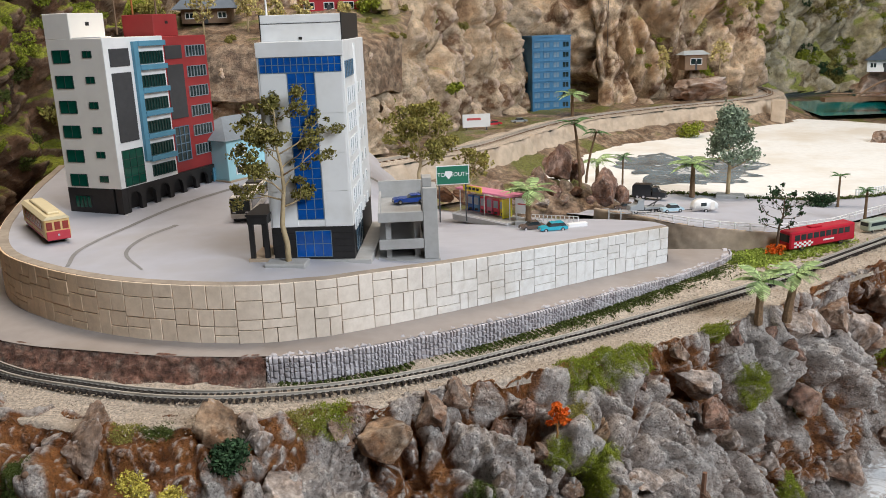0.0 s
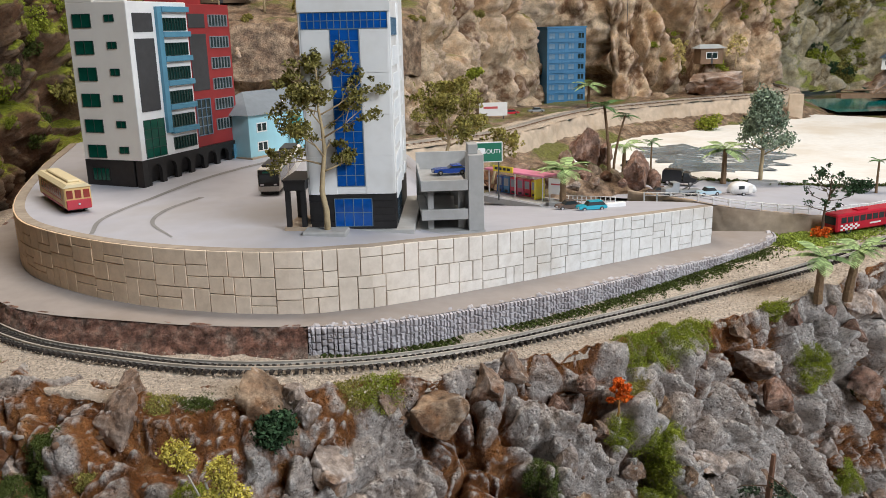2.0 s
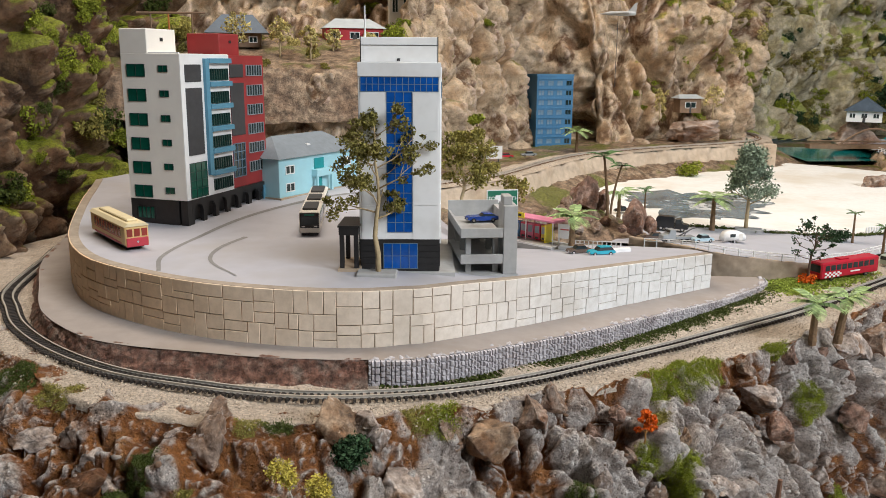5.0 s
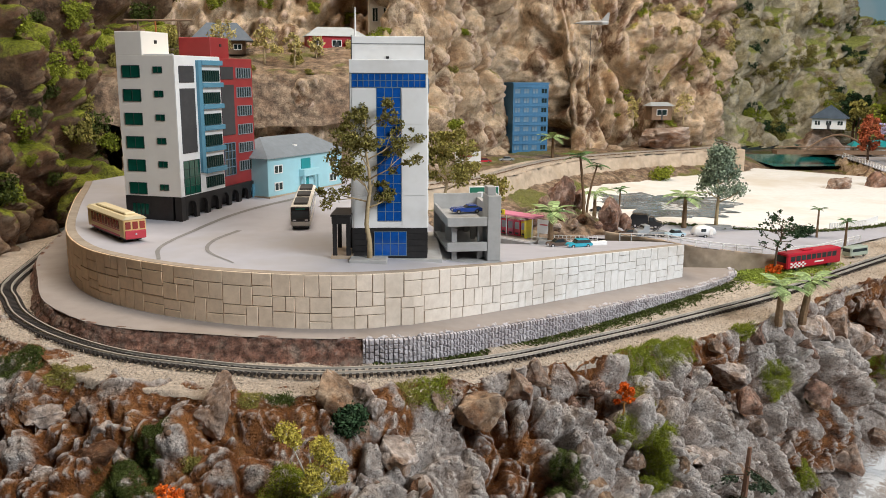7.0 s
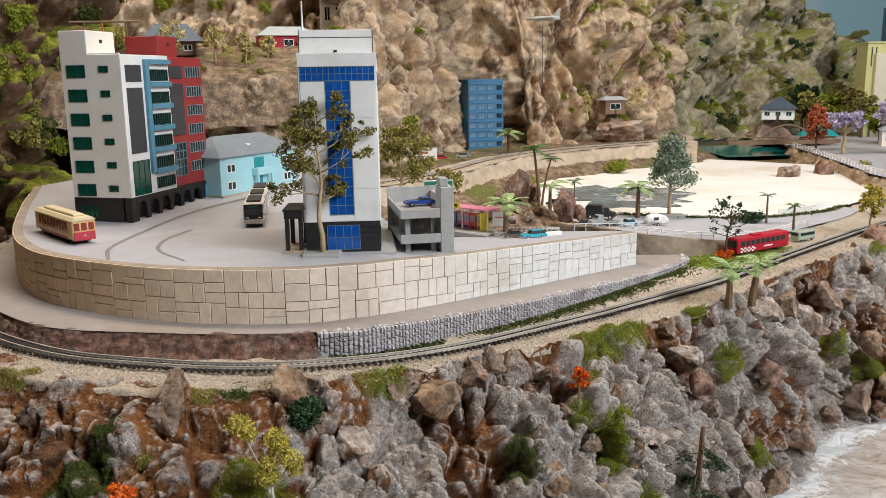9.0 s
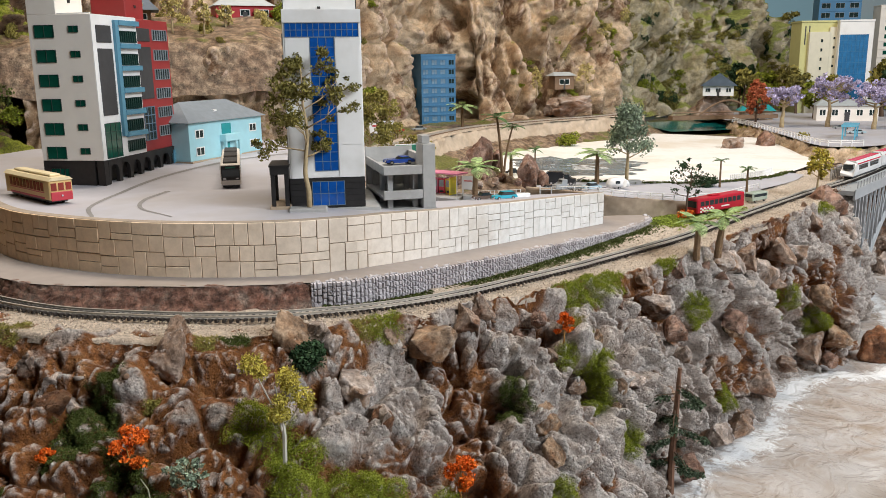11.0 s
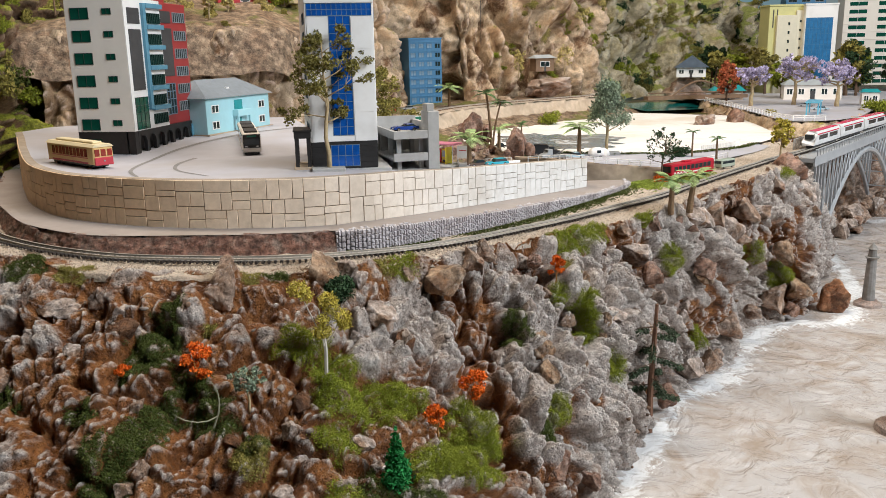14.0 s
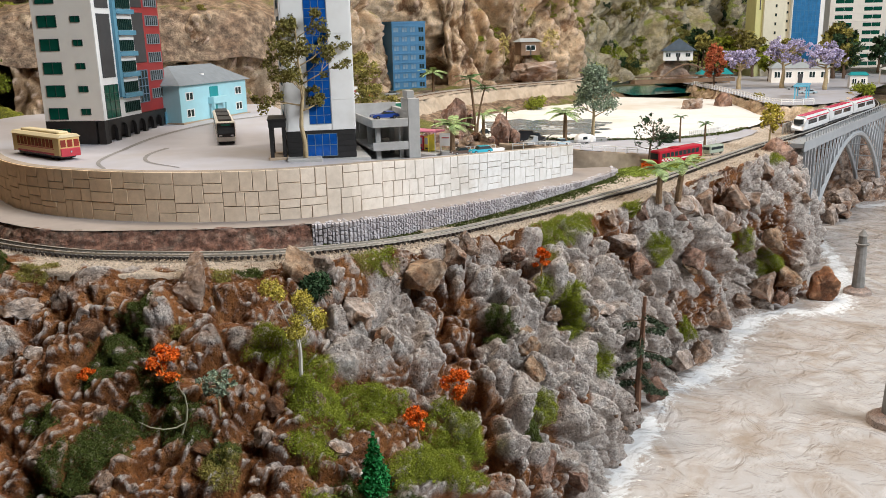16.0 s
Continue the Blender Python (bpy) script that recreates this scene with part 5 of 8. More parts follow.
def car(label, m, colour, L=2.9, W=1.15, H=0.95, cabin=(0.28, 0.80), category="car", name="car", name_group=""):
    b = thing(name, label, category, m, name_group)
    body = bmesh.new()
    slab_profile(body, [(0, 0.24), (0.03 * L, 0.46), (0.1 * L, 0.52), (cabin[0] * L, 0.55), (cabin[1] * L, 0.56), (0.97 * L, 0.53), (L, 0.42), (L, 0.22), (L * 0.5, 0.17)], -W / 2, W / 2)
    bmesh.ops.bevel(body, geom=body.edges[:], offset=0.05, segments=2, affect="EDGES")
    part("body", body, colour, b, smooth=False)
    g2 = bmesh.new()
    a, c = cabin[0] * L, cabin[1] * L
    slab_profile(g2, [(a, 0.54), (a + 0.32, H - 0.06), (c - 0.3, H - 0.05), (c, 0.54)], -W * 0.42, W * 0.42)
    part("windows", g2, M_CARGLASS, b)
    part("roof", boxes((a + 0.3, c - 0.28, -W * 0.41, W * 0.41, H - 0.07, H), bev=0.03), colour, b)
    for x in (0.2 * L, 0.8 * L):
        for y in (-W * 0.44, W * 0.44):
            wheel(b, x, y, 0.22, 0.16)
    for y in (-W * 0.33, W * 0.33):
        part("headlight", boxes((-0.02, 0.05, y - 0.12, y + 0.12, 0.34, 0.46)), M_CHROME, b)
    part("bumper", boxes((-0.05, 0.04, -W * 0.46, W * 0.46, 0.2, 0.28)), M_CHROME, b)
    return b


def carpaint(n, c):
    return gloss(n, c, 0.25, 0.1)


M_CBLUE, M_CTEAL, M_CBROWN, M_CWHITE, M_CGREY, M_CDARK, M_CRED = [carpaint("car_" + n, c) for n, c in (("blue", (0.02, 0.06, 0.28)), ("teal", (0.03, 0.38, 0.50)), ("brown", (0.12, 0.085, 0.07)), ("pale_blue", (0.45, 0.60, 0.68)), ("grey", (0.32, 0.34, 0.35)), ("dark", (0.02, 0.022, 0.025)), ("red", (0.50, 0.02, 0.04)))]
car("dark blue sports car parked on the car park roof", P(-2.6, 74.4, 32.05, 10), M_CBLUE, 3.0, 1.2, 0.8, (0.42, 0.9))
car("teal blue estate car parked beside the bus stop", P(11.3, 86.4, zp(12, 87) + 0.02, 12), M_CTEAL, 3.0, 1.15, 0.95, (0.3, 0.95))
car("dark brown car parked beside the teal one", P(9.5, 88.6, zp(10, 89) + 0.02, 12), M_CBROWN, 2.8)
car("dark brown car in front of the army truck", P(22.6, 105.0, 23.9, 0), M_CBROWN, 3.0)
car("pale blue car towing a caravan on the shore road", P(26.8, 98.8, 24.85, 10), M_CWHITE, 2.7)
car("small dark car by the pond", P(24.5, 128, 23.3, 30), M_CDARK, 2.4)
car("small red car near the far embankment", P(9, 160, 28.2, 10), M_CRED, 3.2)
car("pale grey car near the far embankment", P(14, 163, 28.2, 10), M_CGREY, 3.2)
car("white car near the far embankment", P(-1, 158, 28.2, 10), M_CWHITE, 3.2)
car("pale car parked on the town square", P(116, 172, 25.25, -40), M_CGREY, 4)
car("pale blue car parked on the town square", P(111, 160, 25.25, -40), M_CWHITE, 4)


def caravan():
    b = thing("caravan", "rounded white caravan on the shore road", "caravan", P(30.4, 98.9, 24.7, 10))
    bm = bmesh.new()
    prof = [(0, 0.35), (0.1, 1.0), (0.5, 1.45), (1.2, 1.6), (2.2, 1.5), (2.9, 1.15), (3.1, 0.6), (3.0, 0.3)]
    slab_profile(bm, prof, -0.7, 0.7)
    bmesh.ops.bevel(bm, geom=bm.edges[:], offset=0.12, segments=2, affect="EDGES")
    part("body", bm, M_WHITE, b, smooth=True)
    part("window", boxes((0.8, 1.5, -0.73, -0.69, 0.85, 1.25)), M_CARGLASS, b)
    part("door", boxes((2.0, 2.5, -0.73, -0.69, 0.4, 1.25)), M_CREAM, b)
    for y in (-0.55, 0.55):
        wheel(b, 1.5, y, 0.25, 0.16)
    part("tow_bar", tube(bmesh.new(), [(0.1, 0, 0.4), (-0.8, 0, 0.4)], [0.05, 0.04], 5), M_DGREY, b)


caravan()


def truck(label, m, col, bed):
    b = thing("truck", label, "truck", m)
    part("chassis", boxes((0, 4.2, -0.45, 0.45, 0.3, 0.5)), M_DGREY, b)
    cab = bmesh.new()
    slab_profile(cab, [(2.6, 0.45), (2.6, 1.7), (3.3, 1.7), (3.5, 1.1), (4.3, 1.0), (4.35, 0.4)], -0.62, 0.62)
    bmesh.ops.bevel(cab, geom=cab.edges[:], offset=0.05, segments=1, affect="EDGES")
    part("cab", cab, col, b)
    part("windscreen", boxes((3.32, 3.42, -0.5, 0.5, 1.15, 1.6)), M_CARGLASS, b)
    part("side_window", boxes((2.75, 3.2, -0.65, -0.6, 1.15, 1.6)), M_CARGLASS, b)
    if bed == "canvas":
        c = bmesh.new()
        slab_profile(c, [(0, 0.5), (0, 1.7), (0.2, 2.0), (2.3, 2.0), (2.5, 1.7), (2.5, 0.5)], -0.68, 0.68)
        part("canvas_cover", c, M_CDARK, b)
    else:
        part("bed", boxes((0, 2.5, -0.62, 0.62, 0.5, 0.75)), col, b)
        part("crane_arm", tube(bmesh.new(), [(2.0, 0, 0.7), (0.2, 0, 1.6), (-0.5, 0, 1.75)], [0.1, 0.07, 0.05], 5), M_DGREY, b)
        part("crane_mast", tube(bmesh.new(), [(1.4, 0.3, 0.7), (0.9, 0, 1.3)], [0.07, 0.06], 5), M_DGREY, b)
    for x in (0.7, 1.5, 3.6):
        for y in (-0.5, 0.5):
            wheel(b, x, y, 0.33, 0.2)


truck("dark green army truck with canvas cover", P(26.8, 113.8, 23.5, -25), M_CDARK, "canvas")
truck("pale grey tow truck with a crane", P(27.6, 101.0, 24.5, 190), M_CGREY, "crane")


def bus():
    b = thing("bus", "bright red single deck bus on the slope beside the track", "bus", P(37.2, 88.2, 22.75, 19, 0, -2))
    L, W, H = 8.4, 1.75, 2.15
    bm = boxes((0, L, -W / 2, W / 2, 0.3, H), bev=0.14)
    part("body", bm, M_CRED, b)
    for i in range(9):
        part("window", boxes((0.55 + i * 0.8, 1.2 + i * 0.8, -W / 2 - 0.02, -W / 2 + 0.02, 1.2, 1.8)), M_CARGLASS, b)
        part("window", boxes((0.55 + i * 0.8, 1.2 + i * 0.8, W / 2 - 0.02, W / 2 + 0.02, 1.2, 1.8)), M_CARGLASS, b)
    part("windscreen", boxes((-0.02, 0.03, -W * 0.42, W * 0.42, 1.05, 1.85)), M_CARGLASS, b)
    part("rear_window", boxes((L - 0.03, L + 0.02, -W * 0.4, W * 0.4, 1.2, 1.8)), M_CARGLASS, b)
    for i in range(8):
        for j in range(3):
            if (i + j) % 2 == 0:
                part("checker", boxes((0.5 + i * 0.3, 0.8 + i * 0.3, -W / 2 - 0.025, -W / 2, 0.45 + j * 0.2, 0.65 + j * 0.2)), M_WHITE, b, "white chequer" if i + j == 0 else "")
    part("lettering_bar", boxes((4.2, 5.6, -W / 2 - 0.022, -W / 2, 0.75, 0.92)), M_WHITE, b)
    part("roof_vent", boxes((3, 4.4, -0.4, 0.4, H, H + 0.15), bev=0.04), M_CRED, b)
    for x in (1.6, 6.6):
        for y in (-W * 0.42, W * 0.42):
            wheel(b, x, y, 0.36, 0.22)
    v = thing("van", "pale grey green minibus on the shore road", "van", P(48.2, 93.9, 23.0, 25))
    part("body", boxes((0, 3.4, -0.65, 0.65, 0.2, 1.35), bev=0.12), carpaint("car_grey_green", (0.40, 0.46, 0.38)), v)
    part("windows", boxes((0.3, 3.1, -0.67, 0.67, 0.75, 1.12)), M_CARGLASS, v)
    part("windscreen", boxes((-0.02, 0.03, -0.5, 0.5, 0.75, 1.15)), M_CARGLASS, v)
    for x in (0.7, 2.7):
        for y in (-0.55, 0.55):
            wheel(v, x, y, 0.25, 0.16)


bus()


def vintage_tram():
    b = thing("vintage_tram", "cream and red vintage tram on the plateau edge", "tram", P(-35.0, 78.3, 29.5, -54))
    L, W = 10.2, 2.1
    M_TC = paint("tram_cream", (0.74, 0.50, 0.21), 0.06, 0.45)
    M_TR = paint("tram_red", (0.52, 0.04, 0.06), 0.08, 0.45)
    M_TW = gloss("tram_window", (0.24, 0.025, 0.015), 0.2)
    x0, x1 = -L / 2, L / 2
    part("underframe", boxes((x0 + 0.6, x1 - 0.6, -W * 0.36, W * 0.36, 0.2, 0.5)), M_DGREY, b)
    part("body", boxes((x0, x1, -W / 2, W / 2, 0.45, 2.25), bev=0.1), M_TC, b)
    for s in (-1, 1):
        y0, y1 = sorted((s * W / 2, s * (W / 2 + 0.03)))
        part("lower_panel", boxes((x0 + 1.2, x1 - 1.2, y0, y1, 0.5, 0.68)), M_TR, b)
        part("stripe", boxes((x0 + 1.2, x1 - 1.2, y0, y1, 1.05, 1.13)), M_TR, b)
        for i in range(10):
            u = x0 + 1.2 + i * 0.79
            part("window", boxes((u, u + 0.6, y0, y1, 1.2, 2.0)), M_TW, b)
    for s in (-1, 1):
        a0, a1 = sorted((s * L / 2, s * (L / 2 + 0.12)))
        part("end_panel", boxes((a0, a1, -W * 0.46, W * 0.46, 0.4, 1.2), bev=0.04), M_TR, b, "red end panel")
        for y in (-0.66, 0, 0.66):
            part("end_window", boxes((a0 - 0.02, a1 - 0.05 if s > 0 else a1, y - 0.24, y + 0.24, 1.32, 2.0)), M_TW, b)
        part("headlamp", tube(bmesh.new(), [(s * (L / 2 + 0.1), 0, 0.85), (s * (L / 2 + 0.2), 0, 0.85)], [0.12, 0.1], 8), M_CHROME, b)
    rf = bmesh.new()
    slab_profile(rf, [(-W / 2 - 0.08, 2.22), (W / 2 + 0.08, 2.22), (W / 2 - 0.25, 2.5), (-W / 2 + 0.25, 2.5)], x0 - 0.1, x1 + 0.1)
    M_TROOF = paint("tram_roof_cream", (0.76, 0.64, 0.40), 0.06, 0.5)
    part("roof", rf, M_TROOF, b, "pale cream roof", m=pose(0, 0, 0, 0, 0, -90))
    part("clerestory", boxes((x0 + 1.0, x1 - 1.0, -0.5, 0.5, 2.48, 2.72), bev=0.08), M_TROOF, b, "pale cream roof vent")
    for x in (-3.8, -2.6, 2.6, 3.8):
        for y in (-0.6, 0.6):
            wheel(b, x, y, 0.28, 0.14)


vintage_tram()


def modern_tram():
    b = thing("modern_tram", "white and green articulated modern tram with a black front", "tram", P(-17.4, 80.2, 29.6, 92.5))
    M_TG = carpaint("tram_green", (0.03, 0.22, 0.15))
    W, H = 2.0, 2.35
    x = 0.0
    for k, ln in enumerate((5.6, 5.0, 5.6)):
        part("car_body", boxes((x, x + ln, -W / 2, W / 2, 0.25, H), bev=0.13), M_CREAM, b)
        for s in (-1, 1):
            y0, y1 = sorted((s * W / 2, s * (W / 2 + 0.02)))
            part("side_window", boxes((x + 0.5, x + ln - 0.4, y0, y1, 1.1, 1.95)), M_CARGLASS, b)
            part("green_band", boxes((x + 0.4, x + ln - 0.3, y0, y1, 1.97, 2.15)), M_TG, b)
        part("roof_unit", boxes((x + 0.9, x + ln - 0.8, -0.7, 0.7, H, H + 0.22), bev=0.04), M_DGREY, b)
        if k < 2:
            part("bellows", boxes((x + ln, x + ln + 0.3, -0.8, 0.8, 0.4, H - 0.15)), M_DGREY, b)
        x += ln + 0.3
    part("front_mask", boxes((-0.06, 0.1, -W * 0.46, W * 0.46, 0.75, H - 0.1), bev=0.05), M_BLACK, b, "black front")
    part("windscreen", boxes((-0.09, -0.03, -W * 0.4, W * 0.4, 1.1, 1.85)), M_CARGLASS, b)
    part("destination_sign", boxes((-0.09, -0.04, -0.5, 0.5, 1.95, 2.12)), M_TG, b)
    for y in (-0.6, 0.6):
        part("headlight", boxes((-0.09, -0.04, y - 0.15, y + 0.15, 0.85, 0.98)), M_CHROME, b)
    part("skirt", boxes((0.3, 16, -0.8, 0.8, 0.02, 0.3)), M_DGREY, b)


modern_tram()


def express_train():
    """Three carriages standing on the bridge, each turned with the track."""
    M_TW2 = carpaint("train_white", (0.78, 0.78, 0.78))
    M_TRD = carpaint("train_red", (0.62, 0.03, 0.08))
    s0 = s_tr[np.argmin(np.hypot(TRACK[:, 0] - 71, TRACK[:, 1] - 105.3))]
    tr = thing("express_train", "white and red three car express train on the bridge", "train", P(0, 0, 0))
    for k in range(3):
        a, e = s0 + k * 15.3, s0 + k * 15.3 + 15.0
        p0 = np.array([np.interp(a, s_tr, TRACK[:, i]) for i in (0, 1)])
        p1 = np.array([np.interp(e, s_tr, TRACK[:, i]) for i in (0, 1)])
        ang = math.degrees(math.atan2(p1[1] - p0[1], p1[0] - p0[0]))
        m = P(p0[0], p0[1], float(z_track(p0[0])) + 0.5, ang)
        prof = [(-0.9, 0.3), (-1.0, 0.8), (-0.95, 2.1), (-0.6, 2.5), (0.6, 2.5), (0.95, 2.1), (1.0, 0.8), (0.9, 0.3)]
        body = slab_profile(bmesh.new(), prof, -14.9, 0)
        if k != 1:
            end = 0 if k == 0 else -14.9
            for v in body.verts:
                if abs(v.co.y - end) < 0.01 and v.co.z > 1.0:
                    v.co.y += -1.6 if k == 0 else 1.6
        ob = part("carriage", body, M_TW2, tr, m=m @ pose(0, 0, 0, 0, 0, 90))
        for s in (-1, 1):
            y0, y1 = sorted((s * 0.95, s * 1.01))
            q = m
            part("window_band", boxes((2.6, 7.2, y0, y1, 1.1, 1.8), (8.4, 13.0, y0, y1, 1.1, 1.8)), M_CARGLASS, ob, m=pose(0, 0, 0, 0, 0, -90))
            part("red_stripe", boxes((1.7, 14.0, y0 - 0.01 * s, y1 - 0.01 * s, 1.95, 2.13)), M_TRD, ob, m=pose(0, 0, 0, 0, 0, -90))
        part("roof_panel", boxes((1.7, 14.2, -0.62, 0.62, 2.46, 2.58), bev=0.03), M_TRD, ob, "dark red roof", m=pose(0, 0, 0, 0, 0, -90))
        if k == 0:
            part("cab_front", boxes((0.3, 1.2, -0.7, 0.7, 1.3, 2.1), bev=0.05), M_CARGLASS, ob, "black cab front", m=pose(0, 0, 0, 0, 0, -90))
        part("underframe", boxes((1, 14, -0.6, 0.6, -0.15, 0.35)), M_DGREY, ob, m=pose(0, 0, 0, 0, 0, -90))


express_train()


# ---- street furniture ----
def bus_stop():
    b = thing("bus_stop", "bus stop with pink roof and a row of bright vending machines", "bus stop", P(2.7, 100.4, 25.1, -47))
    part("platform", boxes((0, 9, -0.3, 3.0, -0.6, 0.3), bev=0.03), M_CONC, b)
    part("kerb", boxes((0, 9, -0.36, -0.3, 0.1, 0.32)), M_WHITE, b)
    part("roof", boxes((-0.3, 8.6, 0.6, 2.8, 2.9, 3.1), bev=0.03), paint("roof_pink", (0.75, 0.25, 0.38), 0.08, 0.5), b, "pink roof")
    part("sign_board", boxes((1.2, 4.2, 0.45, 0.6, 2.95, 3.6)), paint("sign_yellow", (0.80, 0.62, 0.03), 0.05, 0.5), b, "yellow sign")
    for i in range(4):
        part("lettering_bar", boxes((1.5 + i * 0.62, 1.95 + i * 0.62, 0.43, 0.46, 3.15, 3.45)), M_BLACK, b)
    for x in (0.2, 4.2, 8.2):
        part("post", tube(bmesh.new(), [(x, 0.9, 0.3), (x, 0.9, 2.9)], [0.07, 0.07], 6), M_WHITE, b)
    for i, c in enumerate(((0.05, 0.12, 0.35), (0.10, 0.25, 0.45), (0.65, 0.08, 0.12), (0.72, 0.20, 0.30), (0.62, 0.05, 0.08), (0.70, 0.45, 0.05))):
        v = part("vending_machine", boxes((0.6 + i * 1.05, 1.5 + i * 1.05, 1.7, 2.5, 0.3, 2.2), bev=0.04), carpaint("machine_%s" % "abcdef"[i], c), b)
        part("display", boxes((0.72 + i * 1.05, 1.38 + i * 1.05, 1.67, 1.7, 1.15, 2.0)), M_PALEFRAME, v)
        part("slot", boxes((0.8 + i * 1.05, 1.3 + i * 1.05, 1.67, 1.7, 0.45, 0.7)), M_BLACK, v)
    part("yellow_panel", boxes((7.0, 7.2, 0.9, 2.4, 0.3, 2.5)), carpaint("panel_yellow", (0.85, 0.75, 0.05)), b)
    s = thing("notice_board", "white notice board beside the bus stop", "sign", P(10.3, 94.7, 25.5, -30))
    part("board", boxes((-0.8, 0.8, -0.06, 0.06, 0.7, 2.4)), M_WHITE, s)
    part("post", boxes((-0.75, -0.6, -0.05, 0.05, -0.4, 0.7), (0.6, 0.75, -0.05, 0.05, -0.4, 0.7)), M_WHITE, s)
    part("lettering_bar", boxes((-0.5, 0.5, -0.08, -0.06, 1.7, 1.85)), M_TRED, s)


M_TRED = paint("letter_red", (0.6, 0.1, 0.1), 0.1, 0.5)
bus_stop()


def text_part(words, size, m, material, parent):
    cu = bpy.data.curves.new("lettering", "FONT")
    cu.body, cu.size, cu.extrude = words, size * CM, 0.0001
    cu.align_x, cu.align_y = "CENTER", "CENTER"
    cu.materials.append(material)
    tmp = new("lettering", cu)
    dg = bpy.context.evaluated_depsgraph_get()
    me = bpy.data.meshes.new_from_object(tmp.evaluated_get(dg))
    bpy.data.objects.remove(tmp)
    ob = new("lettering", me)
    ob.parent = parent
    ob.matrix_basis = m


sg_ = thing("road_sign", "green highway sign with white lettering behind the car park", "sign", P(0.9, 92.0, 26.6, 8))
M_SIGN = paint("sign_green", (0.02, 0.17, 0.10), 0.08, 0.4)
part("board", boxes((0, 3.6, 0, 0.12, 3.6, 5.7), bev=0.03), M_WHITE, sg_)
part("face", boxes((0.1, 3.5, -0.03, 0.0, 3.7, 5.6)), M_SIGN, sg_)
part("shield", prism(bmesh.new(), [(-0.35, 0.4), (0.35, 0.4), (0.4, 0), (0, -0.5), (-0.4, 0)], 0, 0.02), M_WHITE, sg_, m=P(1.35, -0.03, 4.7, 0, 90))
for x in (0.3, 3.2):
    part("post", tube(bmesh.new(), [(x, 0.1, -0.5), (x, 0.1, 3.7)], [0.08, 0.08], 6), M_DGREY, sg_)
text_part("TO", 0.62, P(0.55, -0.035, 4.7, 0, 90), M_WHITE, sg_)
text_part("SOUTH", 0.62, P(2.6, -0.035, 4.7, 0, 90), M_WHITE, sg_)

bb = thing("billboard", "white billboard beside the far embankment", "sign", P(4.8, 158, 27.6, 10))
part("board", boxes((0, 5.2, 0, 0.2, 0.6, 3.0)), M_WHITE, bb)
part("post", boxes((0.6, 0.8, 0.05, 0.15, -0.6, 0.6), (4.4, 4.6, 0.05, 0.15, -0.6, 0.6)), M_DGREY, bb)
part("lettering_bar", boxes((0.8, 3.4, -0.03, 0, 1.9, 2.3)), M_TRED, bb)


def fence(label, line, zf, h, gap, category="fence", rails=2, r=0.06, material=None):
    """Posts with rails along a plan line; each post and rail a part."""
    material = material or M_WHITE
    f = thing("fence", label, category, P(0, 0, 0))
    c = curve(line, gap)
    z = np.array([zf(x, y) for x, y in c])
    post = mesh_of("post", boxes((-r, r, -r, r, -0.3, h), bev=0.02))
    post.materials.append(material)
    for (x, y), zz in zip(c, z):
        o = new("post", post)
        o.parent, o.matrix_basis = f, P(x, y, zz)
    for k in range(rails):
        part("rail", tube(bmesh.new(), [(x, y, zz + h * (1 - 0.42 * k)) for (x, y), zz in zip(c, z)], [r * 0.8] * len(c), 5), material, f)


zsh = lambda x, y: float(z_plateau(max(x, 24.3), y))
fence("low white guard rail along the shore road", [(20.5, 97.4), (24.4, 93.6), (27.7, 91.2), (32, 90.4), (37, 90.8), (42.5, 94), (49, 98.6), (55, 102.6)], zsh, 0.75, 1.6, "guard rail", 2, 0.07)
fence("white railing beside the bus stop", [(11.5, 96.5), (13.5, 94), (16, 91)], zp, 0.9, 0.6, "fence", 2, 0.05)
fence("white picket fence behind the shore road", [(55, 110.5), (58, 111.5), (62, 113.5), (66, 117)], lambda x, y: 23.4, 1.0, 0.45, "fence", 2, 0.08)
fence("white railing along the town square", [(108, 203), (104.5, 188), (96.5, 160), (90.5, 139), (97, 136)], lambda x, y: 25.2, 1.0, 2.2, "fence", 2, 0.1)
fence("grey railing on the far side of the bridge", [(70, 107.5), (89, 122), (107, 135.5), (115.5, 143.5)], lambda x, y: float(z_track(x)) + 0.2, 1.5, 0.8, "railing", 3, 0.08, M_CONC)
kb = thing("kerb_block", "white concrete block at the plateau edge", "kerb", P(14.6, 89.0, zp(15, 89), 18))
part("block", boxes((0, 2.2, -0.3, 0.3, -0.1, 0.4), bev=0.06), M_WHITE, kb)
pl_ = thing("planter", "grey stone planter at the foot of the street tree", "planter", P(-10.3, 65.3, 29.2, -4))
part("rim", boxes((-1.6, 1.6, -0.9, 0.9, -0.3, 0.55), bev=0.08), M_CONC, pl_)
pl2 = thing("planter", "grey stone planter under the pond tree", "planter", P(39.4, 112.6, 23.4, -20))
part("rim", boxes((-1.8, 1.8, -1, 1, -0.4, 0.45), bev=0.08), M_CONC, pl2)
pl3 = thing("planter", "grey stone planter under the bus stop palm", "planter", P(10.9, 93.4, zp(10.9, 93.4), -30))
part("rim", boxes((-1.3, 1.3, -0.8, 0.8, -0.3, 0.5), bev=0.06), M_CONC, pl3)
ch = thing("stone_chute", "pale stone outlet pillar below the embankment", "pillar", P(72.5, 188, 22.8, -20))
part("shaft", boxes((0, 3, 0, 2, 0, 5.6), bev=0.15), M_SANDWALL, ch)


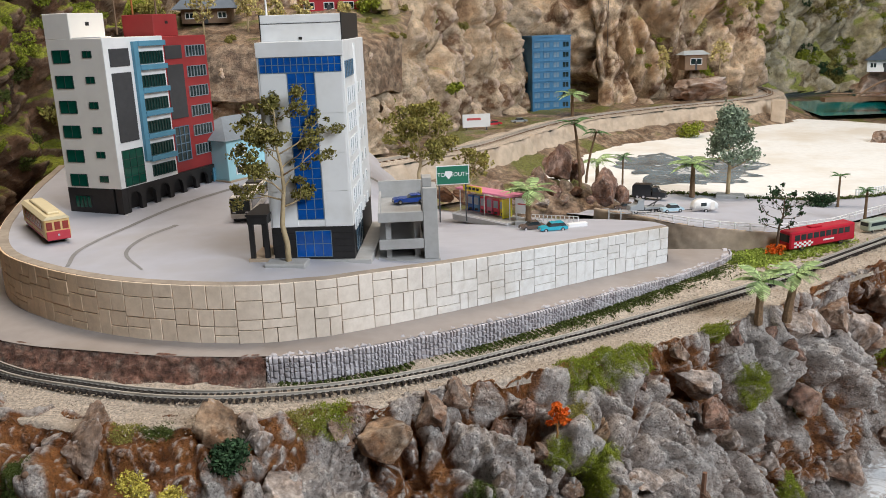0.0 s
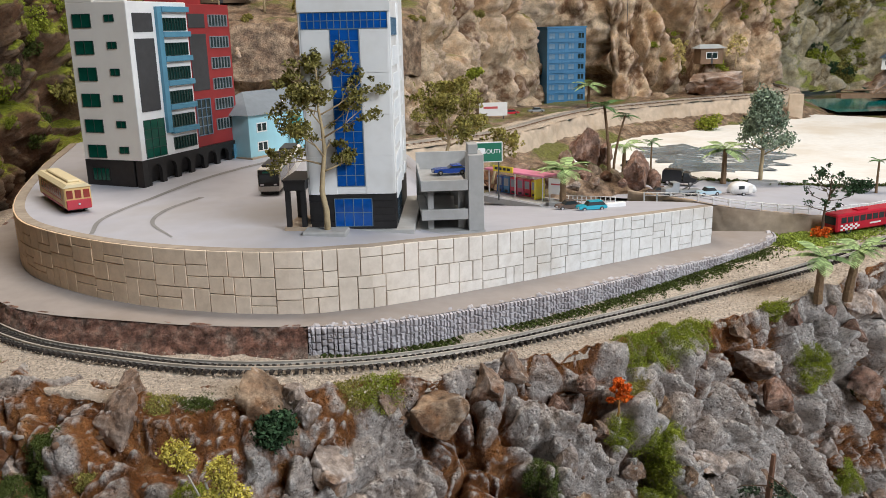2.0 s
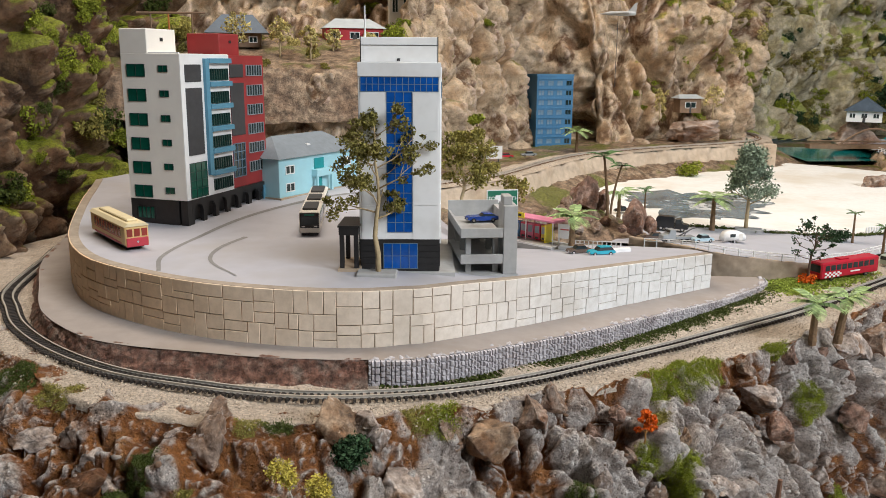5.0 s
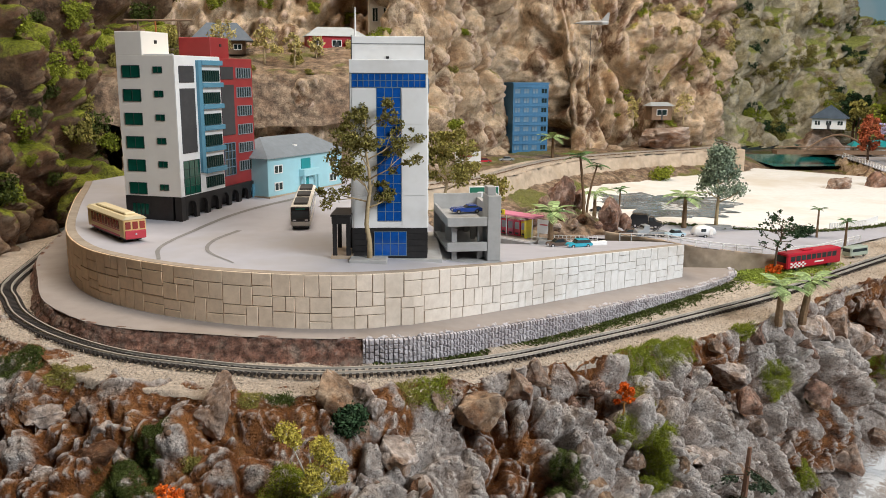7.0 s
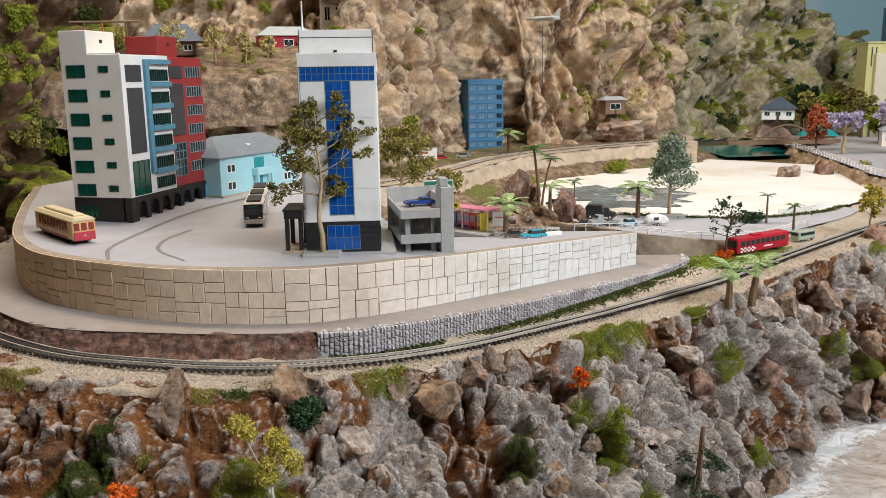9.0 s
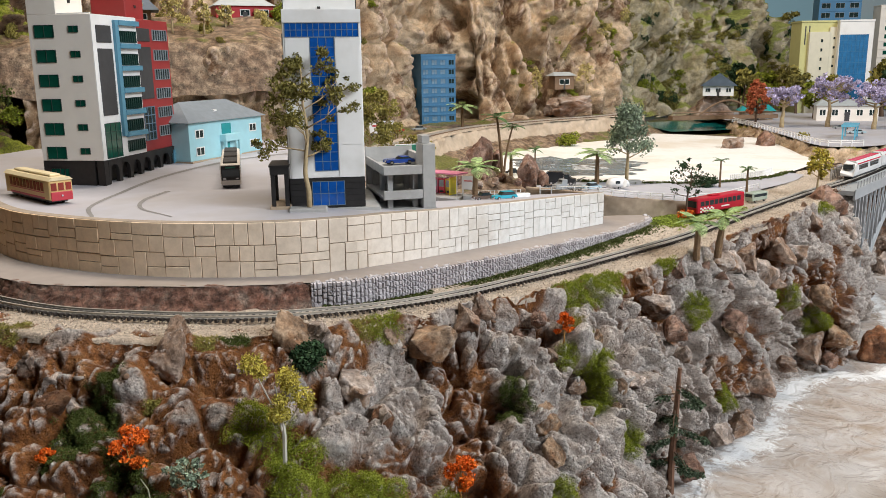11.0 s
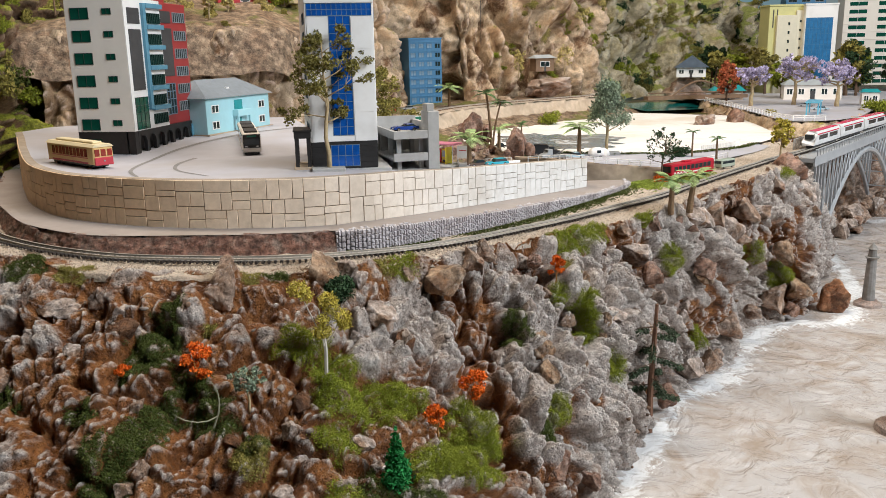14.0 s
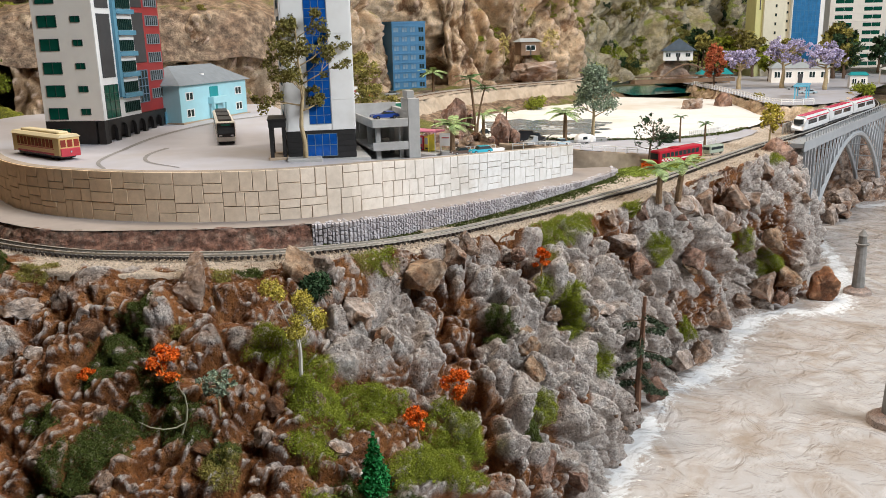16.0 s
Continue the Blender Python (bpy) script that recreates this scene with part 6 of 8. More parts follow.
# ---- the bridge ----
def steel_bridge():
    b = thing("railway_bridge", "grey steel arch railway bridge with latticed spandrels", "bridge", P(0, 0, 0))
    M_STEEL = paint("steel_grey", (0.40, 0.42, 0.44), 0.08, 0.45)
    a0 = np.array([66.5, 100.0])
    a1 = np.array([117.0, 141.0])
    L = float(np.linalg.norm(a1 - a0))
    ux, uy = (a1 - a0) / L
    ang = math.degrees(math.atan2(uy, ux))
    m = P(a0[0], a0[1], 23.0, ang)
    part("deck", boxes((-1, L + 1, -2.1, 2.6, -0.5, 0.15)), M_STEEL, b, m=m)
    n = 22
    arch = [(6 + (L - 10) * i / n, -17.5 + 15.6 * math.sin(math.pi * (0.04 + 0.92 * i / n)) ** 0.8) for i in range(n + 1)]
    for y in (-2.0, 2.4):
        part("arch_rib", tube(bmesh.new(), [(x, y, z) for x, z in arch], [0.45] * (n + 1), 6), M_STEEL, b, m=m)
        part("girder", boxes((-1, L + 1, y - 0.12, y + 0.12, -1.1, 0.2)), M_STEEL, b, m=m)
        for i, (x, z) in enumerate(arch):
            if z < -1.4:
                part("spandrel_post", boxes((x - 0.16, x + 0.16, y - 0.16, y + 0.16, z, -1.0)), M_STEEL, b, m=m)
            if i < n and min(z, arch[i + 1][1]) < -3.0:
                part("brace", tube(bmesh.new(), [(x, y, z), (arch[i + 1][0], y, -1.1)], [0.1, 0.1], 4), M_STEEL, b, m=m)
        for x in np.arange(0, 6, 1.8):
            part("spandrel_post", boxes((x - 0.16, x + 0.16, y - 0.16, y + 0.16, -17, -1.0)), M_STEEL, b, m=m)
    part("parapet", boxes((-1, L + 1, -2.2, -2.05, 0.15, 0.45)), M_STEEL, b, m=m)
    for i in range(40):
        part("railing_post", boxes((i * L / 39 - 0.07, i * L / 39 + 0.07, -2.18, -2.06, 0.45, 1.5)), M_STEEL, b, m=m)
    part("railing_top", boxes((-1, L + 1, -2.2, -2.05, 1.42, 1.56)), M_STEEL, b, m=m)
    for i in range(1, n, 2):
        x, z = arch[i]
        part("cross_tie", boxes((x - 0.1, x + 0.1, -2, 2.4, z - 0.1, z + 0.1)), M_STEEL, b, m=m)


steel_bridge()

fb = thing("arched_footbridge", "brown wooden footbridge with a thin arch over the stream", "bridge", P(92, 205, 26.4, -3))
part("deck", boxes((-1, 29, -1.5, 1.5, -0.6, 0.4)), M_WOOD, fb)
part("arch", tube(bmesh.new(), [(6 + 17 * i / 12, -1.4, 0.2 + 4.2 * math.sin(math.pi * i / 12)) for i in range(13)], [0.25] * 13, 6), M_WOOD, fb)
part("handrail", tube(bmesh.new(), [(-1, -1.4, 1.3), (29, -1.4, 1.3)], [0.15, 0.15], 5), M_WOOD, fb)
raw("water_stream", [(88, 198, 23.3), (125, 200, 23.3), (128, 235, 23.3), (92, 232, 23.3)], [(0, 1, 2, 3)], gloss("stream_teal", (0.01, 0.22, 0.22), 0.1, 0.3), label="teal green stream under the footbridge", category="stream", kind="structure")
sh = thing("sun_shelter", "bright blue bus shelter on the town square", "shelter", P(103, 146, 25.2, 50))
part("roof", boxes((0, 9, 0, 3, 2.6, 2.9)), carpaint("shelter_blue", (0.15, 0.50, 0.68)), sh)
for x in (0.3, 8.4):
    for y in (0.2, 2.5):
        part("post", boxes((x, x + 0.3, y, y + 0.3, 0, 2.6)), carpaint("shelter_blue", (0.15, 0.50, 0.68)), sh)
wt = thing("white_tent", "white tent roof behind the purple trees", "tent", P(146, 172, 27, -20))
part("roof", hip_roof(bmesh.new(), 0, 14, 0, 8, 2, 1.6, 3), M_WHITE, wt)
for u in (0.2, 13.5):
    for v in (0.2, 7.4):
        part("pole", boxes((u, u + 0.3, v, v + 0.3, -2, 2)), M_WHITE, wt)


def lighthouse(m, k, label):
    b = thing("stone_beacon", label, "beacon", m)
    mt = M_BEACON
    part("base", tube(bmesh.new(), [(0, 0, -1), (0, 0, 0.4), (0, 0, 0.9)], [2.1 * k, 1.9 * k, 1.2 * k], 12), M_ROCK_RED, b, "dark brown rock base")
    part("shaft", tube(bmesh.new(), [(0, 0, 0.6), (0, 0, 7.0 * k)], [0.88 * k, 0.66 * k], 12), mt, b)
    part("gallery", tube(bmesh.new(), [(0, 0, 7.0 * k), (0, 0, 7.3 * k), (0, 0, 7.35 * k)], [0.75 * k, 1.0 * k, 0.9 * k], 12), mt, b)
    part("lantern", tube(bmesh.new(), [(0, 0, 7.3 * k), (0, 0, 8.5 * k)], [0.6 * k, 0.55 * k], 10), mt, b)
    part("cap", tube(bmesh.new(), [(0, 0, 8.5 * k), (0, 0, 8.7 * k), (0, 0, 9.4 * k)], [0.75 * k, 0.55 * k, 0.05], 10), mt, b)


M_BEACON = paint("beacon_stone", (0.26, 0.25, 0.24), 0.25, 0.8, 0.8, stain=(0.16, 0.15, 0.13), stain_cm=2, bmp=0.6)
lighthouse(P(68.6, 85.4, 3.1), 1.0, "slim grey stone beacon standing in the sea")
lighthouse(P(43.2, 49.5, 3.2), 1.15, "thick grey stone beacon near the sea front")

# ---- plants ----
NR = np.random.RandomState(3)


def leaves(name, blobs, count, size, material, parent=None, m=None, label="", **tags):
    """Many small leaf blades in uneven blobs (x, y, z, radius)."""
    blobs = np.array(blobs, float)
    w = blobs[:, 3] ** 2
    k = NR.choice(len(blobs), count, p=w / w.sum())
    d = NR.normal(size=(count, 3))
    d /= np.linalg.norm(d, axis=1)[:, None]
    r = NR.uniform(0.25, 1.0, count) ** 0.5 * NR.uniform(0.7, 1.1, count)
    c = blobs[k, :3] + d * (blobs[k, 3] * r)[:, None] * np.array([1, 1, 0.8])
    a = NR.normal(size=(count, 3))
    a /= np.linalg.norm(a, axis=1)[:, None]
    b = np.cross(a, NR.normal(size=(count, 3)))
    b /= np.linalg.norm(b, axis=1)[:, None] + 1e-9
    s = size * NR.uniform(0.6, 1.4, count)[:, None]
    n = np.cross(a, b)
    v = np.stack([c - a * s, c + b * s * 0.6 + n * s * 0.2, c + a * s, c - b * s * 0.6 + n * s * 0.2], 1).reshape(-1, 3)
    f = np.arange(count * 4).reshape(-1, 4)
    ob = raw(name, v, f, material, False, parent=parent, **({"label": label} if label else {}), **tags)
    if m is not None:
        ob.matrix_basis = m
    return ob


def branches(bm, p, d, length, r, depth, tips, rnd, spread=0.6):
    q = p + d * length
    mid = p + d * length * 0.5 + Vector((rnd.uniform(-1, 1), rnd.uniform(-1, 1), 0)) * length * 0.08
    tube(bm, [p, mid, q], [r, r * 0.8, r * 0.6], 5)
    tips.append(q)
    if depth > 0:
        for _ in range(3 if depth > 1 else 2):
            nd = (d + Vector((rnd.uniform(-1, 1), rnd.uniform(-1, 1), rnd.uniform(-0.3, 0.7))) * spread).normalized()
            branches(bm, p + d * length * rnd.uniform(0.6, 1.0), nd, length * rnd.uniform(0.55, 0.75), r * 0.55, depth - 1, tips, rnd, spread)


def tree(name, label, category, m, height, crown, leaf, count, size, bark, seed, trunk=0.35, lean=(0, 0), spread=0.8, r0=None, depth=3, blob=0.1, group="", cone=False):
    """A tree with a leader and side limbs all the way up; crown: half its width as a share of its height."""
    rnd = random.Random(seed)
    t = thing(name, label, category, m, group)
    bm, tips = bmesh.new(), []
    r = r0 or height * 0.02
    n = 8
    lead = [Vector((lean[0] * height * (i / n) + rnd.uniform(-1, 1) * height * 0.018 * (i > 1), lean[1] * height * i / n + rnd.uniform(-1, 1) * height * 0.018 * (i > 1), height * 0.86 * i / n)) for i in range(n + 1)]
    lead[0].z = -0.4
    tube(bm, lead, [r * (1.25 - 1.0 * i / n) for i in range(n + 1)], 7)
    limbs = 15 if depth > 2 else 7
    for k in range(limbs):
        f = trunk + (0.97 - trunk) * (k + rnd.uniform(0.1, 0.9)) / limbs
        x = f * n
        i = min(int(x), n - 1)
        p = lead[i].lerp(lead[i + 1], x - i)
        a = k * 2.4 + rnd.uniform(-0.6, 0.6)
        g = (f - trunk) / (1 - trunk)
        reach = height * crown * (0.55 + 0.9 * math.sin(math.pi * min(1, 0.18 + 0.8 * g)) ** 1.2) * rnd.uniform(0.6, 1.1) * 0.62
        if cone:
            reach = height * crown * (1.08 - g) * rnd.uniform(0.75, 1.1)
        nd = Vector((math.cos(a), math.sin(a), rnd.uniform(0.15, 0.75))).normalized()
        branches(bm, p, nd, reach * 0.6, r * 0.42 * (1.1 - 0.6 * g), depth - 1, tips, rnd, spread)
    tips.append(lead[-1])
    part("trunk", bm, bark, t, smooth=True)
    blobs = [(v.x, v.y, v.z + rnd.uniform(-0.02, 0.04) * height, height * blob * 0.62 * rnd.uniform(0.4, 1.3)) for v in tips]
    leaves("crown", blobs, count, size, leaf, t)
    return t


tree("street_tree", "slender olive green tree with a pale trunk before the white tower", "tree", P(-10.2, 65.4, 29.7), 13.6, 0.38, M_OLIVE, 7600, 0.14, M_BARK, 12, 0.36, (0.0, 0), 0.9, 0.2, 3, 0.062)
tree("broad_tree", "broad yellow green tree behind the car park", "tree", P(-1.2, 101, 27.6), 10.8, 0.5, M_OLIVE2, 5200, 0.2, M_BARK, 4, 0.3, (0, 0), 0.9, 0.22, 3, 0.12)
tree("small_tree", "straggly yellow green tree beside the embankment", "tree", P(4.0, 104, 26.2), 6.5, 0.5, M_OLIVE2, 1400, 0.18, M_BARK, 9, 0.3, (0.3, 0), 0.9, 0.14, 3, 0.1)
tree("pond_tree", "dense grey green tree beside the pond", "tree", P(39.2, 113, 23.8), 13.0, 0.25, M_GREYGREEN, 7000, 0.2, M_BARK, 23, 0.28, (0, 0), 0.6, 0.24, 3, 0.16, cone=True)
tree("bare_tree", "sparse dark twiggy tree near the red bus", "tree", P(36.3, 88.2, 22.6), 7.4, 0.42, M_DKGREEN, 500, 0.17, M_BARKD, 31, 0.35, (0.1, 0), 0.9, 0.14, 3, 0.06)
tree("yellow_tree", "small yellow green tree on the rocky cape", "tree", P(59.4, 95.5, 23.6), 6.5, 0.3, M_YELLOW, 1100, 0.22, M_BARK, 41, 0.3, (0, 0), 0.8, 0.14, 3, 0.11)
for i, (x, y, h) in enumerate(((108, 180, 9.5), (119, 178, 11.5), (124, 168, 10))):
    tree("jacaranda", "purple flowering jacaranda on the town square", "tree", P(x, y, 25.2), h, 0.62, M_PURPLE, 2600, 0.3, M_BARK, 51 + i, 0.55, (0, 0), 1.0, 0.5, 3, 0.11, "jacarandas on the square")
tree("maple", "bright red maple beside the pavilion", "tree", P(107, 190, 25), 12, 0.26, M_REDLEAF, 1600, 0.36, M_BARKD, 61, 0.25, (0, 0), 0.7, 0.25, 3, 0.13)
for i, (x, y, z, h) in enumerate(((51, 197, 33.5, 7), (64, 198, 34, 7.5), (-34, 133, 46.5, 7), (-23, 134, 46.5, 5), (-28, 136, 47, 6), (-20, 140, 47, 4.5))):
    tree("blossom_tree", "small pale yellow blossom tree on a rock ledge", "tree", P(x, y, z), h, 0.38, M_CREAMLEAF, 420, 0.26, M_BARK, 71 + i, 0.3, (0, 0), 0.9, 0.14, 3, 0.1, "pale yellow blossom trees")


def nearest(x, y, z):
    i = int(np.argmin(((cl - np.array((x, y, z))) ** 2).sum(1)))
    return cl[i], nrm[i]


# plants of the front cliff
b_ = thing("yellow_birch", "slender birch with mustard yellow leaves on the cliff", "tree", P(-13.2, 42.2, 17.6))
M_BIRCH = paint("bark_white", (0.6, 0.56, 0.5), 0.15, 0.7)
part("trunk", tube(bmesh.new(), [(0, 0, -1), (0.1, 0, 2), (0, 0.1, 3.6), (-0.3, 0.1, 5.2)], [0.16, 0.14, 0.11, 0.06], 6), M_BIRCH, b_)
for q in ((-1.6, 0.2, 6.6), (1.3, -0.2, 4.6), (0.4, 0.3, 5.6), (-0.1, -0.4, 3.6)):
    part("branch", tube(bmesh.new(), [(0, 0.05, 2.6), (q[0] * 0.5, q[1], q[2] * 0.7), q], [0.07, 0.05, 0.03], 5), M_BIRCH, b_)
leaves("crown", [(-1.6, 0.2, 6.7, 0.85), (-1.1, 0.1, 6.2, 0.6), (1.3, -0.2, 4.5, 0.8), (1.5, -0.2, 3.9, 0.6), (0.4, 0.3, 5.7, 0.85), (0.6, 0.2, 5.1, 0.7), (-0.1, -0.4, 3.6, 0.8), (0.0, -0.3, 4.4, 0.6)], 4200, 0.085, M_YELLOW, b_)
for i, (x, y, z, h) in enumerate(((9.3, 55.6, 19.5, 2.9), (-22.1, 42.9, 17.3, 3.6), (-4.7, 39.6, 13.6, 2.6), (-2.0, 43.0, 13.3, 3.8), (-27.0, 44.8, 17.5, 1.8))):
    p, n_ = nearest(x, y, z)
    tree("orange_shrub", "small bright orange autumn shrub on the cliff", "shrub", P(p[0], p[1], p[2] - 0.2), h, 0.44, M_ORANGE, 1300, 0.115, paint("bark_orange", (0.45, 0.22, 0.06), 0.2, 0.7), 81 + i, 0.35, (0, -0.15), 0.9, 0.07, 2, 0.18, "orange shrubs")
p, n_ = nearest(-11.2, 49.2, 21.8)
b_ = thing("round_bush", "dense dark green round bush among the rocks", "bush", P(-11.4, 48.6, 21.6))
leaves("foliage", [(0, 0, 0.6, 1.35), (0.4, 0.2, 1.1, 0.9), (-0.5, 0.1, 0.2, 0.9)], 2200, 0.14, M_DKGREEN, b_)
part("stem", tube(bmesh.new(), [(0, 0, -1.6), (0, 0, 0.4)], [0.12, 0.1], 5), M_BARKD, b_)
b_ = thing("cone_tree", "small bright green cone shaped tree on the slope", "tree", P(-9.3, 35.4, 12.0))
leaves("foliage", [(0, 0, 0.5 + 0.45 * k, 1.15 - 0.12 * k) for k in range(9)], 2400, 0.13, M_BRIGHT, b_)
part("trunk", tube(bmesh.new(), [(0, 0, -1.0), (0, 0, 3)], [0.14, 0.06], 5), M_BARKD, b_)
b_ = thing("dead_pine", "broken brown pine trunk with dark drooping branches", "tree", P(19.2, 55.2, 4.2))
part("trunk", tube(bmesh.new(), [(0, 0, -1), (0, 0.1, 4), (0.2, 0.1, 8), (0.35, 0.1, 12.2)], [0.35, 0.3, 0.26, 0.16], 7), paint("bark_red_brown", (0.20, 0.10, 0.06), 0.3, 0.8, 0.4, bmp=0.6), b_)
for k in range(11):
    a = k * 2.4
    z = 3.2 + k * 0.75
    q = (math.cos(a) * 2.6, math.sin(a) * 2.2 - 0.3, z - 0.7)
    br = part("branch", tube(bmesh.new(), [(0.1, 0.05, z), (q[0] * 0.6, q[1] * 0.6, z - 0.1), q], [0.08, 0.05, 0.02], 4), M_BARKD, b_)
    leaves("needles", [(q[0] * t, q[1] * t, z - 0.3 - 0.6 * t * t, 0.45) for t in (0.3, 0.5, 0.7, 0.85, 1.0)], 380, 0.12, M_PINE, br)
b_ = thing("dry_branch", "bare pale curved twig among the moss", "twig", P(-21.3, 39.2, 15.9))
part("stem", tube(bmesh.new(), [(0, 0, -0.5), (0.35, -0.2, 0.5), (0.6, -0.4, 1.2), (0.72, -0.4, 2.0), (0.65, -0.4, 2.8), (0.3, -0.4, 3.5)], [0.07, 0.065, 0.06, 0.05, 0.04, 0.02], 6), paint("twig_grey", (0.42, 0.40, 0.28), 0.2, 0.7), b_)
part("side_shoot", tube(bmesh.new(), [(0.55, -0.38, 1.0), (-0.1, -0.45, 0.75), (-0.8, -0.5, 0.75), (-1.6, -0.5, 1.0), (-2.3, -0.5, 1.5)], [0.05, 0.045, 0.04, 0.03, 0.015], 6), paint("twig_grey", (0.42, 0.40, 0.28), 0.2, 0.7), b_)
tree("grey_shrub", "thin grey green shrub on the mossy slope", "shrub", P(-18.7, 40.2, 16.5), 3.4, 0.42, M_GREYGREEN, 700, 0.13, M_BARK, 95, 0.4, (0, -0.1), 0.9, 0.09, 3, 0.09)

# moss cushions hugging the cliff
RM = random.Random(23)
MOSSES = {"m": (M_MOSS, "fluffy bright green moss cushion on the cliff"), "d": (M_MOSSD, "dark green moss carpet on the rocky slope"), "o": (M_OLIVE2, "dry yellow green moss on the rocks")}


def mosses(rows):
    """Rows of (x, y, z, radius, kind)."""
    for x, y, z, r, kd in rows:
        c0, _ = nearest(x, y, z)
        r *= 1.3
        d = cl - c0
        near = np.where((d ** 2).sum(1) < (1.25 * r) ** 2)[0]
        keep = np.sqrt((d[near] ** 2).sum(1)) < r * (0.85 + 0.75 * fbm(cl[near] / 1.2, 3, 61))
        near = near[keep]
        if len(near) < 12:
            continue
        pick = NR.choice(near, min(len(near), int(60 * r * r) + 20), replace=False)
        b = 0.42 if kd == "m" else 0.3
        blobs = [(*(cl[i] - c0), b * NR.uniform(0.6, 1.5)) for i in pick]
        mt, lab = MOSSES[kd]
        leaves("moss_cushion", blobs, int(3000 * r * r) + 600, 0.052, mt, None, P(*c0), lab, category="moss", group="moss cushions")


mosses([(-24.4, 47.2, 19.8, 1.9, "d"), (-25.9, 46.0, 18.7, 1.7, "d"), (-23.1, 48.7, 21.0, 1.0, "d"), (-24.1, 41.1, 17.2, 1.5, "d"), (-21.3, 39.7, 16.4, 1.6, "d"), (-25.9, 39.3, 15.9, 1.7, "d"), (-28.0, 37.9, 15.0, 1.8, "d"), (-27.9, 36.6, 13.6, 1.5, "d"), (-22.5, 42.9, 17.4, 1.3, "d"), (-18.3, 37.3, 15.1, 0.9, "d"), (-19.0, 36.6, 14.2, 1.2, "o"), (-29.5, 42.9, 16.2, 1.2, "d"), (-32.3, 55.8, 23.3, 1.4, "o"), (-36.5, 58.5, 23.4, 1.6, "d"), (-21.0, 47.5, 20.0, 0.9, "o")])
mosses([(-14.5, 44.3, 19.0, 1.7, "m"), (-12.5, 42.7, 17.7, 1.7, "m"), (-11.5, 40.5, 17.0, 1.8, "m"), (-9.3, 40.8, 15.9, 2.0, "m"), (-12.2, 38.3, 15.1, 1.4, "m"), (-7.2, 41.1, 15.4, 1.4, "m"), (-13.5, 33.9, 12.3, 1.1, "m"), (-2.0, 38.9, 12.6, 2.0, "m"), (-3.8, 38.4, 12.5, 1.7, "m"), (-7.3, 37.2, 12.4, 1.2, "m"), (-10.8, 35.3, 11.9, 1.3, "d"), (-2.8, 40.6, 13.0, 1.9, "m"), (-4.7, 37.8, 12.7, 1.2, "m"), (0.5, 40.5, 11.6, 1.6, "m")])
mosses([(13.5, 60.6, 22.3, 1.7, "m"), (11.7, 59.1, 22.3, 1.3, "m"), (16.2, 62.6, 22.3, 1.2, "m"), (9.2, 55.1, 18.3, 0.9, "m"), (11.5, 56.2, 17.4, 1.3, "m"), (11.2, 53.6, 16.3, 1.1, "m"), (11.8, 54.2, 14.6, 1.1, "m"), (12.5, 53.4, 12.5, 1.3, "m"), (13.8, 53.2, 11.2, 1.4, "m"), (3.9, 50.7, 17.2, 1.2, "d"), (3.6, 50.3, 14.8, 0.9, "d"), (5.6, 45.5, 11.5, 1.3, "m"), (5.3, 44.1, 10.1, 1.1, "d"), (26.4, 65.6, 18.4, 1.5, "m"), (46.5, 79.5, 12.4, 1.8, "m")])
mosses([(52.3, 82.8, 9.6, 1.9, "m"), (29.9, 65.6, 8.8, 1.3, "m"), (32.1, 66.9, 6.2, 0.9, "d"), (30.2, 68.6, 13.9, 0.9, "d"), (10.8, 56.7, 19.9, 1.0, "o"), (57, 90.5, 22.5, 1.4, "m"), (23.5, 67.3, 22.7, 1.2, "m"), (-5.5, 52.2, 23.2, 1.1, "m"), (-7.2, 51.6, 23.2, 0.9, "o"), (-16, 50.5, 23.2, 0.9, "d"), (-18, 50.4, 23.2, 0.8, "o"), (-44, 66, 20, 1.8, "d"), (-47, 64, 18, 1.6, "d"), (-41, 55, 16, 1.6, "d"), (-36, 47, 14, 1.6, "d")])
mosses([(RM.uniform(-40, -4), RM.uniform(26, 36), 10, RM.uniform(0.7, 1.4), "d") for _ in range(16)])


def frond_mesh(name, L, droop, wid, material):
    """One palm leaf: a bent spine with narrow leaflets on both sides."""
    v, f = [], []
    n = 16
    for i in range(n + 1):
        t = i / n
        x, z = L * t * (1 - 0.12 * t), L * (0.42 * t - droop * t * t)
        w = wid * math.sin(math.pi * (0.10 + 0.88 * t)) ** 0.7
        for s in (-1, 1):
            k = len(v)
            v += [(x, 0, z), (x + L * 0.06, 0, z), (x + L * 0.17, s * w, z - 0.25 * w), (x + L * 0.11, s * w * 0.9, z - 0.22 * w)]
            f.append((k, k + 1, k + 2, k + 3) if s < 0 else (k + 3, k + 2, k + 1, k))
        k = len(v)
        if i < n:
            t2 = (i + 1) / n
            x2, z2 = L * t2 * (1 - 0.12 * t2), L * (0.42 * t2 - droop * t2 * t2)
            v += [(x, -0.03, z + 0.02), (x, 0.03, z + 0.02), (x2, 0.02, z2 + 0.02), (x2, -0.02, z2 + 0.02)]
            f.append((k, k + 1, k + 2, k + 3))
    me = bpy.data.meshes.new(name)
    me.from_pydata([tuple(c * CM for c in q) for q in v], [], f)
    me.materials.append(material)
    return me


FR = {}


